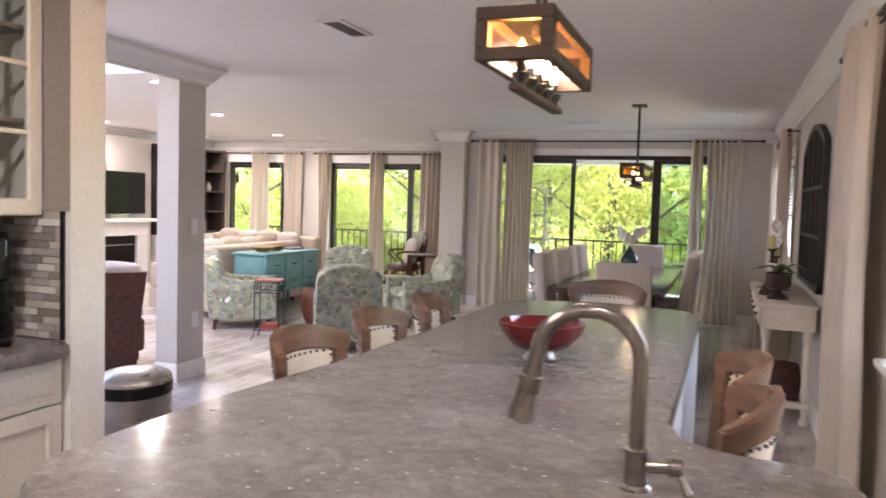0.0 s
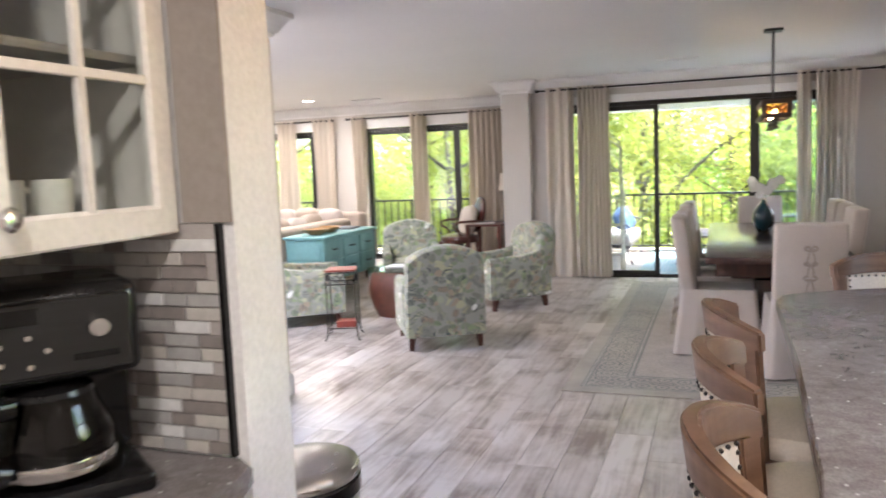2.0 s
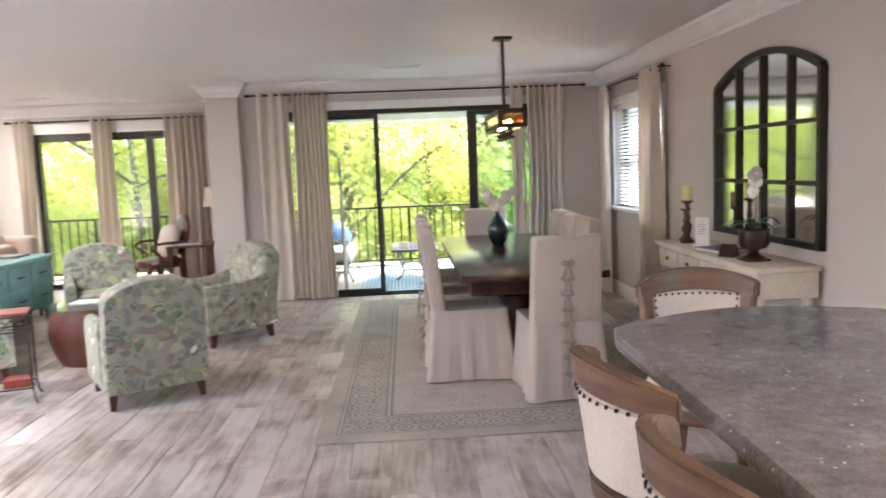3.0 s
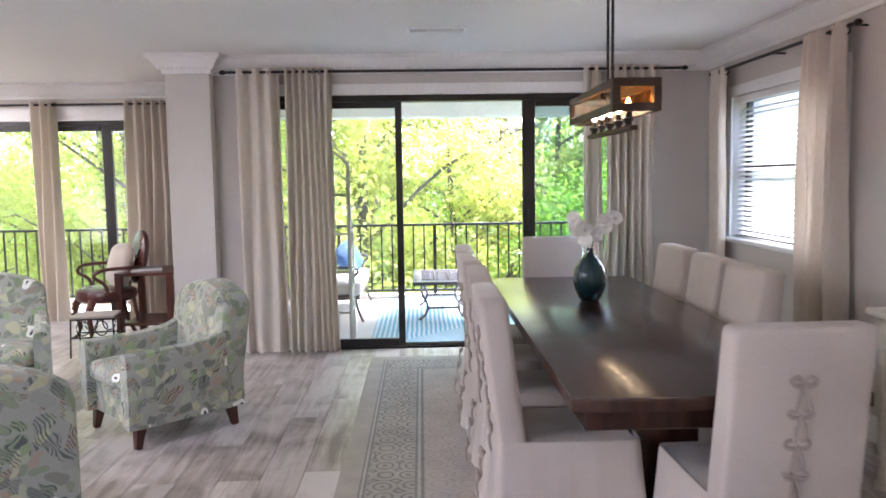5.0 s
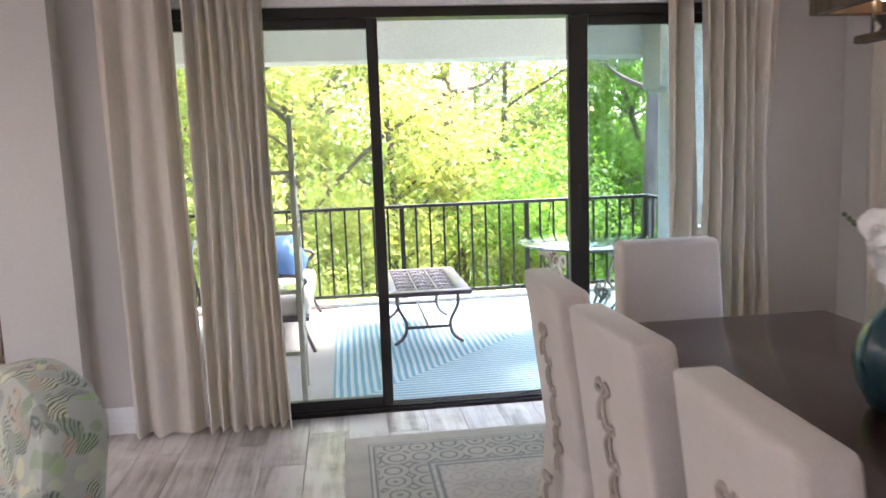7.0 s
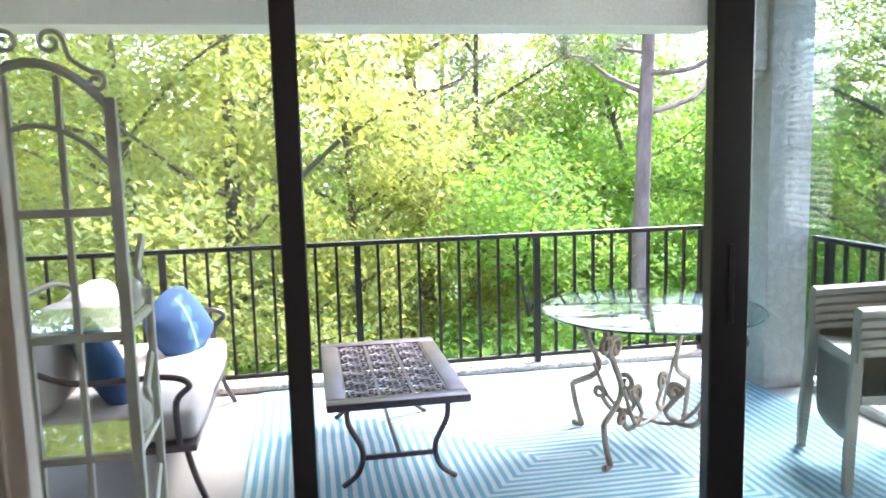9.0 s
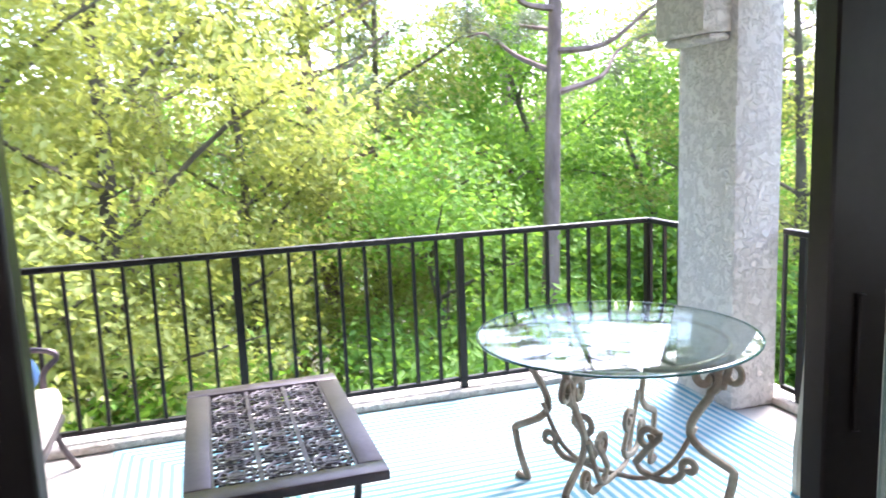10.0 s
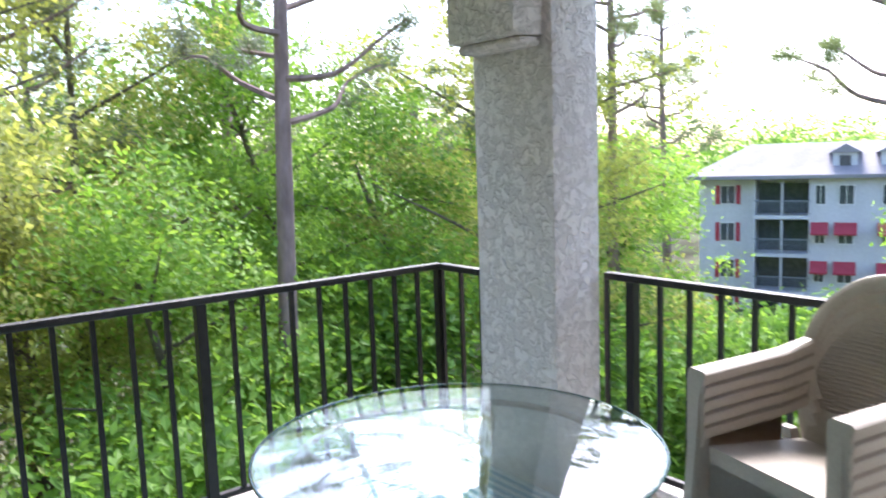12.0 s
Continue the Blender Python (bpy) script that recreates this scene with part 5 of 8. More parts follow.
for y in (CY0 + 0.05, CY1 - 0.05):
    for x in (CX0 + 0.045, XR - 0.07):
        part("leg", lathe(bmesh.new(), [(0.001, 0.0), (0.028, 0.0), (0.03, 0.03), (0.018, 0.05), (0.02, 0.16), (0.026, 0.2), (0.02, 0.22), (0.026, 0.3), (0.024, 0.5), (0.018, 0.55), (0.03, 0.57), (0.032, 0.63), (0.001, 0.63)], 14, (x, y, 0)), CREAMW, con)
    part("end_stretcher", nbox(CX0 + 0.02, y - 0.03, 0.11, XR - 0.05, y + 0.03, 0.15, 0.006), CREAMW, con)
part("stretcher", nbox(0.57, CY0 + 0.08, 0.12, 0.63, CY1 - 0.08, 0.145, 0.005), CREAMW, con)

# arched window-pane mirror
MIRROR = mat("mirror_silver", (0.86, 0.87, 0.86), (0.86, 0.87, 0.86), 0.02, metal=1.0, bump=0)
mi = empty("wall_mirror", pose(0, 0, 0), "arched black iron window-pane mirror on the wall", "mirror")
MY0, MY1, MZ0, MZ1 = 6.00, 7.36, 0.90, 1.86


def arch_z(y):
    u = (y - (MY0 + MY1) / 2) / ((MY1 - MY0) / 2)
    return MZ1 + 0.16 * (1 - u * u)


n = 16
outline = [(MY0, MZ0), (MY1, MZ0)] + [(MY1 + (MY0 - MY1) * k / n, arch_z(MY1 + (MY0 - MY1) * k / n)) for k in range(n + 1)]
part("glass", prism(bmesh.new(), outline, 0, XR - 0.016, XR - 0.010), MIRROR, mi, "mirror glass", False)
FRB = mat("black_wrought_frame", (0.02, 0.018, 0.016), (0.04, 0.034, 0.03), 0.5, metal=0.4, bump=0.2)


def bar(bm, a, b, w, x0=XR - 0.04, x1=XR - 0.0165):
    """A flat bar in the wall's plane between two (y, z) points."""
    d = (Vector(b) - Vector(a)).normalized()
    q = Vector((-d.y, d.x)) * w / 2
    A, B = Vector(a), Vector(b)
    prism(bm, [tuple(A - q), tuple(B - q), tuple(B + q), tuple(A + q)], 0, x0, x1)


f = bmesh.new()
for a, b in zip(outline[1:], outline[2:] + outline[:1]):
    bar(f, a, b, 0.038, XR - 0.045, XR - 0.004)
bar(f, (MY0 - 0.019, MZ0), (MY1 + 0.019, MZ0), 0.038, XR - 0.0455, XR - 0.0045)
part("frame", f, FRB, mi)
for k in (1, 2, 3):
    y = MY0 + (MY1 - MY0) * k / 4
    b = bmesh.new()
    bar(b, (y, MZ0), (y, arch_z(y)), 0.024)
    part("muntin", b, FRB, mi)
for k in (1, 2):
    z = MZ0 + (MZ1 + 0.06 - MZ0) * k / 3
    b = bmesh.new()
    bar(b, (MY0, z), (MY1, z), 0.024, XR - 0.0395, XR - 0.0168)
    part("muntin", b, FRB, mi)

# on the console
ESP = mat("espresso_turned_wood", (0.045, 0.022, 0.016), (0.03, 0.014, 0.01), 0.3)
WAX = mat("pale_yellow_wax", (0.70, 0.64, 0.30), (0.66, 0.58, 0.26), 0.5, bump=0.05)


def candlestick(x, y, h):
    top = empty("candlestick", pose(x, y, 0.806), "turned dark wood candlestick with a yellow candle", "candlestick", "candlesticks")
    part("stick", lathe(bmesh.new(), [(0.001, 0), (0.048, 0), (0.05, 0.012), (0.03, 0.03), (0.018, 0.05), (0.028, h * 0.3), (0.032, h * 0.4), (0.015, h * 0.52), (0.022, h * 0.6), (0.013, h * 0.72), (0.016, h * 0.9), (0.04, h * 0.97), (0.042, h), (0.001, h)], 20), ESP, top)
    c = part("candle", lathe(bmesh.new(), [(0.001, h), (0.033, h), (0.034, h + 0.004), (0.034, h + 0.098), (0.030, h + 0.104), (0.012, h + 0.100), (0.001, h + 0.1)], 20), WAX, top, "pale yellow pillar candle")
    part("wick", tube(bmesh.new(), [(0, 0, h + 0.1), (0.002, 0, h + 0.115)], 0.0015, 5), BLACK, c)


candlestick(0.60, 7.50, 0.235)
candlestick(0.56, 7.36, 0.30)
PAPER = mat("white_paper", (0.80, 0.79, 0.77), (0.78, 0.77, 0.75), 0.7)
ac = empty("card_stand", pose(0.55, 7.06, 0.806, 0, 0, -60), "clear stand with a white printed sheet", "card stand")
part("sheet", nbox(-0.055, -0.003, 0.02, 0.055, 0.003, 0.20), PAPER, ac)
part("base", nbox(-0.06, -0.03, 0.0, 0.06, 0.03, 0.02, 0.003), PAPER, ac)
for k in range(5):
    part("text_line", nbox(-0.035, -0.0042, 0.15 - 0.016 * k, 0.03 - 0.006 * (k % 2), -0.0032, 0.154 - 0.016 * k), TAUPE, ac)
bk = empty("guest_book", pose(0.56, 6.78, 0.806, 0, 0, 10), "grey covered book lying on the console", "book")
part("pages", nbox(-0.10, -0.13, 0.004, 0.095, 0.13, 0.02), PAPER, bk)
GREYC = mat("grey_book_cloth", (0.20, 0.20, 0.21), (0.17, 0.17, 0.18), 0.6)
part("cover", nbox(-0.105, -0.135, 0.0, 0.10, 0.135, 0.004, 0.001), GREYC, bk)
part("cover", nbox(-0.105, -0.135, 0.02, 0.10, 0.135, 0.024, 0.001), GREYC, bk)
ur = empty("planter_urn", pose(0.55, 6.30, 0.806), "dark footed urn with an orchid on the console", "planter")
part("urn", lathe(bmesh.new(), [(0.001, 0.0), (0.065, 0.0), (0.065, 0.02), (0.04, 0.03), (0.025, 0.05), (0.03, 0.06), (0.07, 0.075), (0.085, 0.10), (0.082, 0.17), (0.09, 0.178), (0.085, 0.18), (0.074, 0.17), (0.001, 0.15)], 28), ESP, ur)
part("square_base", nbox(-0.07, -0.07, 0.0, 0.07, 0.07, 0.012, 0.003), ESP, ur)
LEAFD = mat("orchid_leaf", (0.05, 0.10, 0.03), (0.035, 0.07, 0.022), 0.4, bump=0.05)
for k in range(6):
    a = radians(60 * k + 15)
    b = bmesh.new()
    pts = spline([(0, 0, 0.16), (0.05 * math.cos(a), 0.05 * math.sin(a), 0.22), (0.12 * math.cos(a), 0.12 * math.sin(a), 0.24 - 0.01 * k), (0.18 * math.cos(a), 0.18 * math.sin(a), 0.20)], 4)
    tube(b, pts, [0.006 + 0.014 * math.sin(math.pi * (i + 1) / (len(pts) + 1)) for i in range(len(pts))], 8, 0.15)
    part("leaf", b, LEAFD, ur)
stemp = spline([(0, 0, 0.16), (0.01, -0.01, 0.32), (0.0, -0.04, 0.45), (-0.02, -0.09, 0.50)], 6)
part("stem", tube(bmesh.new(), stemp, 0.003, 6), STEMG, ur)
for k, i in enumerate((9, 12, 15, 18)):
    p = stemp[i]
    part("flower", orchid_flower(Matrix.Translation(p + Vector((-0.015, 0.012 * (-1) ** k, 0))) @ pose(0, 0, 0, 80, 0, -60 + 25 * k), 1.1), PETAL, ur)
easel = empty("card_holder", pose(0.50, 6.52, 0.806, 0, 0, -50), "small dark wooden card holder", "card holder")
b = bmesh.new()
prism(b, [(-0.05, 0), (0.05, 0), (0.05, 0.004), (0.01, 0.075), (-0.004, 0.075)], 0, -0.045, 0.045)
part("block", b, ESP, easel, "", False)
WICK = mat("red_brown_wicker", (0.11, 0.036, 0.022), (0.05, 0.018, 0.012), 0.6, scale=30, fine=80, bump=0.4)
bsk = empty("storage_basket", pose(0.60, 6.75, 0.0), "reddish woven basket under the console", "basket")
part("body", lathe(bmesh.new(), [(0.001, 0.0)] + [(0.15 + 0.02 * math.sin(k / 11 * 3) + 0.004 * (k % 2), 0.025 * k) for k in range(12)] + [(0.13, 0.27), (0.12, 0.03), (0.001, 0.02)], 24), WICK, bsk)

# ---- living room ----
def soft_box(x0, y0, z0, x1, y1, z1, r, puff=0.0, seg=4):
    b = bmesh.new()
    box(b, x0, y0, z0, x1, y1, z1, r, seg)
    if puff:
        bmesh.ops.subdivide_edges(b, edges=[e for e in b.edges if e.calc_length() > 0.15], cuts=4, use_grid_fill=True)
        c = Vector(((x0 + x1) / 2, (y0 + y1) / 2, (z0 + z1) / 2))
        h = Vector(((x1 - x0) / 2, (y1 - y0) / 2, (z1 - z0) / 2))
        for v in b.verts:
            q = Vector(((v.co.x - c.x) / h.x, (v.co.y - c.y) / h.y, (v.co.z - c.z) / h.z))
            k = [max(0, 1 - abs(q[(i + 1) % 3]) ** 2) * max(0, 1 - abs(q[(i + 2) % 3]) ** 2) * puff * q[i] for i in range(3)]
            v.co += Vector(k)
    return b


def armchair(m, label):
    """An upholstered armchair; its front looks along +y."""
    top = empty("armchair", m, label, "armchair", "floral armchairs")
    part("base", soft_box(-0.35, -0.34, 0.12, 0.35, 0.33, 0.33, 0.02), FLORAL, top)
    part("seat_cushion", soft_box(-0.255, -0.18, 0.332, 0.255, 0.37, 0.455, 0.04, 0.02), FLORAL, top, "loose seat cushion")
    bk = bmesh.new()
    n = 12
    outline = [(-0.355, 0.13)] + [(-0.355 + 0.01 * k / 3, 0.13 + 0.62 * k / 3) for k in range(1, 4)]
    outline += [(-0.33 + 0.66 * k / n, 0.80 + 0.11 * math.sin(math.pi * k / n) ** 0.7) for k in range(n + 1)]
    outline += [(0.345, 0.75), (0.355, 0.13)]
    rings = []
    for y, s, dz in ((-0.39, 0.965, -0.01), (-0.375, 0.99, -0.002), (-0.35, 1.0, 0.0), (-0.25, 1.0, 0.0), (-0.215, 0.985, -0.004), (-0.195, 0.95, -0.02)):
        rings.append([(x * s, y - 0.17 * max(0, z - 0.35), 0.13 + (z - 0.13) * (1 if s == 1 else 0.5 + 0.5 * s) + dz) for x, z in outline])
    skin(bk, rings)
    part("backrest", bk, FLORAL, top)
    for s in (-1, 1):
        a = bmesh.new()
        prof = [(0.0, 0.13), (0.1, 0.13), (0.105, 0.45), (0.10, 0.53), (0.085, 0.565), (0.05, 0.578), (0.015, 0.565), (0.0, 0.53)]
        rr = []
        for y, k, dz in ((0.36, 0.96, 0.0), (0.375, 1.0, 0.0), (0.30, 1.0, 0.0), (0.0, 1.0, 0.004), (-0.18, 1.0, 0.025), (-0.26, 1.0, 0.06)):
            rr.append([(s * (0.258 + (x - 0.05) * k + 0.05), y if y != 0.36 else 0.385, z + (dz if z > 0.4 else 0)) for x, z in prof])
        skin(a, rr[::-1] if s > 0 else rr)
        bmesh.ops.recalc_face_normals(a, faces=a.faces)
        part("armrest", a, FLORAL, top)
    for sx in (-1, 1):
        for sy in (-1, 1):
            x, y = sx * 0.30, (0.30 if sy > 0 else -0.31)
            part("leg", tube(bmesh.new(), [(x, y, 0.125), (x + sx * 0.01, y + sy * 0.02, 0.0)], [0.042, 0.026], 4), MAHOG, top, "tapered dark mahogany leg")
    return top


MAHOG = mat("red_mahogany", (0.10, 0.028, 0.018), (0.06, 0.017, 0.012), 0.3, bump=0.03)
arm = armchair(pose(-3.17, 7.08, 0, 0, 0, 30), "pale floral armchair seen from behind beside the basket table")
for x, y, a, lb in ((-3.04, 8.70, 134, "pale floral armchair by the sliding-door curtain"), (-4.70, 7.60, -56, "pale floral armchair in front of the turquoise dresser"), (-4.22, 9.12, 205, "pale floral armchair near the living-room sliders")):
    c = copy_thing(arm, pose(x, y, 0, 0, 0, a))
    c["label"] = lb
    c.scale = (0.88, 0.88, 0.90)
arm.scale = (0.88, 0.88, 0.90)


def weave_mat():
    m, n, l, b = nodes_of("woven_rattan")
    vec = coords(n, l)
    br = n.new("ShaderNodeTexBrick")
    br.inputs["Scale"].default_value = 26
    br.inputs["Mortar Size"].default_value = 0.03
    br.inputs["Color1"].default_value = (0.20, 0.06, 0.035, 1)
    br.inputs["Color2"].default_value = (0.12, 0.04, 0.025, 1)
    br.inputs["Mortar"].default_value = (0.02, 0.008, 0.006, 1)
    tc, sp, cb = n.new("ShaderNodeTexCoord"), n.new("ShaderNodeSeparateXYZ"), n.new("ShaderNodeCombineXYZ")
    l.new(tc.outputs["Object"], sp.inputs[0])
    at = n.new("ShaderNodeMath")
    at.operation = "ARCTAN2"
    l.new(sp.outputs[1], at.inputs[0])
    l.new(sp.outputs[0], at.inputs[1])
    sc = n.new("ShaderNodeMath")
    sc.operation = "MULTIPLY"
    sc.inputs[1].default_value = 0.28
    l.new(at.outputs[0], sc.inputs[0])
    l.new(sc.outputs[0], cb.inputs[0])
    l.new(sp.outputs[2], cb.inputs[1])
    l.new(cb.outputs[0], br.inputs["Vector"])
    l.new(br.outputs["Color"], b.inputs["Base Color"])
    b.inputs["Roughness"].default_value = 0.55
    bump_to(n, l, b, br.outputs["Fac"], -0.8, 0.01)
    return m


WEAVE = weave_mat()
bt = empty("basket_table", pose(-3.92, 8.12, 0), "round woven rattan drum table with a glass top", "coffee table")
part("drum", lathe(bmesh.new(), [(0.001, 0.0), (0.25, 0.0), (0.29, 0.08), (0.325, 0.2), (0.33, 0.28), (0.31, 0.38), (0.27, 0.44), (0.25, 0.44), (0.001, 0.43)], 40), WEAVE, bt)
part("glass_top", lathe(bmesh.new(), [(0.001, 0.441), (0.335, 0.441), (0.34, 0.446), (0.335, 0.452), (0.001, 0.452)], 40), glass("green_tinted_glass", (0.82, 0.92, 0.88)), bt, "round glass top")
tr = empty("tray", pose(-3.94, 8.16, 0.4525), "pale rectangular tray on the drum table", "tray")
part("tray", nbox(-0.14, -0.1, 0, 0.14, 0.1, 0.012, 0.004), PAPER, tr)

# red-topped iron plant stand
ps = empty("plant_stand", pose(-4.02, 7.05, 0, 0, 0, 20), "small black iron stand with a red tile top", "side table")
REDT = mat("terracotta_red_tile", (0.30, 0.055, 0.035), (0.22, 0.04, 0.03), 0.4)
part("tile_top", nbox(-0.125, -0.125, 0.575, 0.125, 0.125, 0.592, 0.004), REDT, ps)
for z in (0.566, 0.47, 0.10):
    fr = bmesh.new()
    for k in range(4):
        a, b = [(-0.12, -0.12), (0.12, -0.12), (0.12, 0.12), (-0.12, 0.12)][k], [(0.12, -0.12), (0.12, 0.12), (-0.12, 0.12), (-0.12, -0.12)][k]
        tube(fr, [(*a, z), (*b, z)], 0.005, 6)
    part("frame", fr, IRON, ps)
for sx in (-1, 1):
    for sy in (-1, 1):
        part("leg", tube(bmesh.new(), spline([(sx * 0.12, sy * 0.12, 0.57), (sx * 0.12, sy * 0.12, 0.1), (sx * 0.145, sy * 0.145, 0.0)], 4), 0.006, 6), IRON, ps)
for k in range(4):
    b = bmesh.new()
    for s in (-1, 1):
        pts = [(s * (0.03 + 0.025 * math.cos(t * 0.6)), -0.12, 0.515 + 0.028 * math.sin(t * 0.6)) for t in range(11)]
        tube(b, [pose(0, 0, 0, 0, 0, 90 * k) @ Vector(p) for p in pts], 0.004, 5)
    part("scroll", b, IRON, ps)
red2 = part("lower_tile", nbox(-0.05, -0.11, 0.106, 0.11, 0.03, 0.16, 0.004), REDT, ps)

# turquoise dresser behind the sofa
TURQ = mat("worn_turquoise_paint", (0.20, 0.42, 0.42), (0.16, 0.34, 0.35), 0.45, scale=5, fine=40, bump=0.12)
dr = empty("dresser", pose(-4.98, 8.72, 0, 0, 0, 90), "turquoise painted dresser with six drawers and splayed legs", "dresser")
part("body", nbox(-0.60, -0.22, 0.28, 0.60, 0.22, 0.72, 0.006), TURQ, dr)
part("top", nbox(-0.63, -0.25, 0.721, 0.63, 0.24, 0.75, 0.006), TURQ, dr)
for r in range(2):
    for k in range(3):
        d = part("drawer", nbox(-0.585 + 0.393 * k, -0.232, 0.51 - 0.205 * r, -0.205 + 0.393 * k, -0.2205, 0.70 - 0.205 * r, 0.004), TURQ, dr)
        part("handle", tube(bmesh.new(), spline([(-0.45 + 0.393 * k, -0.233, 0.61 - 0.205 * r), (-0.43 + 0.393 * k, -0.25, 0.605 - 0.205 * r), (-0.36 + 0.393 * k, -0.25, 0.605 - 0.205 * r), (-0.34 + 0.393 * k, -0.233, 0.61 - 0.205 * r)], 4), 0.006, 6), IRON, d, "black iron pull")
for r in range(2):
    part("side_drawer", nbox(-0.609, -0.18, 0.51 - 0.205 * r, -0.6005, 0.18, 0.70 - 0.205 * r, 0.004), TURQ, dr)
for sx in (-1, 1):
    for sy in (-1, 1):
        part("leg", tube(bmesh.new(), [(sx * 0.53, sy * 0.17, 0.29), (sx * 0.58, sy * 0.2, 0.0)], [0.03, 0.016], 8), TURQ, dr)
BEIGE = mat("beige_sofa_linen", (0.52, 0.43, 0.36), (0.47, 0.39, 0.32), 0.95, fine=200, bump=0.15)
# shallow bowls and books on the dresser
WOODB = mat("honey_wood_bowl", (0.42, 0.24, 0.10), (0.34, 0.18, 0.07), 0.4)
for x, r in ((-0.35, 0.15), (-0.05, 0.12)):
    tagged(part("wooden_bowl", lathe(bmesh.new(), [(0.001, 0.0), (0.05, 0.0), (r * 0.8, 0.035), (r, 0.06), (r * 0.97, 0.062), (r * 0.7, 0.04), (0.001, 0.01)], 28, (-4.98, 8.72 + x, 0.7505)), WOODB), "shallow honey-coloured wooden bowl on the dresser", "bowl", "dresser bowls")
tagged(part("magazine", nbox(-5.1, 8.95, 0.7505, -4.88, 9.2, 0.772, 0.003), GREYC), "dark magazine lying on the dresser", "magazine")


def sofa(m, w, label):
    top = empty("sofa", m, label, "sofa")
    part("base", soft_box(-w / 2, -0.45, 0.06, w / 2, 0.45, 0.30, 0.03), BEIGE, top)
    part("backrest", soft_box(-w / 2, -0.45, 0.301, w / 2, -0.22, 0.82, 0.06), BEIGE, top)
    for s in (-1, 1):
        x = s * (w / 2 - 0.1)
        part("armrest", soft_box(x - 0.1, -0.219, 0.301, x + 0.1, 0.45, 0.60, 0.05), BEIGE, top)
    for k in range(3):
        cw = (w - 0.42) / 3
        x = -w / 2 + 0.21 + cw * k
        part("seat_cushion", soft_box(x + 0.004, -0.215, 0.302, x + cw - 0.004, 0.45, 0.45, 0.04, 0.015), BEIGE, top)
    for k in range(4):
        cw = (w - 0.5) / 4
        x = -w / 2 + 0.25 + cw * k
        c = soft_box(x, -0.20, 0.452, x + cw - 0.02, -0.05, 0.86 + 0.02 * (k % 2), 0.05, 0.03)
        part("back_pillow", c, BEIGE if k % 2 else SLIPCOVER, top)
    for sx in (-1, 1):
        for sy in (-1, 1):
            part("foot", tube(bmesh.new(), [(sx * (w / 2 - 0.1), sy * 0.36, 0.065), (sx * (w / 2 - 0.1), sy * 0.36, 0.0)], [0.03, 0.022], 8), ESP, top)
    return top


sofa(pose(-5.72, 8.8, 0, 0, 0, 90), 2.0, "beige linen sofa backing on to the dresser")
sofa(pose(-6.6, 10.6, 0, 0, 0, 180), 1.9, "beige linen sofa facing the window seating")
tl = empty("ottoman", pose(-5.55, 10.1, 0), "square grey upholstered ottoman beside an armchair", "ottoman")
part("cushion", soft_box(-0.24, -0.24, 0.10, 0.24, 0.24, 0.50, 0.04, 0.02), SLIPCOVER, tl)
for sx in (-1, 1):
    for sy in (-1, 1):
        part("foot", tube(bmesh.new(), [(sx * 0.2, sy * 0.2, 0.11), (sx * 0.2, sy * 0.2, 0.0)], [0.022, 0.015], 6), ESP, tl)

# leather side chair with a cushion, side tables, lamp
LEATHER = mat("oxblood_leather", (0.075, 0.018, 0.014), (0.05, 0.012, 0.010), 0.28, scale=6, fine=90, bump=0.15)
lc = empty("side_chair", pose(-4.38, 11.25, 0, 0, 0, 127), "oxblood leather open-arm chair with cabriole legs", "chair")
seat = bmesh.new()
circ = [(0.27 * math.cos(2 * math.pi * k / 28), 0.25 * math.sin(2 * math.pi * k / 28)) for k in range(28)]
skin(seat, [[(x * s, y * s, z) for x, y in circ] for s, z in ((0.95, 0.36), (1.02, 0.38), (1.04, 0.41), (0.98, 0.45), (0.75, 0.47), (0.3, 0.48), (0.02, 0.48))])
part("seat", seat, LEATHER, lc)
bb = bmesh.new()
outline = [(0.20 * math.sin(2 * math.pi * k / 28), 0.72 + 0.24 * math.cos(2 * math.pi * k / 28)) for k in range(28)]
skin(bb, [[(x * s, -0.25 - 0.18 * (z - 0.48) + o, 0.72 + (z - 0.72) * s) for x, z in outline] for s, o in ((0.9, -0.03), (1.0, -0.015), (1.0, 0.015), (0.85, 0.04), (0.3, 0.05))])
part("backrest", bb, LEATHER, lc)
for s in (-1, 1):
    part("armrest", tube(bmesh.new(), spline([(s * 0.2, -0.27, 0.64), (s * 0.29, -0.1, 0.655), (s * 0.30, 0.1, 0.65), (s * 0.27, 0.17, 0.60), (s * 0.25, 0.08, 0.52), (s * 0.25, 0.05, 0.42)], 5), 0.016, 8), MAHOG, lc)
    part("leg", tube(bmesh.new(), spline([(s * 0.2, 0.17, 0.38), (s * 0.235, 0.215, 0.27), (s * 0.19, 0.19, 0.1), (s * 0.22, 0.225, 0.0)], 5), [0.034] * 6 + [0.022] * 5 + [0.013] * 5, 8), MAHOG, lc)
    part("leg", tube(bmesh.new(), spline([(s * 0.17, -0.18, 0.38), (s * 0.18, -0.22, 0.15), (s * 0.2, -0.29, 0.0)], 5), 0.018, 8), MAHOG, lc)
    part("back_post", tube(bmesh.new(), [(s * 0.13, -0.235, 0.40), (s * 0.13, -0.265, 0.56)], 0.014, 8), MAHOG, lc)
pl = part("throw_pillow", soft_box(-0.18, -0.06, -0.17, 0.18, 0.06, 0.17, 0.05, 0.035), SLIPCOVER)
pl.matrix_basis = pose(-4.38, 11.25, 0.655, 0, 0, 127) @ pose(0, -0.13, 0, 14, 0, 0)
tagged(pl, "cream square throw pillow on the leather chair", "pillow")
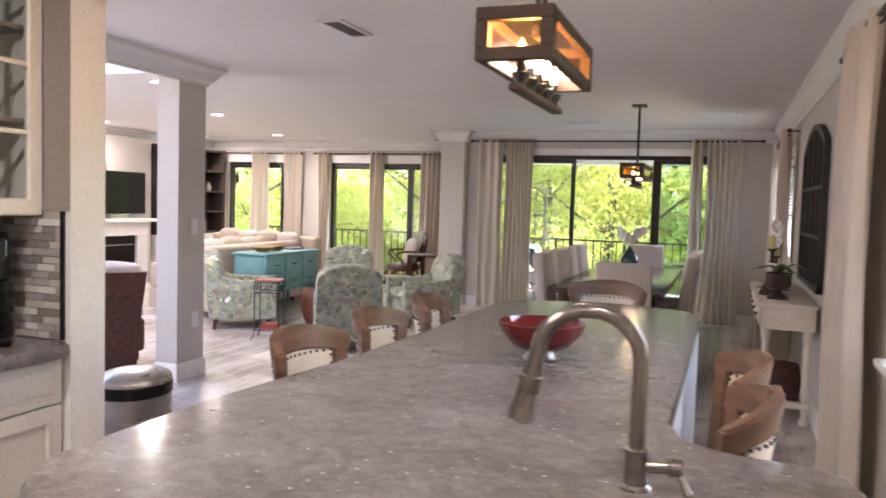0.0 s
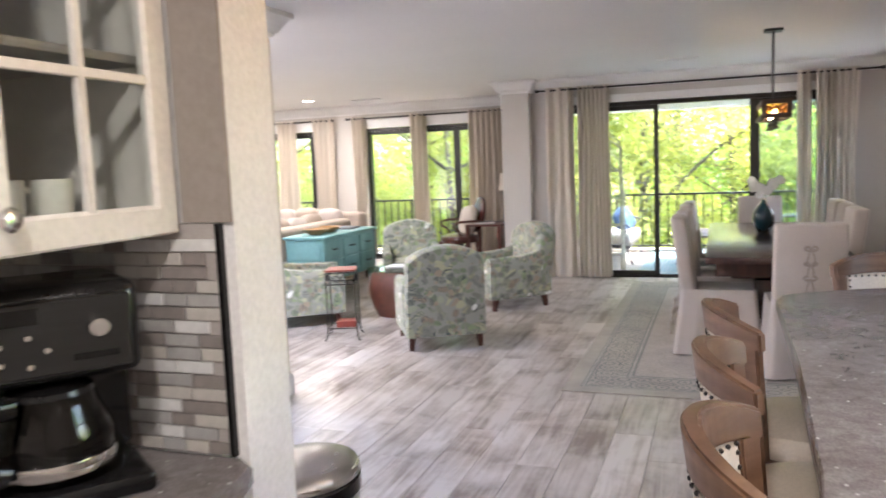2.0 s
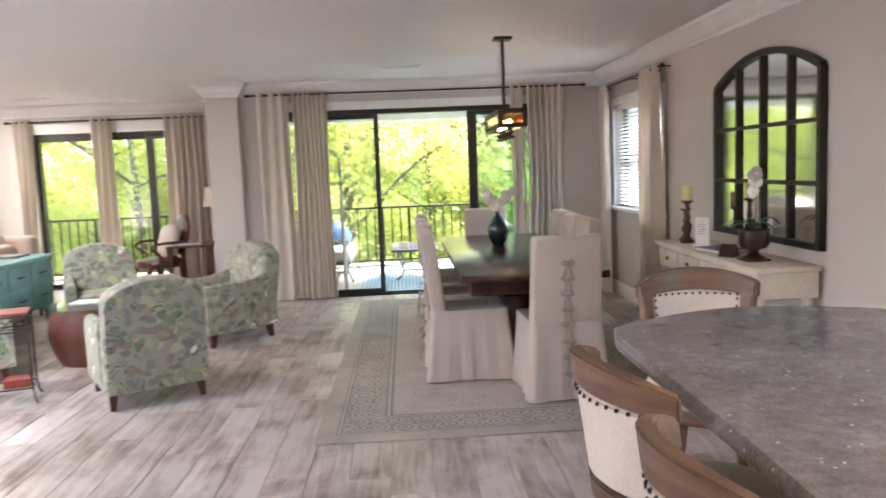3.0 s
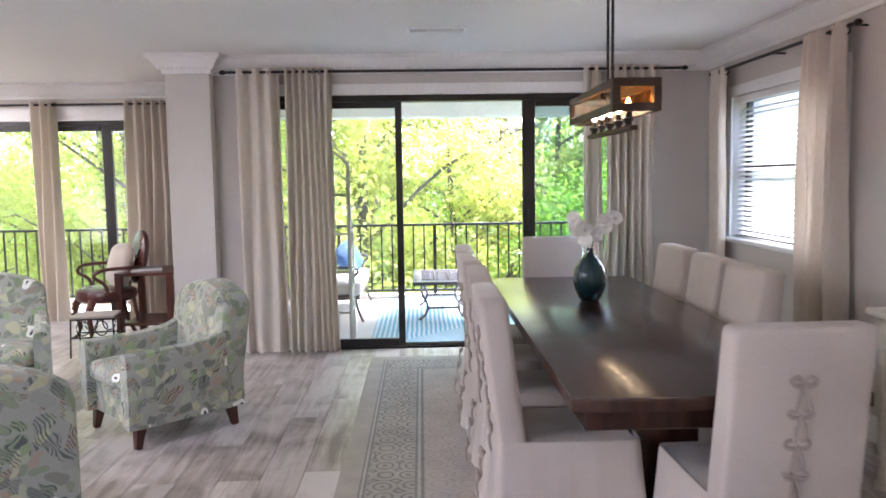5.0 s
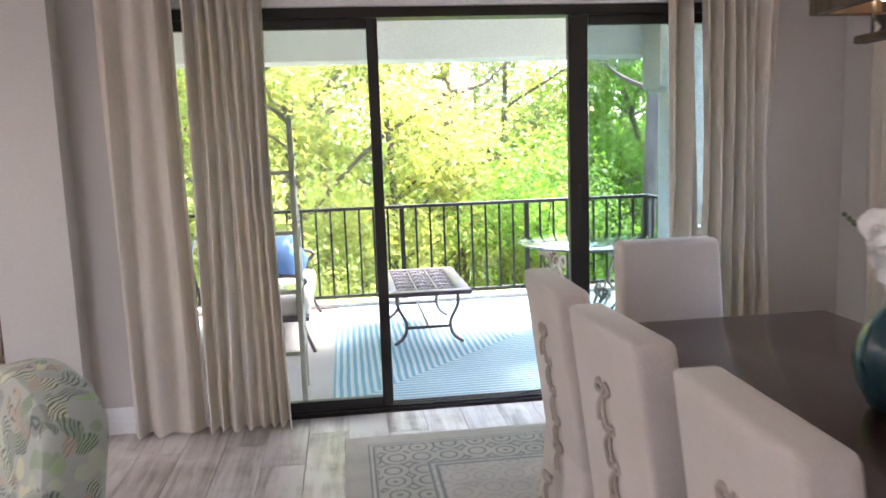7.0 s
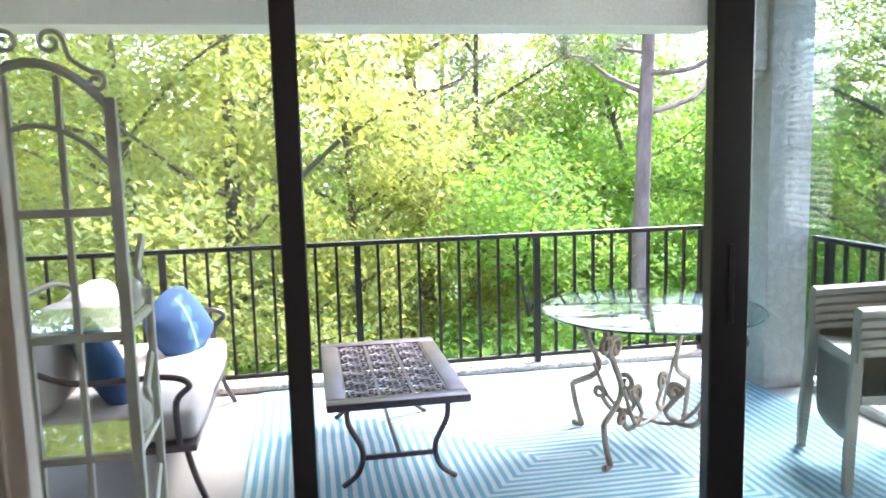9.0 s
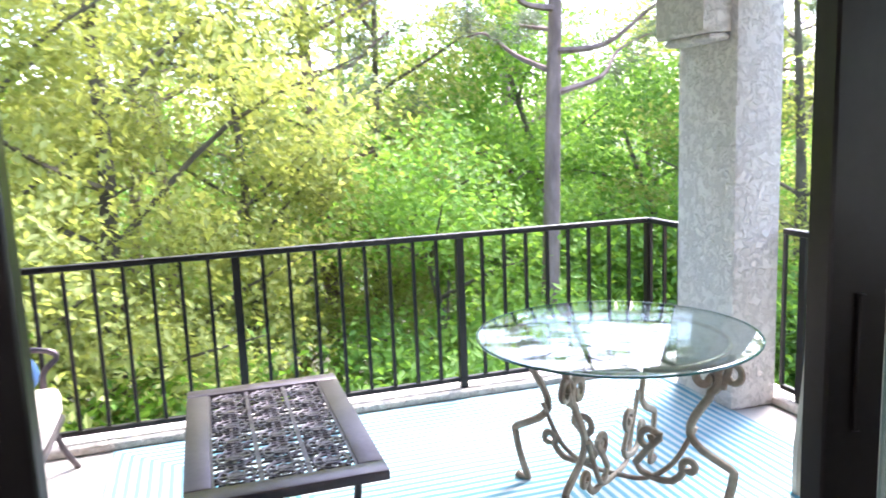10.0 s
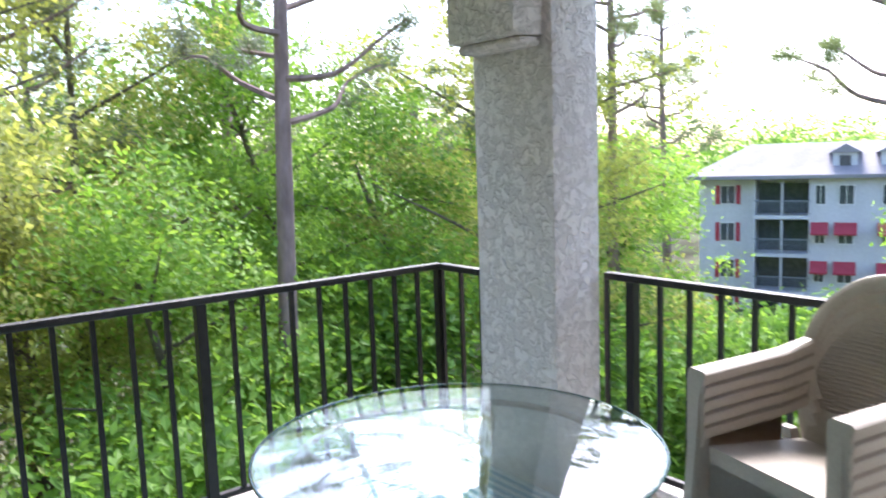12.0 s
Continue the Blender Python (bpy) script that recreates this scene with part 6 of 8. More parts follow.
sd = empty("end_table", pose(-3.98, 11.35, 0, 0, 0, 0), "dark mahogany end table with a lower shelf", "side table")
part("tabletop", nbox(-0.25, -0.30, 0.585, 0.25, 0.30, 0.61, 0.005), MAHOG, sd)
part("shelf", nbox(-0.22, -0.27, 0.14, 0.22, 0.27, 0.16, 0.003), MAHOG, sd)
for sx in (-1, 1):
    for sy in (-1, 1):
        part("leg", nbox(sx * 0.22 - 0.028, sy * 0.27 - 0.028, 0.0, sx * 0.22 + 0.028, sy * 0.27 + 0.028, 0.584, 0.003), MAHOG, sd)
bk = empty("book", pose(-4.02, 11.25, 0.6105, 0, 0, 25), "large pale book lying on the end table", "book")
part("pages", nbox(-0.13, -0.1, 0.004, 0.125, 0.1, 0.026), PAPER, bk)
part("cover", nbox(-0.135, -0.105, 0, 0.13, 0.105, 0.004), GREYC, bk)
part("cover", nbox(-0.135, -0.105, 0.026, 0.13, 0.105, 0.030), GREYC, bk)
nt = empty("tile_stool", pose(-4.22, 10.62, 0, 0, 0, 8), "low iron stool with a pale tile top", "stool")
part("tile_top", nbox(-0.17, -0.13, 0.315, 0.17, 0.13, 0.335, 0.004), CONCRETE, nt)
fr = bmesh.new()
for z in (0.308, 0.16):
    for a, b in (((-0.16, -0.12), (0.16, -0.12)), ((0.16, -0.12), (0.16, 0.12)), ((0.16, 0.12), (-0.16, 0.12)), ((-0.16, 0.12), (-0.16, -0.12))):
        tube(fr, [(*a, z), (*b, z)], 0.006, 6)
part("frame", fr, IRON, nt)
for sx in (-1, 1):
    for sy in (-1, 1):
        part("leg", tube(bmesh.new(), [(sx * 0.16, sy * 0.12, 0.31), (sx * 0.17, sy * 0.13, 0.0)], 0.007, 6), IRON, nt)
for s in (-1, 1):
    b = bmesh.new()
    for q in (-1, 1):
        tube(b, [(q * (0.07 + 0.05 * math.cos(t * 0.55)), s * 0.12, 0.235 + 0.06 * math.sin(t * 0.55)) for t in range(12)], 0.005, 5)
    part("scroll", b, IRON, nt)
fl = empty("floor_lamp", pose(-3.84, 11.92, 0), "floor lamp with a cream shade in the corner", "floor lamp")
part("base", lathe(bmesh.new(), [(0.001, 0), (0.13, 0), (0.13, 0.015), (0.03, 0.03), (0.001, 0.03)], 24), ESP, fl)
part("pole", tube(bmesh.new(), [(0, 0, 0.02), (0, 0, 1.06)], 0.014, 10), ESP, fl)
part("shade", lathe(bmesh.new(), [(0.15, 1.03), (0.11, 1.27), (0.106, 1.27), (0.146, 1.03), (0.15, 1.03)], 28), LINEN, fl, "cream linen shade")

# wicker chair in the hall
wc = empty("wicker_chair", pose(-4.42, 5.32, 0, 0, 0, 47), "dark red woven wicker chair with cream cushion", "chair")
part("seat", soft_box(-0.27, -0.24, 0.16, 0.27, 0.3, 0.42, 0.03), WICK, wc)
bkm = bmesh.new()
skin(bkm, [[(-0.24 * s, -0.22 - o, z), (0.24 * s, -0.22 - o, z), (0.24 * s, -0.30 - o, z), (-0.24 * s, -0.30 - o, z)] for s, o, z in ((0.85, 0.0, 0.0), (0.9, 0.0, 0.2), (1.0, 0.03, 0.5), (1.12, 0.08, 0.78), (1.14, 0.10, 0.80))])
part("backrest", bkm, WICK, wc, "woven wicker back")
part("cushion", soft_box(-0.26, -0.2, 0.421, 0.26, 0.28, 0.50, 0.035, 0.02), SLIPCOVER, wc)
part("back_cushion", soft_box(-0.24, -0.20, 0.502, 0.24, -0.08, 0.84, 0.04, 0.03), SLIPCOVER, wc)
for sx in (-1, 1):
    part("leg", nbox(sx * 0.24 - 0.03, 0.22, 0.0, sx * 0.24 + 0.03, 0.28, 0.16), WICK, wc)

# fireplace wall: mantel, firebox, television, bookcase
MAN = empty("fireplace", pose(0, 0, 0), "white painted mantel around a black firebox", "fireplace")
fy0, fy1 = 8.55, 10.35
part("chimney_breast", nbox(XL + 0.002, fy0 - 0.2, 0, XL + 0.16, fy1 + 0.05, H - 0.12), WALL, MAN)
part("mantel_shelf", nbox(XL + 0.161, fy0 - 0.05, 0.97, XL + 0.40, fy1 - 0.05, 1.02, 0.008), TRIM, MAN)
part("frieze", nbox(XL + 0.161, fy0 + 0.02, 0.76, XL + 0.26, fy1 - 0.12, 0.969, 0.004), TRIM, MAN)
for y in (fy0 + 0.02, fy1 - 0.34):
    part("pilaster", nbox(XL + 0.161, y, 0.0, XL + 0.25, y + 0.22, 0.759, 0.004), TRIM, MAN)
part("firebox", nbox(XL + 0.161, fy0 + 0.242, 0.0, XL + 0.2, fy1 - 0.342, 0.759), BLACK, MAN, "black glass firebox")
part("firebox_bar", tube(bmesh.new(), [(XL + 0.21, fy0 + 0.3, 0.62), (XL + 0.21, fy1 - 0.4, 0.62)], 0.008, 6), CHROME, MAN)
tv = empty("television", pose(XL + 0.28, 9.55, 1.0205, 0, 0, 0), "black flat-screen television on the mantel", "television")
part("screen", nbox(-0.03, -0.56, 0.07, 0.03, 0.56, 0.70, 0.008), BLACK, tv, "dark switched-off screen")
part("stand", nbox(-0.08, -0.2, 0.0, 0.08, 0.2, 0.07, 0.004), STEEL, tv)
DARKSH = mat("dark_bookcase_stain", (0.055, 0.04, 0.035), (0.04, 0.03, 0.026), 0.5)
bc = empty("bookcase", pose(0, 0, 0), "dark built-in bookcase with half-full shelves", "bookcase")
bx0, bx1, by0, by1 = XL + 0.003, XL + 0.36, 10.45, 12.04
part("back", nbox(bx0, by0, 0.75, bx0 + 0.02, by1, 2.2), DARKSH, bc)
for y in (by0, (by0 + by1) / 2, by1):
    part("upright", nbox(bx0 + 0.021, y - 0.015, 0.75, bx1, y + 0.015, 2.2), DARKSH, bc)
for k in range(5):
    for a, b in ((by0 + 0.016, (by0 + by1) / 2 - 0.016), ((by0 + by1) / 2 + 0.016, by1 - 0.016)):
        part("shelf", nbox(bx0 + 0.021, a, 0.76 + 0.35 * k, bx1 - 0.01, b, 0.785 + 0.35 * k), DARKSH, bc)
part("cupboard", nbox(bx0, by0 - 0.015, 0.0, bx1 + 0.05, by1 + 0.015, 0.749, 0.004), CABINET, bc, "cream cupboard base")
rnd = random.Random(11)
BOOKS = [mat("book_cover", c, None, 0.6) for c in ((0.30, 0.10, 0.07), (0.10, 0.16, 0.22), (0.55, 0.50, 0.42), (0.14, 0.14, 0.13), (0.35, 0.30, 0.18))]
for k in range(4):
    for c in range(2):
        y = by0 + 0.05 + c * 0.79 + rnd.uniform(0, 0.2)
        for q in range(rnd.randint(2, 6)):
            t, h = rnd.uniform(0.02, 0.045), rnd.uniform(0.16, 0.25)
            tagged(part("book", nbox(bx0 + 0.1, y, 0.7855 + 0.35 * k, bx0 + 0.28, y + t, 0.7855 + 0.35 * k + h, 0.002), BOOKS[rnd.randint(0, 4)]), "upright book on a bookcase shelf", "book", "shelved books")
            y += t + 0.003
frm = empty("picture_frame", pose(XL + 0.25, 10.95, 1.4855, 0, 0, 80), "small white framed photo on a shelf", "picture frame")
part("frame", nbox(-0.08, -0.008, 0, 0.08, 0.008, 0.2, 0.003), PAPER, frm)
part("picture", nbox(-0.055, -0.0095, 0.03, 0.055, -0.0085, 0.17), GREYC, frm)
VASEM = mat("grey_pottery", (0.35, 0.33, 0.31), (0.28, 0.26, 0.25), 0.4)
for y, z in ((11.5, 1.1355), (11.75, 1.4855), (10.9, 1.8355)):
    tagged(part("pottery_vase", lathe(bmesh.new(), [(0.001, 0), (0.04, 0), (0.06, 0.06), (0.03, 0.13), (0.035, 0.15), (0.001, 0.14)], 18, (XL + 0.22, y, z)), VASEM), "small grey pottery vase on a bookcase shelf", "vase", "shelf vases")

# switch plates
for x, y, z, yaw, lb in ((-3.6085, 5.36, 1.16, 0, "white light switch plate on the pillar"), (-3.6085, 5.38, 0.45, 0, "white socket plate on the pillar")):
    sp = empty("switch_plate", pose(x, y, z, 0, 0, yaw), lb, "light switch")
    part("plate", nbox(0, -0.038, -0.06, 0.006, 0.038, 0.06, 0.002), TRIM, sp)
    part("rocker", nbox(0.0062, -0.012, -0.028, 0.009, 0.012, 0.028, 0.001), TRIM, sp)

# ---- balcony ----
BF, BY, RX = -0.07, 13.73, 1.24      # floor level, front rail, side rail
struct("balcony_floor", nbox(-9.5, YD + T, BF - 0.25, RX + 0.12, BY + 0.12, BF), CONCRETE, "pale concrete balcony floor", "floor")
struct("balcony_kerb", nbox(-9.5, BY - 0.06, BF + 0.001, RX + 0.1, BY + 0.1, BF + 0.05, 0.01), STUCCO, "low white painted kerb under the railing", "kerb")
struct("balcony_kerb_side", nbox(RX - 0.05, YD + T, BF + 0.001, RX + 0.1, BY - 0.062, BF + 0.05, 0.01), STUCCO, "low white painted kerb under the side railing", "kerb")
struct("balcony_soffit", nbox(-9.5, YD + T, 2.46, RX + 0.12, BY + 0.12, 2.75), SLABW, "white painted balcony ceiling", "ceiling")
struct("balcony_fascia", nbox(-9.5, BY - 0.26, 2.12, 0.94, BY + 0.1, 2.459, 0.004), SLABW, "white painted balcony edge beam", "beam")
pil = bmesh.new()
box(pil, 0.94, 12.95, BF + 0.001, 1.21, 13.42, 2.459, 0.014, 2)
box(pil, 0.78, 12.99, 1.80, 0.939, 13.39, 2.459, 0.012, 2)
box(pil, 0.82, 13.0, 1.76, 0.9395, 13.38, 1.7995, 0.02, 2)
struct("balcony_pillar", pil, STUCCO, "rough white stucco balcony pillar with a bracket", "pillar")
struct("wall_outer", nbox(XR + T, 10.2, BF - 0.2, RX + 0.12, YD + T, 2.75), STUCCO, "stuccoed outer wall beside the dining room", "wall")
struct("wall_end", nbox(-9.7, YD, BF - 0.2, -9.5, BY + 0.12, 2.75), STUCCO, "stuccoed end wall of the balcony", "wall")


def railing(name, x0, y0, x1, y1, label, posts=9, first=0):
    top = empty(name, pose(0, 0, 0), label, "railing")
    d = Vector((x1 - x0, y1 - y0, 0))
    L = d.length
    ang = math.degrees(math.atan2(d.y, d.x))
    m = pose(x0, y0, 0, 0, 0, ang)
    b = bmesh.new()
    box(b, 0, -0.022, 0.815, L, 0.022, 0.845, 0.006, 2, m)
    part("top_rail", b, IRON, top)
    b = bmesh.new()
    box(b, 0, -0.014, BF + 0.085, L, 0.014, BF + 0.11, 0.003, 1, m)
    part("bottom_rail", b, IRON, top)
    n = round(L / 0.13)
    post = bal = None
    for k in range(n + 1):
        s = L * k / n
        if (k + first) % posts == 0:
            if post is None:
                q = nbox(-0.02, -0.02, BF + 0.05, 0.02, 0.02, 0.8145)
                ob = part("post", q, IRON, top, "", False)
                post = ob.data
            else:
                ob = new("post", post)
                ob.parent = top
        else:
            if bal is None:
                q = nbox(-0.009, -0.009, BF + 0.1105, 0.009, 0.009, 0.8145)
                ob = part("baluster", q, IRON, top, "", False)
                bal = ob.data
            else:
                ob = new("baluster", bal)
                ob.parent = top
        ob.matrix_basis = m @ Matrix.Translation((s, 0, 0))
    return top


railing("railing", 0.956, BY, -8.8, BY, "black metal balcony railing along the front")
railing("railing", 0.956, 13.42, 0.956, BY - 0.025, "short black metal railing return by the pillar", 99, 1)
railing("railing", RX, YD + T, RX, 12.94, "black metal railing on the balcony's side", 9, 3)


def stripe_rug():
    m, n, l, b = nodes_of("striped_outdoor_weave")
    tc, sep = n.new("ShaderNodeTexCoord"), n.new("ShaderNodeSeparateXYZ")
    l.new(tc.outputs["Object"], sep.inputs[0])

    def mn(op, a, b_=None):
        x = n.new("ShaderNodeMath")
        x.operation = op
        for s, v in zip(x.inputs, (a, b_)):
            if isinstance(v, (int, float)):
                s.default_value = v
            elif v is not None:
                l.new(v, s)
        return x.outputs[0]
    wob = noise_tex(n, l, coords(n, l), 3, 2)
    ax = mn("SUBTRACT", 1.485, mn("ABSOLUTE", sep.outputs[0]))
    ay = mn("SUBTRACT", 1.375, mn("ABSOLUTE", sep.outputs[1]))
    e = mn("ADD", mn("MINIMUM", ax, ay), mn("MULTIPLY", wob, 0.02))
    s = mn("SINE", mn("MULTIPLY", e, 2 * math.pi / 0.046))
    r = ramp(n, [(0.42, (0.44, 0.48, 0.47)), (0.58, (0.12, 0.28, 0.35))])
    l.new(mn("ADD", mn("MULTIPLY", s, 0.5), 0.5), r.inputs["Fac"])
    fade = ramp(n, [(0.35, (0.85, 0.9, 0.9)), (0.65, (1.05, 1.05, 1.05))])
    l.new(noise_tex(n, l, coords(n, l), 1.6, 4), fade.inputs["Fac"])
    l.new(mix(n, l, 1.0, r.outputs[0], fade.outputs[0], "MULTIPLY"), b.inputs["Base Color"])
    b.inputs["Roughness"].default_value = 0.95
    bump_to(n, l, b, s, 0.25, 0.004)
    return m


rb = bmesh.new()
NX, NY = 40, 36
for th in (0.0,):
    g = [[rb.verts.new((-1.485 + 2.97 * i / NX, -1.375 + 2.75 * j / NY, 0.008 + 0.007 * max(0, math.sin(i * 0.9 + j * 0.3)) * (1 if i > 30 and j > 10 else 0.12))) for i in range(NX + 1)] for j in range(NY + 1)]
    for j in range(NY):
        for i in range(NX):
            rb.faces.new((g[j][i], g[j][i + 1], g[j + 1][i + 1], g[j + 1][i]))
    ext = bmesh.ops.extrude_edge_only(rb, edges=[e for e in rb.edges if e.is_boundary])
    for v in [q for q in ext["geom"] if isinstance(q, bmesh.types.BMVert)]:
        v.co.z = 0.0005
ob = part("outdoor_rug", rb, stripe_rug())
ob.matrix_basis = pose(-0.535, 12.28, BF)
tagged(ob, "blue and white striped outdoor rug, slightly rumpled", "rug")

# coffee table with a cast lattice top
CAST = mat("plum_brown_cast_metal", (0.14, 0.112, 0.12), (0.09, 0.07, 0.078), 0.34, metal=0.5, fine=50, bump=0.15)
cx0, cx1, cy0, cy1, cz = -1.645, -1.02, 12.08, 13.15, 0.345
cf = empty("coffee_table", pose(0, 0, 0), "dark cast-metal patio table with a pierced lattice top", "coffee table")
w = 0.085
b = bmesh.new()
for a, c, d, e in ((cx0, cx1, cy0, cy0 + w), (cx0, cx1, cy1 - w, cy1), (cx0, cx0 + w, cy0 + w, cy1 - w), (cx1 - w, cx1, cy0 + w, cy1 - w)):
    box(b, a, d, cz - 0.035, c, e, cz, 0.006, 2)
part("top_frame", b, CAST, cf)
nx, ny = 3, 6
tw, tl = (cx1 - cx0 - 2 * w) / nx, (cy1 - cy0 - 2 * w) / ny
tile = None
for i in range(nx):
    for j in range(ny):
        if tile is None:
            b = bmesh.new()
            z0, z1 = -0.008, 0.0
            for k in range(4):
                q = pose(0, 0, 0, 0, 0, 45 * k)
                box(b, -0.5 * (tl if k != 2 else tl), -0.006, z0 - 0.0006 * k, 0.5 * tl, 0.006, z1 - 0.0006 * k, 0, 1, Matrix.Diagonal((1, 1, 1, 1)) @ q)
            for r in (0.028, 0.058):
                tube(b, [(r * math.cos(2 * math.pi * t / 16), r * math.sin(2 * math.pi * t / 16), -0.004) for t in range(17)], 0.006, 5)
            for sx in (-1, 1):
                for sy in (-1, 1):
                    tube(b, [(sx * (tw / 2 - 0.004) - sx * 0.045 * math.cos(t * math.pi / 12), sy * tl / 2 - sy * 0.045 * math.sin(t * math.pi / 12), -0.004) for t in range(7)], 0.005, 5)
            box(b, -tw / 2, -tl / 2, z0, -tw / 2 + 0.008, tl / 2, z1)
            box(b, tw / 2 - 0.008, -tl / 2, z0, tw / 2, tl / 2, z1)
            box(b, -tw / 2 + 0.008, -tl / 2, z0, tw / 2 - 0.008, -tl / 2 + 0.006, z1)
            for v in b.verts:
                v.co.x = max(-tw / 2, min(tw / 2, v.co.x))
            ob = part("lattice", b, CAST, cf, "pierced flower lattice", False)
            tile = ob.data
        else:
            ob = new("lattice", tile)
            ob.parent = cf
        ob.matrix_basis = Matrix.Translation((cx0 + w + tw * (i + 0.5), cy0 + w + tl * (j + 0.5), cz - 0.006))
for y in (cy0 + 0.09, cy1 - 0.09):
    for s, x in ((1, cx0 + 0.11), (-1, cx1 - 0.11)):
        part("leg", tube(bmesh.new(), spline([(x - s * 0.02, y, cz - 0.035), (x - s * 0.015, y, 0.22), (x + s * 0.04, y, 0.10), (x + s * 0.02, y, 0.0), (x - s * 0.05, y, BF + 0.012)], 6), 0.013, 8), CAST, cf)
    part("stretcher", nbox(cx0 + 0.15, y - 0.008, 0.055, cx1 - 0.15, y + 0.008, 0.075), CAST, cf)
part("stretcher", nbox((cx0 + cx1) / 2 - 0.008, cy0 + 0.1, 0.057, (cx0 + cx1) / 2 + 0.008, cy1 - 0.1, 0.073), CAST, cf)

# round glass table on scrolled iron legs
GOLD = mat("antique_champagne_iron", (0.40, 0.33, 0.26), (0.24, 0.16, 0.11), 0.45, metal=0.35, scale=9, fine=60, bump=0.2)
gx, gy, gz, gr = -0.075, 12.33, 0.62, 0.52
gt = empty("patio_table", pose(gx, gy, 0), "round glass patio table on scrolled champagne iron legs", "patio table")
TG = glass("table_glass", (0.84, 0.92, 0.895), 0.0, 0.26)
LIFT = (gz - BF) / (0.555 - BF)
part("glass_top", lathe(bmesh.new(), [(0.001, gz - 0.012), (gr - 0.012, gz - 0.012), (gr, gz - 0.008), (gr, gz - 0.004), (gr - 0.012, gz), (0.001, gz)], 72), TG, gt, "thick round glass top")
EDGE = mat("green_glass_edge", (0.03, 0.10, 0.08), (0.02, 0.08, 0.065), 0.1, bump=0)
part("glass_edge", tube(bmesh.new(), [((gr + 0.001) * math.cos(2 * math.pi * t / 72), (gr + 0.001) * math.sin(2 * math.pi * t / 72), gz - 0.006) for t in range(73)], 0.0045, 6), EDGE, gt, "green ground edge")
rgb = bmesh.new()
tube(rgb, [(0.41 * math.cos(2 * math.pi * t / 48), 0.41 * math.sin(2 * math.pi * t / 48), gz - 0.026) for t in range(49)], 0.010, 8)
part("ring", rgb, GOLD, gt)


def scroll(c, r0, r1, a0, turns, n=18):
    """A flat spiral in a (radial, height) plane."""
    out = []
    for k in range(n + 1):
        u = k / n
        a = radians(a0) + turns * 2 * math.pi * u
        r = r0 + (r1 - r0) * u
        out.append((c[0] + r * math.cos(a), c[1] + r * math.sin(a)))
    return out


for k in range(4):
    q = pose(0, 0, 0, 0, 0, 38 + 90 * k)
    b = bmesh.new()
    path = scroll((0.335, 0.44), 0.012, 0.055, 40, -1.3) + [(0.35, 0.37), (0.30, 0.30), (0.285, 0.24), (0.33, 0.19), (0.43, 0.145), (0.44, 0.12), (0.425, 0.05), (0.40, -0.02), (0.385, BF + 0.02), (0.41, BF + 0.012), (0.44, BF + 0.022)]
    tube(b, spline([q @ Vector((r, 0, BF + (z - BF) * LIFT)) for r, z in path], 2), 0.0125, 8, 1.3)
    part("leg", b, GOLD, gt, "scrolled iron leg")
    b = bmesh.new()
    tube(b, spline([q @ Vector((r, 0, BF + (z - BF) * LIFT)) for r, z in scroll((0.43, 0.455), 0.012, 0.055, 180, 1.15) + [(0.43, 0.525)]], 2), 0.010, 8, 1.3)
    part("scroll", b, GOLD, gt)
    b = bmesh.new()
    tube(b, spline([q @ Vector((r, 0, BF + (z - BF) * LIFT)) for r, z in scroll((0.13, 0.19), 0.008, 0.045, 90, -1.2) + [(0.08, 0.10), (0.14, 0.06), (0.22, 0.06), (0.26, 0.10)] + scroll((0.285, 0.12), 0.03, 0.01, 200, -1.0, 10)], 2), 0.011, 8, 1.3)
    part("centre_scroll", b, GOLD, gt)
    b = bmesh.new()
    tube(b, spline([q @ Vector((r, y, BF + (z - BF) * LIFT)) for r, y, z in ((0.30, 0.02, 0.26), (0.22, 0.02, 0.12), (0.12, 0.0, 0.05), (0.0, 0.0, 0.04))], 4), 0.010, 8)
    part("brace", b, GOLD, gt)

# stacked plastic armchairs
RESIN = mat("taupe_resin", (0.40, 0.35, 0.29), (0.37, 0.32, 0.265), 0.5, fine=90, bump=0.06)


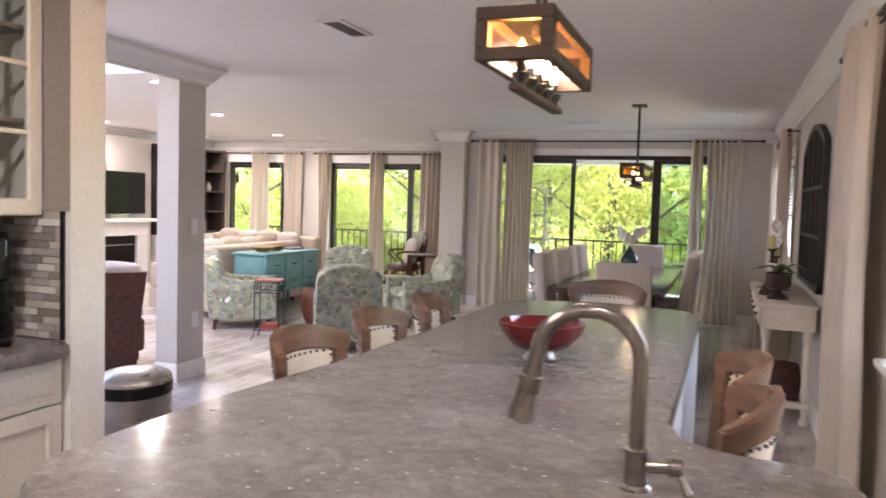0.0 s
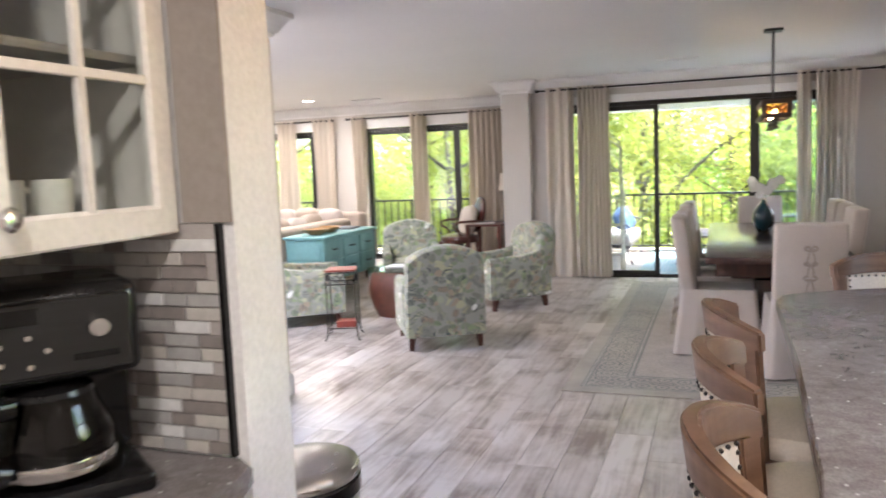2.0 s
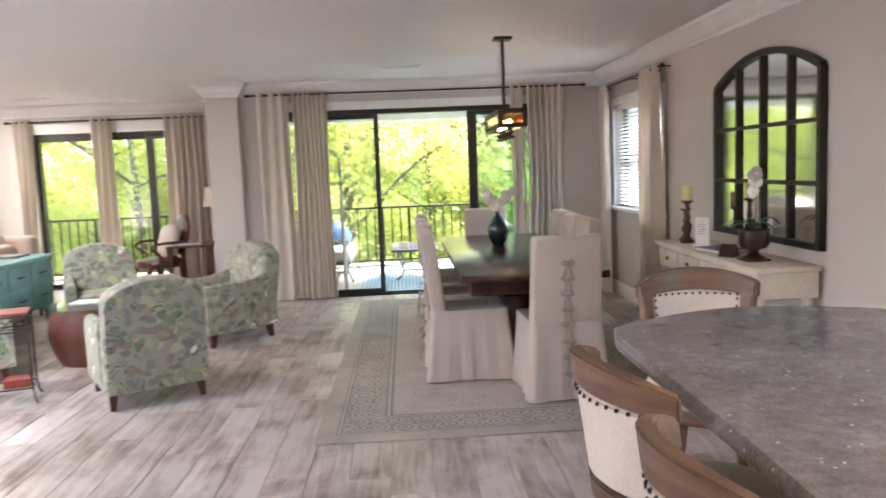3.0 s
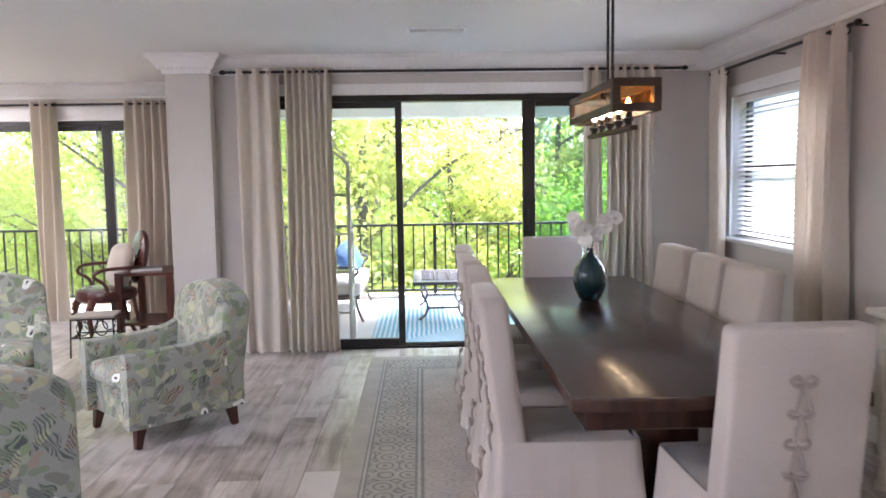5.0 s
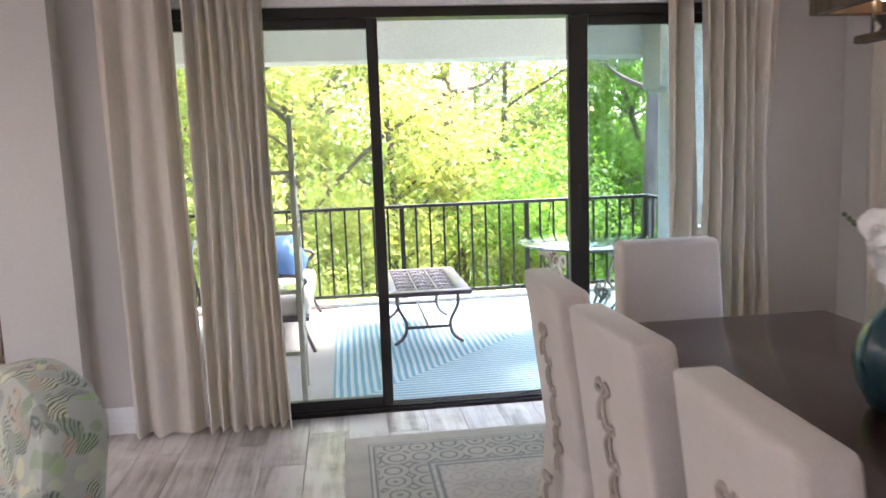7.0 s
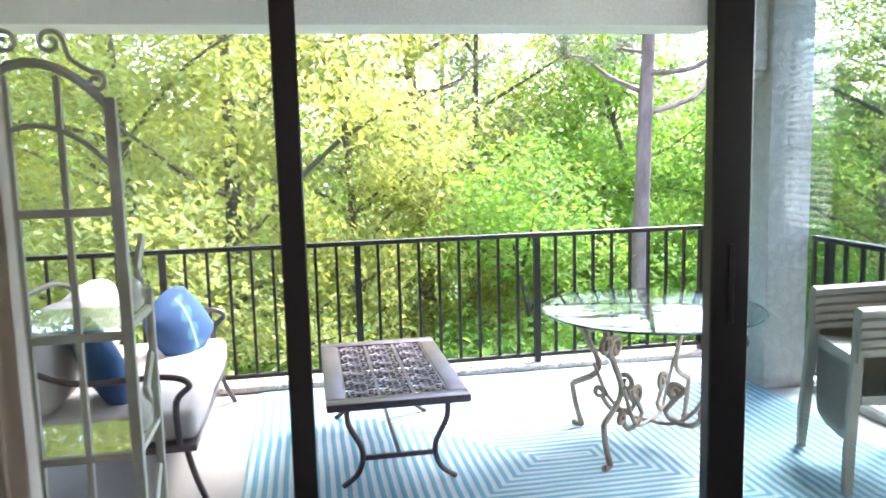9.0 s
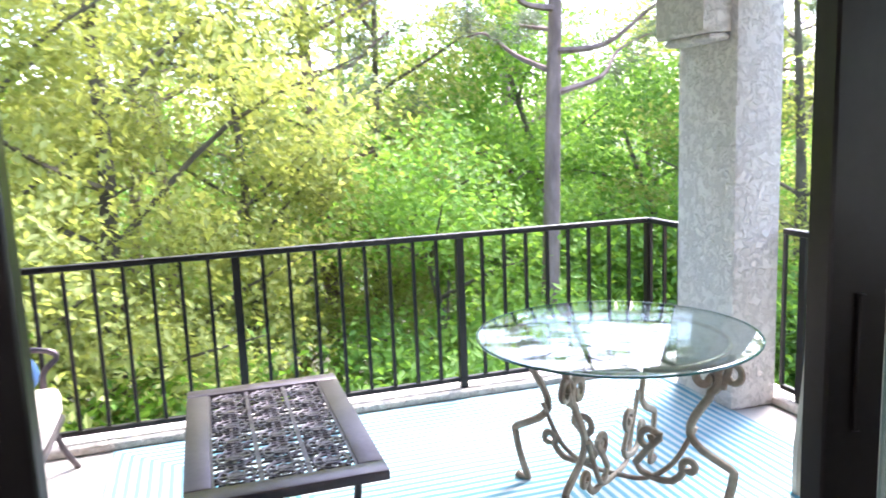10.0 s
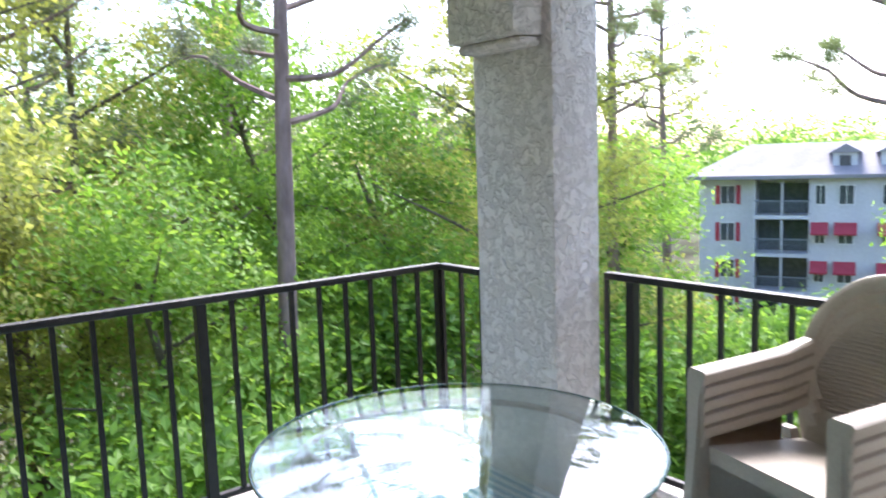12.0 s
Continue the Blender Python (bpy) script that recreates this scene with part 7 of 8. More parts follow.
def resin_chair(m, label):
    top = empty("plastic_chair", m, label, "plastic chair", "stacked chairs")
    s = bmesh.new()
    skin(s, [[(-0.225, 0.23, z0), (0.225, 0.23, z0), (0.205, -0.21, z0 - 0.03), (-0.205, -0.21, z0 - 0.03)] for z0 in (0.40, 0.425)])
    skin(s, [[(x, 0.231, z), (-x, 0.231, z), (-x * 0.98, 0.215, z), (x * 0.98, 0.215, z)] for x, z in ((0.225, 0.418), (0.222, 0.28), (0.20, 0.22), (0.10, 0.19))])
    part("seat", s, RESIN, top)
    # oval back frame and pierced panel
    n = 26
    oval = []
    for k in range(n + 1):
        a = radians(-35 + 250 * k / n)
        x, z = 0.235 * math.cos(a), 0.655 + 0.245 * math.sin(a)
        oval.append((x, -0.22 - 0.20 * (z - 0.42) - 0.05 * (1 - (x / 0.24) ** 2), z))
    b = bmesh.new()
    tube(b, oval, 0.021, 8, 1.5)
    part("back_frame", b, RESIN, top)
    b = bmesh.new()
    def inside(x, z):
        return (x / 0.215) ** 2 + ((z - 0.655) / 0.228) ** 2 < 1 and z > 0.47
    def py(x, z):
        return -0.225 - 0.20 * (z - 0.42) - 0.05 * (1 - (x / 0.24) ** 2)
    step = 0.0135
    for i in range(-16, 17):
        x = i * step
        zs = [z for z in [0.47 + 0.012 * k for k in range(36)] if inside(x, z)]
        if len(zs) > 1:
            tube(b, [(x, py(x, zs[0]), zs[0]), (x, py(x, (zs[0] + zs[-1]) / 2), (zs[0] + zs[-1]) / 2), (x, py(x, zs[-1]), zs[-1])], 0.0037, 4)
    for k in range(32):
        z = 0.475 + step * k
        xs = [x for x in [-0.22 + 0.011 * q for q in range(41)] if inside(x, z)]
        if len(xs) > 1:
            tube(b, [(x, py(x, z), z) for x in (xs[0], xs[0] * 0.5, 0, xs[-1] * 0.5, xs[-1])], 0.0037, 4)
    part("back_panel", b, RESIN, top, "pierced back panel")
    b = bmesh.new()
    skin(b, [[(-0.2, -0.21, 0.37), (0.2, -0.21, 0.37), (0.2, -0.235, 0.37), (-0.2, -0.235, 0.37)], [(-0.21, -0.265, 0.49), (0.21, -0.265, 0.49), (0.21, -0.29, 0.49), (-0.21, -0.29, 0.49)]])
    part("lower_back", b, RESIN, top)
    for sx in (-1, 1):
        b = bmesh.new()
        rings = []
        for y, z, wd, hh in ((0.26, 0.62, 0.035, 0.03), (0.25, 0.645, 0.04, 0.028), (0.05, 0.655, 0.038, 0.026), (-0.16, 0.665, 0.034, 0.026), (-0.255, 0.70, 0.026, 0.03)):
            x = sx * (0.262 if y > -0.2 else 0.225)
            rings.append([(x - wd, y, z - hh), (x + wd, y, z - hh), (x + wd, y, z), (x + wd * 0.7, y, z + 0.008), (x - wd * 0.7, y, z + 0.008), (x - wd, y, z)])
        skin(b, rings)
        bmesh.ops.recalc_face_normals(b, faces=b.faces)
        part("armrest", b, RESIN, top)
        b = bmesh.new()
        skin(b, [[(sx * 0.235, -0.14, z), (sx * 0.255, -0.14, z), (sx * 0.275, 0.22, z), (sx * 0.255, 0.22, z)] for z in (0.40, 0.62)])
        bmesh.ops.recalc_face_normals(b, faces=b.faces)
        part("side_panel", b, RESIN, top)
        for y0, y1 in ((0.24, 0.285), (-0.2, -0.3)):
            b = bmesh.new()
            skin(b, [[(sx * (0.245 + o) - 0.024, y - 0.02, z), (sx * (0.245 + o) + 0.024, y - 0.02, z), (sx * (0.245 + o) + 0.02, y + 0.02, z), (sx * (0.245 + o) - 0.02, y + 0.02, z)] for z, y, o in ((0.62 if y0 > 0 else 0.42, y0, 0.01), (0.3, (y0 + y1) / 2, 0.02), (0.0, y1, 0.04))])
            bmesh.ops.recalc_face_normals(b, faces=b.faces)
            part("leg", b, RESIN, top)
    return top


ST = [(0.745, 11.81, BF + 0.001 + 0.04 * k) for k in range(5)]
first = resin_chair(pose(*ST[4], 0, 0, 74), "taupe plastic armchair on top of a stack of five")
first.scale = (0.93, 0.77, 0.96)
for k in range(4):
    c = copy_thing(first, pose(*ST[k], 0, 0, 74))
    c.scale = first.scale
    c["label"] = "taupe plastic armchair nested in a stack of five"

# loveseat with cushions
OUTC = mat("pale_outdoor_cushion", (0.66, 0.58, 0.53), (0.62, 0.54, 0.49), 0.9, fine=180, bump=0.12)
lv = empty("outdoor_loveseat", pose(-2.56, 12.86, 0, 0, 0, -90), "dark metal loveseat with pale seat cushions", "loveseat")
part("seat_cushion", soft_box(-0.66, -0.30, 0.20, -0.002, 0.37, 0.335, 0.035, 0.012), OUTC, lv)
part("seat_cushion", soft_box(0.002, -0.30, 0.20, 0.66, 0.37, 0.335, 0.035, 0.012), OUTC, lv)
part("back_cushion", soft_box(-0.64, -0.36, 0.34, -0.02, -0.20, 0.72, 0.06, 0.03), OUTC, lv)
part("back_cushion", soft_box(0.02, -0.36, 0.34, 0.64, -0.20, 0.72, 0.06, 0.03), OUTC, lv)
b = bmesh.new()
box(b, -0.68, -0.33, 0.16, 0.68, 0.37, 0.195, 0.006)
part("seat_frame", b, CAST, lv)
for s in (-1, 1):
    part("armrest", tube(bmesh.new(), spline([(s * 0.68, -0.37, 0.62), (s * 0.70, -0.1, 0.50), (s * 0.70, 0.25, 0.50), (s * 0.70, 0.36, 0.46), (s * 0.68, 0.30, 0.38), (s * 0.67, 0.30, 0.19)], 5), 0.014, 8), CAST, lv)
    part("leg", tube(bmesh.new(), spline([(s * 0.64, 0.32, 0.17), (s * 0.65, 0.35, 0.05), (s * 0.68, 0.40, BF)], 4), 0.014, 8), CAST, lv)
    part("leg", tube(bmesh.new(), spline([(s * 0.64, -0.30, 0.17), (s * 0.66, -0.36, BF)], 4), 0.014, 8), CAST, lv)
part("back_frame", tube(bmesh.new(), spline([(-0.68, -0.34, 0.18), (-0.68, -0.42, 0.60), (-0.4, -0.44, 0.74), (0, -0.44, 0.77), (0.4, -0.44, 0.74), (0.68, -0.42, 0.60), (0.68, -0.34, 0.18)], 5), 0.014, 8), CAST, lv)


def pillow_mat():
    m, n, l, b = nodes_of("blue_print_pillow")
    # a sprig of leaves along a bent stem on plain blue
    tc, sep = n.new("ShaderNodeTexCoord"), n.new("ShaderNodeSeparateXYZ")
    l.new(tc.outputs["Object"], sep.inputs[0])

    def mn(op, a, b_=None):
        x = n.new("ShaderNodeMath")
        x.operation = op
        for s, v in zip(x.inputs, (a, b_)):
            if isinstance(v, (int, float)):
                s.default_value = v
            elif v is not None:
                l.new(v, s)
        return x.outputs[0]
    stem = mn("ABSOLUTE", mn("ADD", sep.outputs[0], mn("MULTIPLY", mn("SINE", mn("MULTIPLY", sep.outputs[2], 9)), 0.05)))
    width = mn("MULTIPLY", mn("ABSOLUTE", mn("SINE", mn("MULTIPLY", sep.outputs[2], 34))), 0.055)
    lim = mn("LESS_THAN", mn("ABSOLUTE", sep.outputs[2]), 0.14)
    leaf = mn("MULTIPLY", mn("LESS_THAN", stem, width), lim)
    rib = mn("MULTIPLY", mn("LESS_THAN", stem, 0.006), lim)
    blue = ramp(n, [(0.3, (0.014, 0.055, 0.15)), (0.7, (0.028, 0.08, 0.20))])
    l.new(noise_tex(n, l, coords(n, l), 6, 4), blue.inputs["Fac"])
    c = mix(n, l, leaf, blue.outputs[0], (0.06, 0.18, 0.22))
    l.new(mix(n, l, rib, c, (0.42, 0.48, 0.36)), b.inputs["Base Color"])
    b.inputs["Roughness"].default_value = 0.85
    return m


PILLOW = pillow_mat()
for x, y, z, a, t in ((-2.40, 13.25, 0.46, -125, 20), (-2.60, 12.40, 0.50, -60, 22)):
    p = part("blue_pillow", soft_box(-0.165, -0.05, -0.16, 0.165, 0.05, 0.16, 0.04, 0.035), PILLOW)
    p.matrix_basis = pose(x, y, z + 0.02, 0, 0, a) @ pose(0, 0, 0, t, 28, 8)
    tagged(p, "blue printed throw pillow on the outdoor loveseat", "pillow", "outdoor pillows")

# cream metal baker's rack
CRM = mat("weathered_cream_metal", (0.64, 0.61, 0.52), (0.52, 0.48, 0.39), 0.5, metal=0.1, scale=8, fine=60, bump=0.15)
rk = empty("bakers_rack", pose(-2.37, 11.10, 0), "weathered cream metal rack with scrolls and glass shelves", "shelf rack")
rw, rdp = 0.19, 0.30


def arch(u):
    return 1.53 + 0.12 * (1 - u * u)


for s in (-1, 1):
    part("post", nbox(s * rw - 0.016, -0.012, BF, s * rw + 0.016, 0.012, 1.56, 0.003), CRM, rk)
    part("rear_post", nbox(s * rw - 0.012, rdp - 0.012, BF, s * rw + 0.012, rdp + 0.012, 1.0, 0.003), CRM, rk)
for s in (-0.33, 0.33):
    part("upright", nbox(s * rw - 0.008, -0.008, 0.0, s * rw + 0.008, 0.008, arch(s) - 0.02), CRM, rk)
part("arch", tube(bmesh.new(), [(rw * u / 8, 0, arch(u / 8)) for u in range(-8, 9)], 0.014, 6), CRM, rk)
part("arch", tube(bmesh.new(), [(rw * u / 8, 0, arch(u / 8) - 0.16) for u in range(-8, 9)], 0.008, 6), CRM, rk)
for z in (1.26, 0.92, 0.58, 0.22):
    part("cross_bar", nbox(-rw, -0.010, z - 0.012, rw, 0.010, z + 0.012, 0.003), CRM, rk)
for s in (-1, 1):
    b = bmesh.new()
    tube(b, spline([(s * x, 0, z) for x, z in scroll((0.16, 1.60), 0.006, 0.028, 0, 1.3) + [(0.10, 1.66)] + scroll((0.055, 1.70), 0.035, 0.008, 0, 1.3)], 2), 0.007, 6)
    part("crest_scroll", b, CRM, rk)
for z in (0.92, 0.55):
    part("shelf", nbox(-0.30, 0.02, z + 0.014, 0.19, 0.34, z + 0.022), TG, rk, "glass shelf", False)
for s in (-1, 1):
    for z in (0.30, 0.66, 1.02):
        b = bmesh.new()
        tube(b, spline([(s * rw, 0.14 + y, z + h) for y, h in scroll((0.0, 0.0), 0.01, 0.06, 0, 1.2) + [(0.12, 0.14)]] + [], 2), 0.012, 6, 1.8)
        part("side_scroll", b, CRM, rk)
    for z in (0.22, 0.58, 0.94):
        part("side_bar", nbox(s * rw - 0.008, 0.012, z - 0.01, s * rw + 0.008, rdp - 0.012, z + 0.01), CRM, rk)

# wall sconce on the far balcony wall
sc = empty("wall_sconce", pose(-8.3, 12.42 + 0.02, 1.62), "small dark lantern sconce on the outer wall", "wall light")
part("bracket", tube(bmesh.new(), spline([(0, -0.02, -0.1), (0, 0.06, -0.06), (0, 0.1, 0.04)], 4), 0.01, 6), IRON, sc)
part("lantern", lathe(bmesh.new(), [(0.001, 0.03), (0.04, 0.04), (0.055, 0.16), (0.06, 0.165), (0.02, 0.21), (0.001, 0.23)], 8, (0, 0.1, 0)), IRON, sc)

# ---- woods and the building beyond ----
GZ = -9.0
gb = bmesh.new()
G = 40
gv = [[gb.verts.new((-420 + 840 * i / G, -420 + 840 * j / G, GZ + 0.5 * math.sin(i * 1.3) * math.cos(j * 0.9))) for i in range(G + 1)] for j in range(G + 1)]
for j in range(G):
    for i in range(G):
        gb.faces.new((gv[j][i], gv[j][i + 1], gv[j + 1][i + 1], gv[j + 1][i]))
struct("ground", gb, mat("forest_floor", (0.085, 0.11, 0.03), (0.07, 0.055, 0.03), 0.95, scale=0.25, fine=5, bump=0.4), "leafy ground far below the balcony", "ground")


def leaf_mat(name, stops):
    m, n, l, b = nodes_of(name)
    ge, oi = n.new("ShaderNodeNewGeometry"), n.new("ShaderNodeObjectInfo")
    add = n.new("ShaderNodeMath")
    add.operation = "MULTIPLY_ADD"
    add.inputs[1].default_value = 0.6
    l.new(ge.outputs["Random Per Island"], add.inputs[0])
    sc = n.new("ShaderNodeMath")
    sc.operation = "MULTIPLY"
    sc.inputs[1].default_value = 0.4
    l.new(oi.outputs["Random"], sc.inputs[0])
    l.new(sc.outputs[0], add.inputs[2])
    r = ramp(n, stops)
    l.new(add.outputs[0], r.inputs["Fac"])
    l.new(r.outputs[0], b.inputs["Base Color"])
    b.inputs["Roughness"].default_value = 0.55
    b.inputs["Specular IOR Level"].default_value = 0.3
    tr, ms = n.new("ShaderNodeBsdfTranslucent"), n.new("ShaderNodeMixShader")
    br = mix(n, l, 1.0, r.outputs[0], (1.35, 1.3, 0.9), "MULTIPLY")
    l.new(br, tr.inputs[0])
    ms.inputs[0].default_value = 0.5
    l.new(b.outputs[0], ms.inputs[1])
    l.new(tr.outputs[0], ms.inputs[2])
    l.new(ms.outputs[0], n["Material Output"].inputs["Surface"])
    return m


LEAF_G = leaf_mat("bright_green_leaf", [(0.0, (0.075, 0.165, 0.025)), (0.5, (0.185, 0.34, 0.05)), (1.0, (0.32, 0.46, 0.09))])
LEAF_Y = leaf_mat("yellow_green_leaf", [(0.0, (0.20, 0.24, 0.07)), (0.5, (0.34, 0.375, 0.105)), (1.0, (0.46, 0.47, 0.17))])
LEAF_P = leaf_mat("grey_green_needles", [(0.0, (0.09, 0.12, 0.06)), (0.5, (0.14, 0.18, 0.10)), (1.0, (0.21, 0.25, 0.14))])
BARK = mat("pine_bark", (0.30, 0.21, 0.19), (0.17, 0.115, 0.10), 0.95, scale=2.5, fine=14, bump=0.8, stretch=(1.5, 1.5, 0.5))
BARK2 = mat("grey_bark", (0.16, 0.13, 0.10), (0.10, 0.08, 0.06), 0.95, scale=2.5, fine=16, bump=0.6)


def leaves(points, size, rnd, per, spread, flat=0.6):
    """Many small folded leaves scattered about points, as vertices and faces."""
    vs, fs = [], []
    for p in points:
        for _ in range(per):
            c = Vector((rnd.gauss(0, spread), rnd.gauss(0, spread), rnd.gauss(0, spread * flat))) + p
            face = Vector((rnd.uniform(-0.9, 0.9), rnd.uniform(-1.1, 0.7), 0.8))
            a = face.cross(Vector((rnd.uniform(-1, 1), rnd.uniform(-1, 1), rnd.uniform(-1, 1)))).normalized()
            b = face.cross(a).normalized()
            s = size * rnd.uniform(0.6, 1.3)
            up = a.cross(b) * s * 0.16
            i = len(vs)
            vs += [c - a * s, c + b * s * 0.5 + up, c + a * s, c - b * s * 0.5 + up]
            fs += [(i, i + 1, i + 2), (i, i + 2, i + 3)]
    return vs, fs


def leaf_part(name, pts, size, rnd, per, spread, material, parent, flat=0.6):
    vs, fs = leaves(pts, size, rnd, per, spread, flat)
    me = bpy.data.meshes.new(name)
    me.from_pydata(vs, [], fs)
    me.materials.append(material)
    ob = new(name, me)
    ob.parent = parent
    return ob


def broadleaf(seed, h, r, material, label, per=46, clusters=150, leaf=0.085):
    rnd = random.Random(seed)
    top = empty("tree", pose(0, 0, GZ), label, "tree", "trees below the balcony")
    tr = bmesh.new()
    trunk = spline([(0, 0, -0.3), (rnd.uniform(-0.3, 0.3), 0, h * 0.25), (rnd.uniform(-0.5, 0.5), rnd.uniform(-0.5, 0.5), h * 0.5), (rnd.uniform(-0.8, 0.8), rnd.uniform(-0.8, 0.8), h * 0.85)], 5)
    tube(tr, trunk, [0.26 - 0.22 * i / (len(trunk) - 1) for i in range(len(trunk))], 9)
    pts = []
    for k in range(16):
        u = 0.3 + 0.65 * k / 16
        base = trunk[int(u * (len(trunk) - 1))]
        a = k * 2.4 + rnd.uniform(-0.5, 0.5)
        ln = r * (1.1 - 0.55 * abs(u - 0.5)) * rnd.uniform(0.6, 1.05)
        tip = base + Vector((math.cos(a) * ln, math.sin(a) * ln, rnd.uniform(0.1, 0.6) * ln))
        mid = base + (tip - base) * 0.5 + Vector((0, 0, rnd.uniform(-0.2, 0.4)))
        limb = spline([base, mid, tip], 4)
        tube(tr, limb, [0.055 - 0.045 * i / (len(limb) - 1) for i in range(len(limb))], 5)
        n = clusters // 16
        for q in range(n):
            w = 0.35 + 0.65 * rnd.random()
            p = limb[int(w * (len(limb) - 1))] + Vector((rnd.gauss(0, 0.5), rnd.gauss(0, 0.5), rnd.gauss(0.15, 0.4)))
            pts.append(p)
    for _ in range(clusters // 5):
        a = rnd.uniform(0, 6.28)
        q = r * 0.55 * math.sqrt(rnd.random())
        pts.append(Vector((math.cos(a) * q, math.sin(a) * q, h * rnd.uniform(0.75, 1.0))))
    part("trunk", tr, BARK2, top)
    leaf_part("crown", pts, leaf, rnd, int(per * 2.0), 0.38, material, top)
    return top


def pine(seed, h, lean, label, bare=0.55):
    rnd = random.Random(seed)
    top = empty("pine_tree", pose(0, 0, GZ), label, "pine tree", "pines below the balcony")
    tr = bmesh.new()
    trunk = spline([(0, 0, -0.3), (lean * 0.2, 0, h * 0.3), (lean * 0.6, 0.1, h * 0.65), (lean, 0, h)], 6)
    tube(tr, trunk, [0.30 - 0.24 * i / (len(trunk) - 1) for i in range(len(trunk))], 10)
    pts = []
    for k in range(24):
        u = bare + (0.98 - bare) * k / 24
        f = u * (len(trunk) - 1)
        base = trunk[int(f)].lerp(trunk[min(int(f) + 1, len(trunk) - 1)], f - int(f))
        a = k * 2.6 + rnd.uniform(-0.6, 0.6)
        ln = rnd.uniform(1.6, 3.4) * (1.25 - 0.6 * u)
        p1 = base + Vector((math.cos(a) * ln * 0.5, math.sin(a) * ln * 0.5, rnd.uniform(-0.1, 0.45)))
        p2 = p1 + Vector((math.cos(a + 0.5) * ln * 0.35, math.sin(a + 0.5) * ln * 0.35, rnd.uniform(0.0, 0.6)))
        p3 = p2 + Vector((math.cos(a - 0.2) * ln * 0.3, math.sin(a - 0.2) * ln * 0.3, rnd.uniform(-0.1, 0.5)))
        limb = spline([base, p1, p2, p3], 4)
        tube(tr, limb, [0.075 - 0.058 * i / (len(limb) - 1) for i in range(len(limb))], 5)
        for i in (7, 9, 11, 12):
            tw = limb[i] + Vector((rnd.gauss(0, 0.35), rnd.gauss(0, 0.35), rnd.gauss(0.1, 0.22)))
            tube(tr, [limb[i], tw], [0.018, 0.008], 4)
            pts += [tw, limb[i] + (tw - limb[i]) * 0.6]
    part("trunk", tr, BARK, top)
    vs, fs = [], []
    for p in pts:
        for _ in range(75):
            d = Vector((rnd.gauss(0, 1), rnd.gauss(0, 1), rnd.gauss(0.3, 0.8))).normalized()
            q = d.orthogonal().normalized() * 0.017
            c = p + Vector((rnd.gauss(0, 0.16), rnd.gauss(0, 0.16), rnd.gauss(0, 0.12)))
            i = len(vs)
            vs += [c + q, c - q, c + d * rnd.uniform(0.16, 0.28)]
            fs.append((i, i + 1, i + 2))
    me = bpy.data.meshes.new("needles")
    me.from_pydata(vs, [], fs)
    me.materials.append(LEAF_P)
    nd = new("needles", me)
    nd.parent = top
    return top


rnd = random.Random(21)
ga = broadleaf(1, 10.5, 3.6, LEAF_G, "bright green leafy tree in spring leaf")
gb_ = broadleaf(2, 12.0, 3.2, LEAF_G, "tall bright green leafy tree")
ya = broadleaf(3, 14.5, 4.2, LEAF_Y, "broad yellow-green oak in new leaf", 84, 170, 0.07)
sa = broadleaf(4, 6.8, 2.6, LEAF_G, "low bright green understorey tree", 52, 130, 0.10)
ga.matrix_basis, gb_.matrix_basis = pose(3.0, 25, GZ), pose(9.5, 27, GZ, 0, 0, 40)
ya.matrix_basis, sa.matrix_basis = pose(-4.5, 22, GZ, 0, 0, 70), pose(1.5, 20.5, GZ)
spots = [(ya, -9, 25), (ya, -1.0, 27), (ya, -14, 22), (ya, -20, 27), (ya, -7, 33), (ya, -27, 24), (ya, 13, 26), (ya, -6.5, 28), (ya, -2.8, 24), (ya, -11.5, 29), (gb_, 7.5, 29.5), (ya, -16.5, 30), (ya, 3.2, 30),
         (ga, 6.5, 31), (ga, 13, 33), (ga, 0.5, 34), (ga, -12, 35), (ga, 18, 27), (ga, 21, 36), (ga, 25, 33), (ga, 11, -1), (ga, 10, 40), (ga, -3, 42), (ga, 33, 20), (ga, 20.5, 29),
         (gb_, 4.5, 38), (gb_, 16, 42), (gb_, -18, 38), (gb_, 26, 42), (gb_, -10, 44), (gb_, 12, 3), (gb_, 14, 8.5), (gb_, 25.5, 17.5), (gb_, -34, 36), (gb_, 33, 43),
         (sa, 5, 20), (sa, 8.5, 20.5), (sa, -2, 20), (sa, -6, 19.5), (sa, 11.5, 18.5), (sa, 13.5, 15.5), (sa, -10.5, 20), (sa, 4.0, 23.5), (sa, 8, 24), (sa, 16, 19), (sa, 17, 14), (sa, 12, 12.5), (sa, -15, 19), (sa, 20, 17), (sa, 15, 24), (sa, 22, 13)]
for ob, x, y in spots:
    c = copy_thing(ob, pose(x + rnd.uniform(-0.5, 0.5), y + rnd.uniform(-0.5, 0.5), GZ + rnd.uniform(-0.6, 0.3), 0, 0, rnd.uniform(0, 360)))
    s = rnd.uniform(0.92, 1.15)
    c.scale = (s, s, s * (rnd.uniform(1.0, 1.1) if ob is sa or x > 17 else rnd.uniform(1.12, 1.32)))
p1 = pine(5, 22, 0.9, "tall pine with a pinkish bare trunk")
p1.matrix_basis = pose(4.75, 23.5, GZ)
p1.scale = (0.85, 0.85, 0.95)
p2 = pine(6, 19, -1.2, "tall slender pine with open crown", 0.5)
p2.matrix_basis = pose(1.6, 29, GZ, 0, 0, 50)
p3 = pine(7, 13.6, 0.2, "small round-topped pine in the distance", 0.72)
p3.matrix_basis = pose(24.8, 47, GZ)
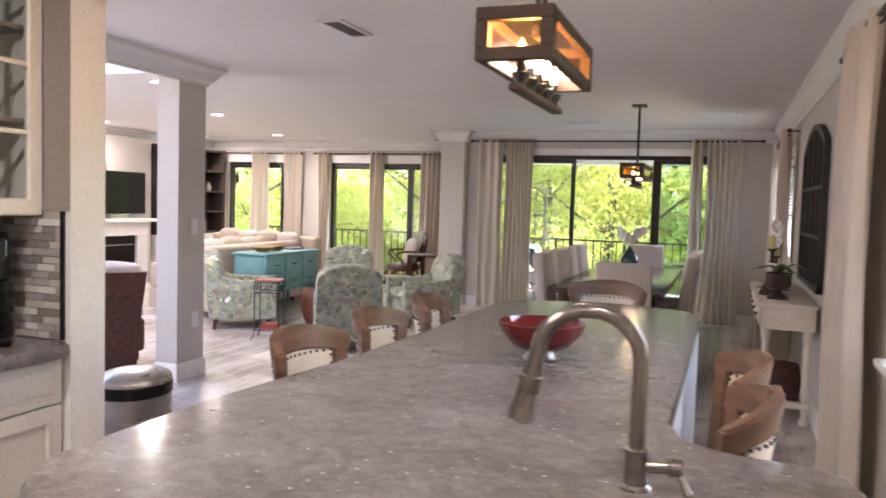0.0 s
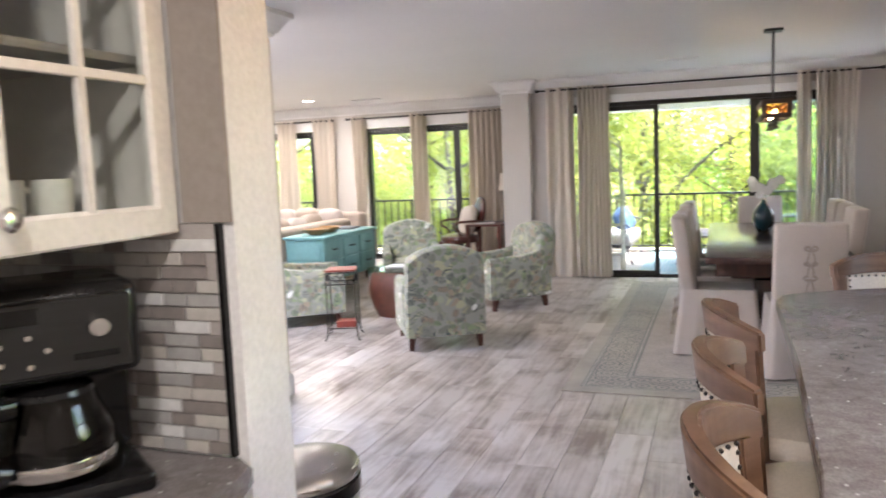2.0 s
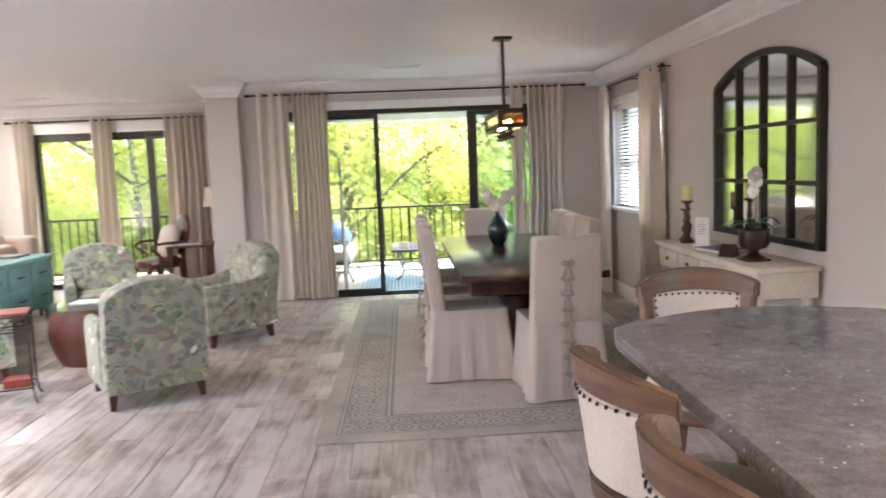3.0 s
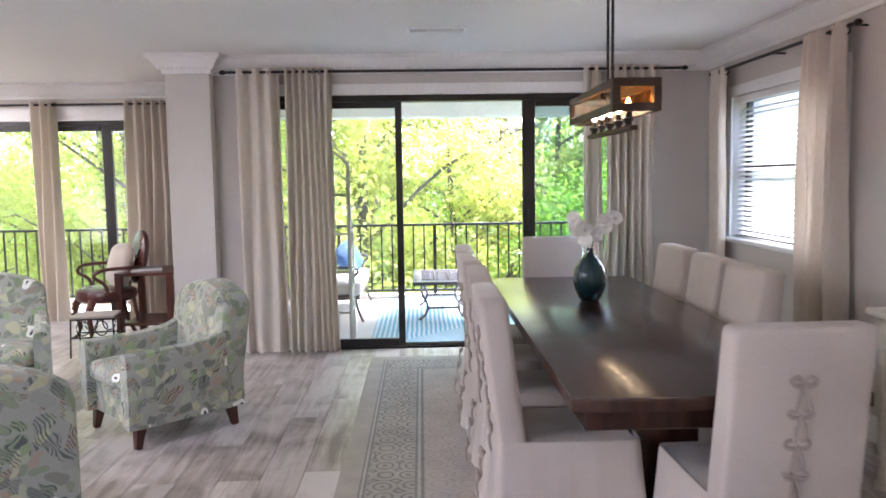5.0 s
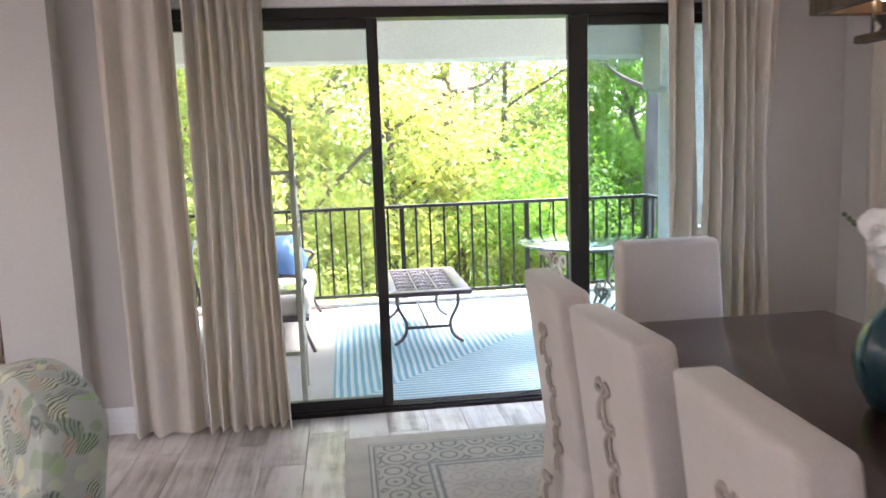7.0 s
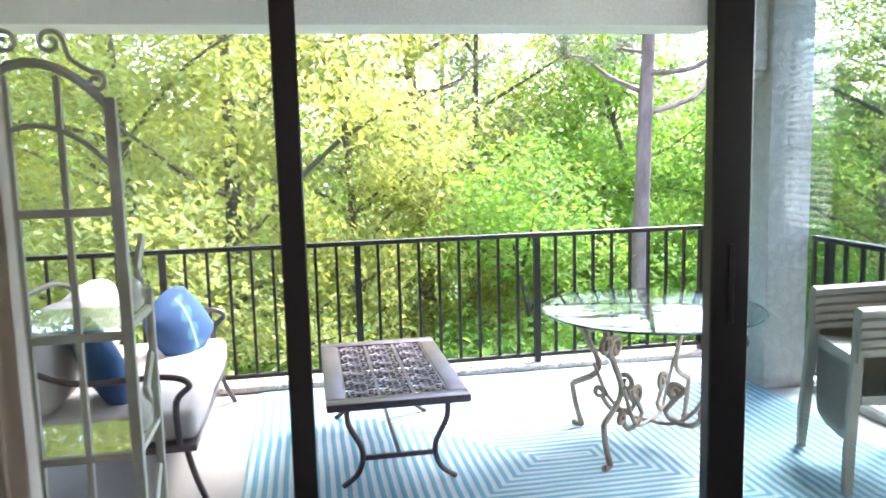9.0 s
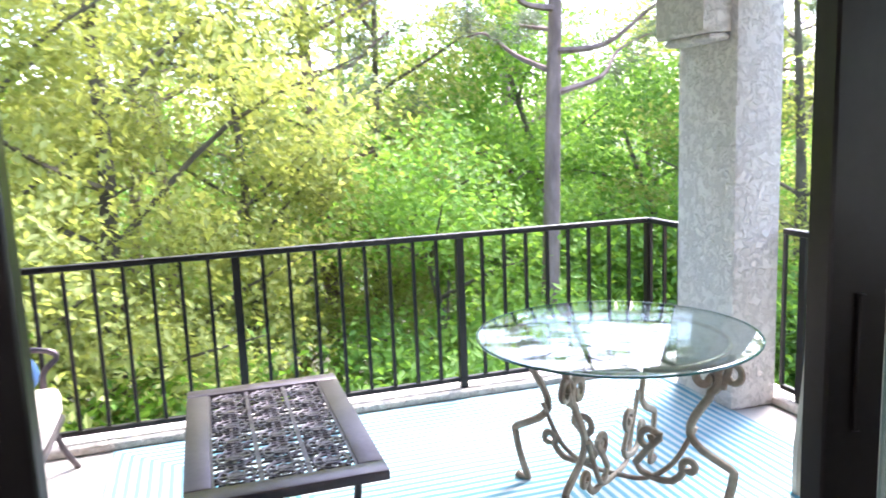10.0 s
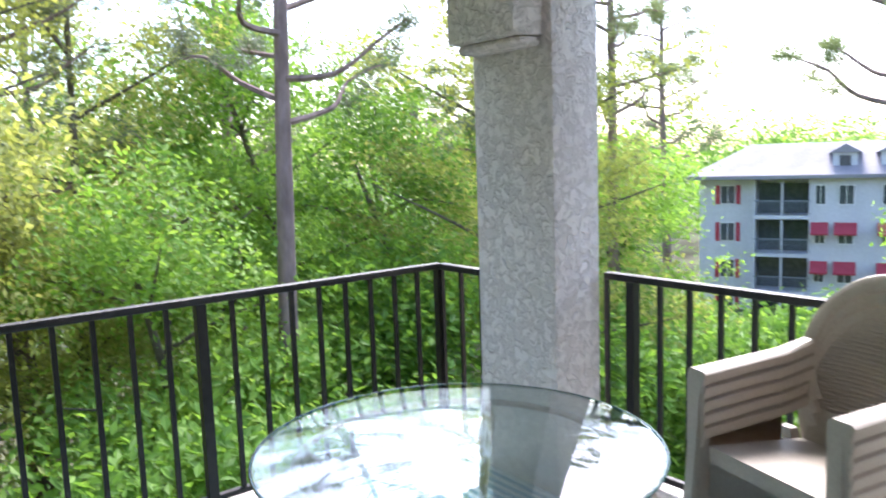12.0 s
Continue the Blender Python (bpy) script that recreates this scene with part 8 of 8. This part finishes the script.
for ob, x, y, a in ((p1, 17.8, 26.5, 200), (p1, 17.2, 17.4, 120), (p2, -4, 36, 200), (p1, 3.5, 39, 30), (p2, 10, 38, 90), (p1, -13, 32, 10), (p2, 8.0, 33, 260), (p2, 31, 34, 20), (p3, 19.5, 34, 80), (p2, -22, 34, 70), (p1, -2.5, 33, 250)):
    copy_thing(ob, pose(x, y, GZ, 0, 0, a))
# far woods as one mass of foliage
vs, fs = [], []
pts = [Vector((rnd.uniform(-130, 130), rnd.uniform(52, 95), GZ + rnd.uniform(0, 1) ** 0.7 * rnd.uniform(9, 14.5))) for _ in range(1500)]
pts += [Vector((rnd.uniform(55, 130), rnd.uniform(0, 60), GZ + rnd.uniform(0, 1) ** 0.7 * rnd.uniform(8, 13))) for _ in range(300)]
pts += [Vector((rnd.uniform(-130, -35), rnd.uniform(16, 60), GZ + rnd.uniform(0, 1) ** 0.7 * rnd.uniform(8, 13))) for _ in range(350)]
fw = empty("far_woods", pose(0, 0, 0), "dense green woods in the distance", "woods", "", "stuff")
leaf_part("foliage", pts, 0.42, rnd, 34, 1.5, LEAF_G, fw)
pts = [Vector((rnd.uniform(-30, 34), rnd.uniform(15.5, 34), GZ + rnd.uniform(0.3, 2.2))) for _ in range(700)]
us = empty("undergrowth", pose(0, 0, 0), "leafy undergrowth between the trees", "undergrowth", "", "stuff")
leaf_part("foliage", pts, 0.15, rnd, 40, 0.6, LEAF_G, us)

# apartment building
BW = mat("pale_grey_siding", (0.62, 0.62, 0.64), (0.56, 0.56, 0.585), 0.8, scale=0.4, fine=6)
BR = mat("grey_roof_shingle", (0.30, 0.28, 0.29), (0.24, 0.225, 0.235), 0.9, scale=0.6, fine=8, bump=0.3)
AWN = mat("red_canvas_awning", (0.42, 0.05, 0.07), (0.36, 0.04, 0.06), 0.8)
# dark tone for window panes and for the painted shade in balcony recesses
SHADE_GLASS = mat("dark_glass_and_recess_shade", (0.06, 0.07, 0.08), (0.09, 0.10, 0.11), 0.1)
HR = mat("blue_grey_rail", (0.22, 0.25, 0.29), (0.2, 0.22, 0.26), 0.6)
az = 65.3
D = 51.0
bl = empty("apartment_building", pose(-1.26 + D * math.sin(radians(az)), 10.84 + D * math.cos(radians(az)), 0, 0, 0, 180 - az), "four-storey pale grey apartment building with red awnings", "building")
# local x to the viewer's right is -x; the facade looks along +y
SH, EAVE = 2.35, -0.8
part("wall", nbox(-9.0, -9.0, GZ - 1.2, 1.5, 0.0, EAVE), BW, bl)
part("wing_wall", nbox(4.7, -8.0, GZ - 1.2, 8.0, -0.6, EAVE), BW, bl)
part("rear_wall", nbox(1.5, -9.0, GZ - 1.2, 4.7, -1.8, EAVE), BW, bl)
for lv_ in range(4):
    z = EAVE - SH * (lv_ + 1)
    part("balcony_slab", nbox(1.5, -1.8, z - 0.12, 4.7, 0.1, z + 0.1), BW, bl)
    # solid dark sheet paints the shade at the back of the recess
    part("balcony_recess_shade", nbox(1.6, -1.79, z + 0.1, 4.6, -1.7, z + 2.0), SHADE_GLASS, bl)
    rl = bmesh.new()
    box(rl, 1.5, 0.02, z + 0.95, 4.7, 0.08, z + 1.02)
    for k in range(22):
        box(rl, 1.5 + 0.148 * k, 0.03, z + 0.1, 1.53 + 0.148 * k, 0.06, z + 0.95)
    part("balcony_railing", rl, HR, bl)
    for x in (1.5, 3.05, 4.62):
        part("column", nbox(x, -0.06, z + 0.1, x + 0.12, 0.06, z + SH - 0.12), BW, bl)
    for x0, sz in ((-0.75, 0.75), (-3.0, 0.75), (-5.3, 0.75), (0.75, 0.5), (5.9, 0.8)):
        wy = 0.0 if x0 < 4 else -0.6
        wn_ = part("window", nbox(x0 - 0.05, wy + 0.001, z + 0.75, x0 + sz + 0.05, wy + 0.06, z + 1.95), TRIM, bl)
        part("pane", nbox(x0, wy + 0.061, z + 0.8, x0 + sz / 2 - 0.02, wy + 0.07, z + 1.9), SHADE_GLASS, wn_)
        part("pane", nbox(x0 + sz / 2 + 0.02, wy + 0.061, z + 0.8, x0 + sz, wy + 0.07, z + 1.9), SHADE_GLASS, wn_)
        if x0 == 5.9:
            for xs in (x0 - 0.35, x0 + sz + 0.08):
                part("shutter", nbox(xs, wy + 0.001, z + 0.75, xs + 0.26, wy + 0.05, z + 1.95), AWN, bl)
        if lv_ in (1, 2) and x0 < 1:
            a = bmesh.new()
            prism(a, [(0.002, z + 2.05), (0.75, z + 1.45), (0.75, z + 1.35), (0.002, z + 1.38)], 0, x0 - 0.2, x0 + sz + 0.25)
            part("awning", a, AWN, bl, "red canvas awning", False)
rf = bmesh.new()
skin(rf, [[(-9.8, -9.8, EAVE), (8.6, -9.8, EAVE), (8.6, 0.7, EAVE), (-9.8, 0.7, EAVE)], [(-9.8, -9.8, EAVE + 0.22), (8.6, -9.8, EAVE + 0.22), (8.6, 0.7, EAVE + 0.22), (-9.8, 0.7, EAVE + 0.22)], [(-6.5, -6.0, EAVE + 2.1), (5.2, -6.0, EAVE + 2.1), (5.2, -3.2, EAVE + 2.1), (-6.5, -3.2, EAVE + 2.1)]])
roof = part("roof", rf, BR, bl, "grey hipped roof", False)
for x in (-0.9, -3.4):
    part("dormer", nbox(x, -2.6, EAVE + 0.35, x + 1.3, -0.3, EAVE + 1.45), BW, roof)
    d = bmesh.new()
    prism(d, [(x - 0.25, EAVE + 1.45), (x + 1.55, EAVE + 1.45), (x + 0.65, EAVE + 2.0)], 1, -3.4, -0.1)
    part("dormer_roof", d, BR, roof, "", False)
    part("dormer_window", nbox(x + 0.35, -0.299, EAVE + 0.55, x + 0.95, -0.28, EAVE + 1.3), SHADE_GLASS, roof)

# ---- planks and tiles ----
PW, PL = 0.195, 1.22
plank_me = None
rnd = random.Random(31)
near_x0, near_x1, near_y0, near_y1 = -4.5, XR - 0.002, 1.4, 10.6
rest = bmesh.new()
k = 0
x = XR - 0.001
col = 0
made = 0
while x - PW > XL:
    y = YS + rnd.uniform(-PL, 0)
    while y < YW:
        a, b = max(y, YS + 0.002), min(y + PL, (YW if x - PW < PX0 else YD + 0.0) - 0.002)
        if b - a > 0.05:
            inside = near_x0 < x - PW and near_y0 < (a + b) / 2 < near_y1
            if inside and abs((b - a) - PL) < 1e-3 and made < 300:
                if plank_me is None:
                    q = bmesh.new()
                    box(q, -PW / 2 + 0.0015, -PL / 2 + 0.0008, -0.012, PW / 2 - 0.0015, PL / 2 - 0.0008, 0.0, 0.0008)
                    ob = part("plank", q, PLANK, floor_ob, "", False)
                    plank_me = ob.data
                else:
                    ob = new("plank", plank_me)
                    ob.parent = floor_ob
                ob.matrix_basis = Matrix.Translation((x - PW / 2, (a + b) / 2, rnd.uniform(-0.0006, 0.0)))
                made += 1
            elif inside:
                ob = part("plank", nbox(x - PW + 0.0015, a + 0.0008, -0.012, x - 0.0015, b - 0.0008, 0.0), PLANK, floor_ob, "", False)
            else:
                box(rest, x - PW + 0.0015, a + 0.0008, -0.012, x - 0.0015, b - 0.0008, 0.0)
        y += PL
    x -= PW
    col += 1
ob = part("planks_beyond", rest, PLANK, floor_ob, "", False)
ob["kind"] = "stuff"

# mosaic backsplash
TILES = [mat("glass_mosaic_" + nm, c, None, r, bump=0.0) for nm, c, r in (("pearl", (0.70, 0.70, 0.69), 0.06), ("grey", (0.42, 0.41, 0.40), 0.1), ("taupe", (0.28, 0.25, 0.235), 0.12), ("white", (0.78, 0.77, 0.755), 0.14), ("sand", (0.54, 0.51, 0.47), 0.22))]
splash = part("backsplash", nbox(KX + 0.001, 0.2, 0.903, KX + 0.006, 2.479, 1.314), GROUT)
tagged(splash, "mosaic backsplash of grey glass and stone strips", "backsplash", "", "structure")
splash2 = part("backsplash_return", nbox(KX + 0.008, 2.473, 0.903, -1.87, 2.479, 1.333), GROUT)
tagged(splash2, "mosaic backsplash on the return wall", "backsplash", "", "structure")
strip = {}


def tile(parent, ln, m, mi):
    key = (round(ln, 3), mi)
    if key not in strip:
        q = bmesh.new()
        box(q, 0, 0, 0, 0.006, ln, 0.0225, 0.001)
        ob = part("tile", q, TILES[mi], parent, "", False)
        strip[key] = ob.data
    else:
        ob = new("tile", strip[key])
        ob.parent = parent
    ob.matrix_basis = m
    return ob


rnd = random.Random(8)
rows = 16
count = 0
for r in range(rows):
    z = 0.905 + 0.0252 * r
    y = 2.466
    while y > 1.05:
        ln = rnd.choice((0.05, 0.075, 0.10, 0.13))
        tile(splash, ln, Matrix.Translation((KX + 0.006, y - ln, z)), rnd.choice((0, 0, 1, 1, 2, 3, 4)))
        y -= ln + 0.0025
    xx = KX + 0.012
    while xx < -1.91:
        ln = rnd.choice((0.05, 0.075, 0.10))
        ln = min(ln, -1.872 - xx)
        if ln < 0.02:
            break
        tile(splash2, ln, pose(xx, 2.473, z, 0, 0, -90), rnd.choice((0, 1, 1, 2, 2, 4)))
        xx += ln + 0.0025
edge_trim = part("tile_trim", nbox(-1.872, 2.466, 0.903, -1.862, 2.4795, 1.333), BLACK, splash2)
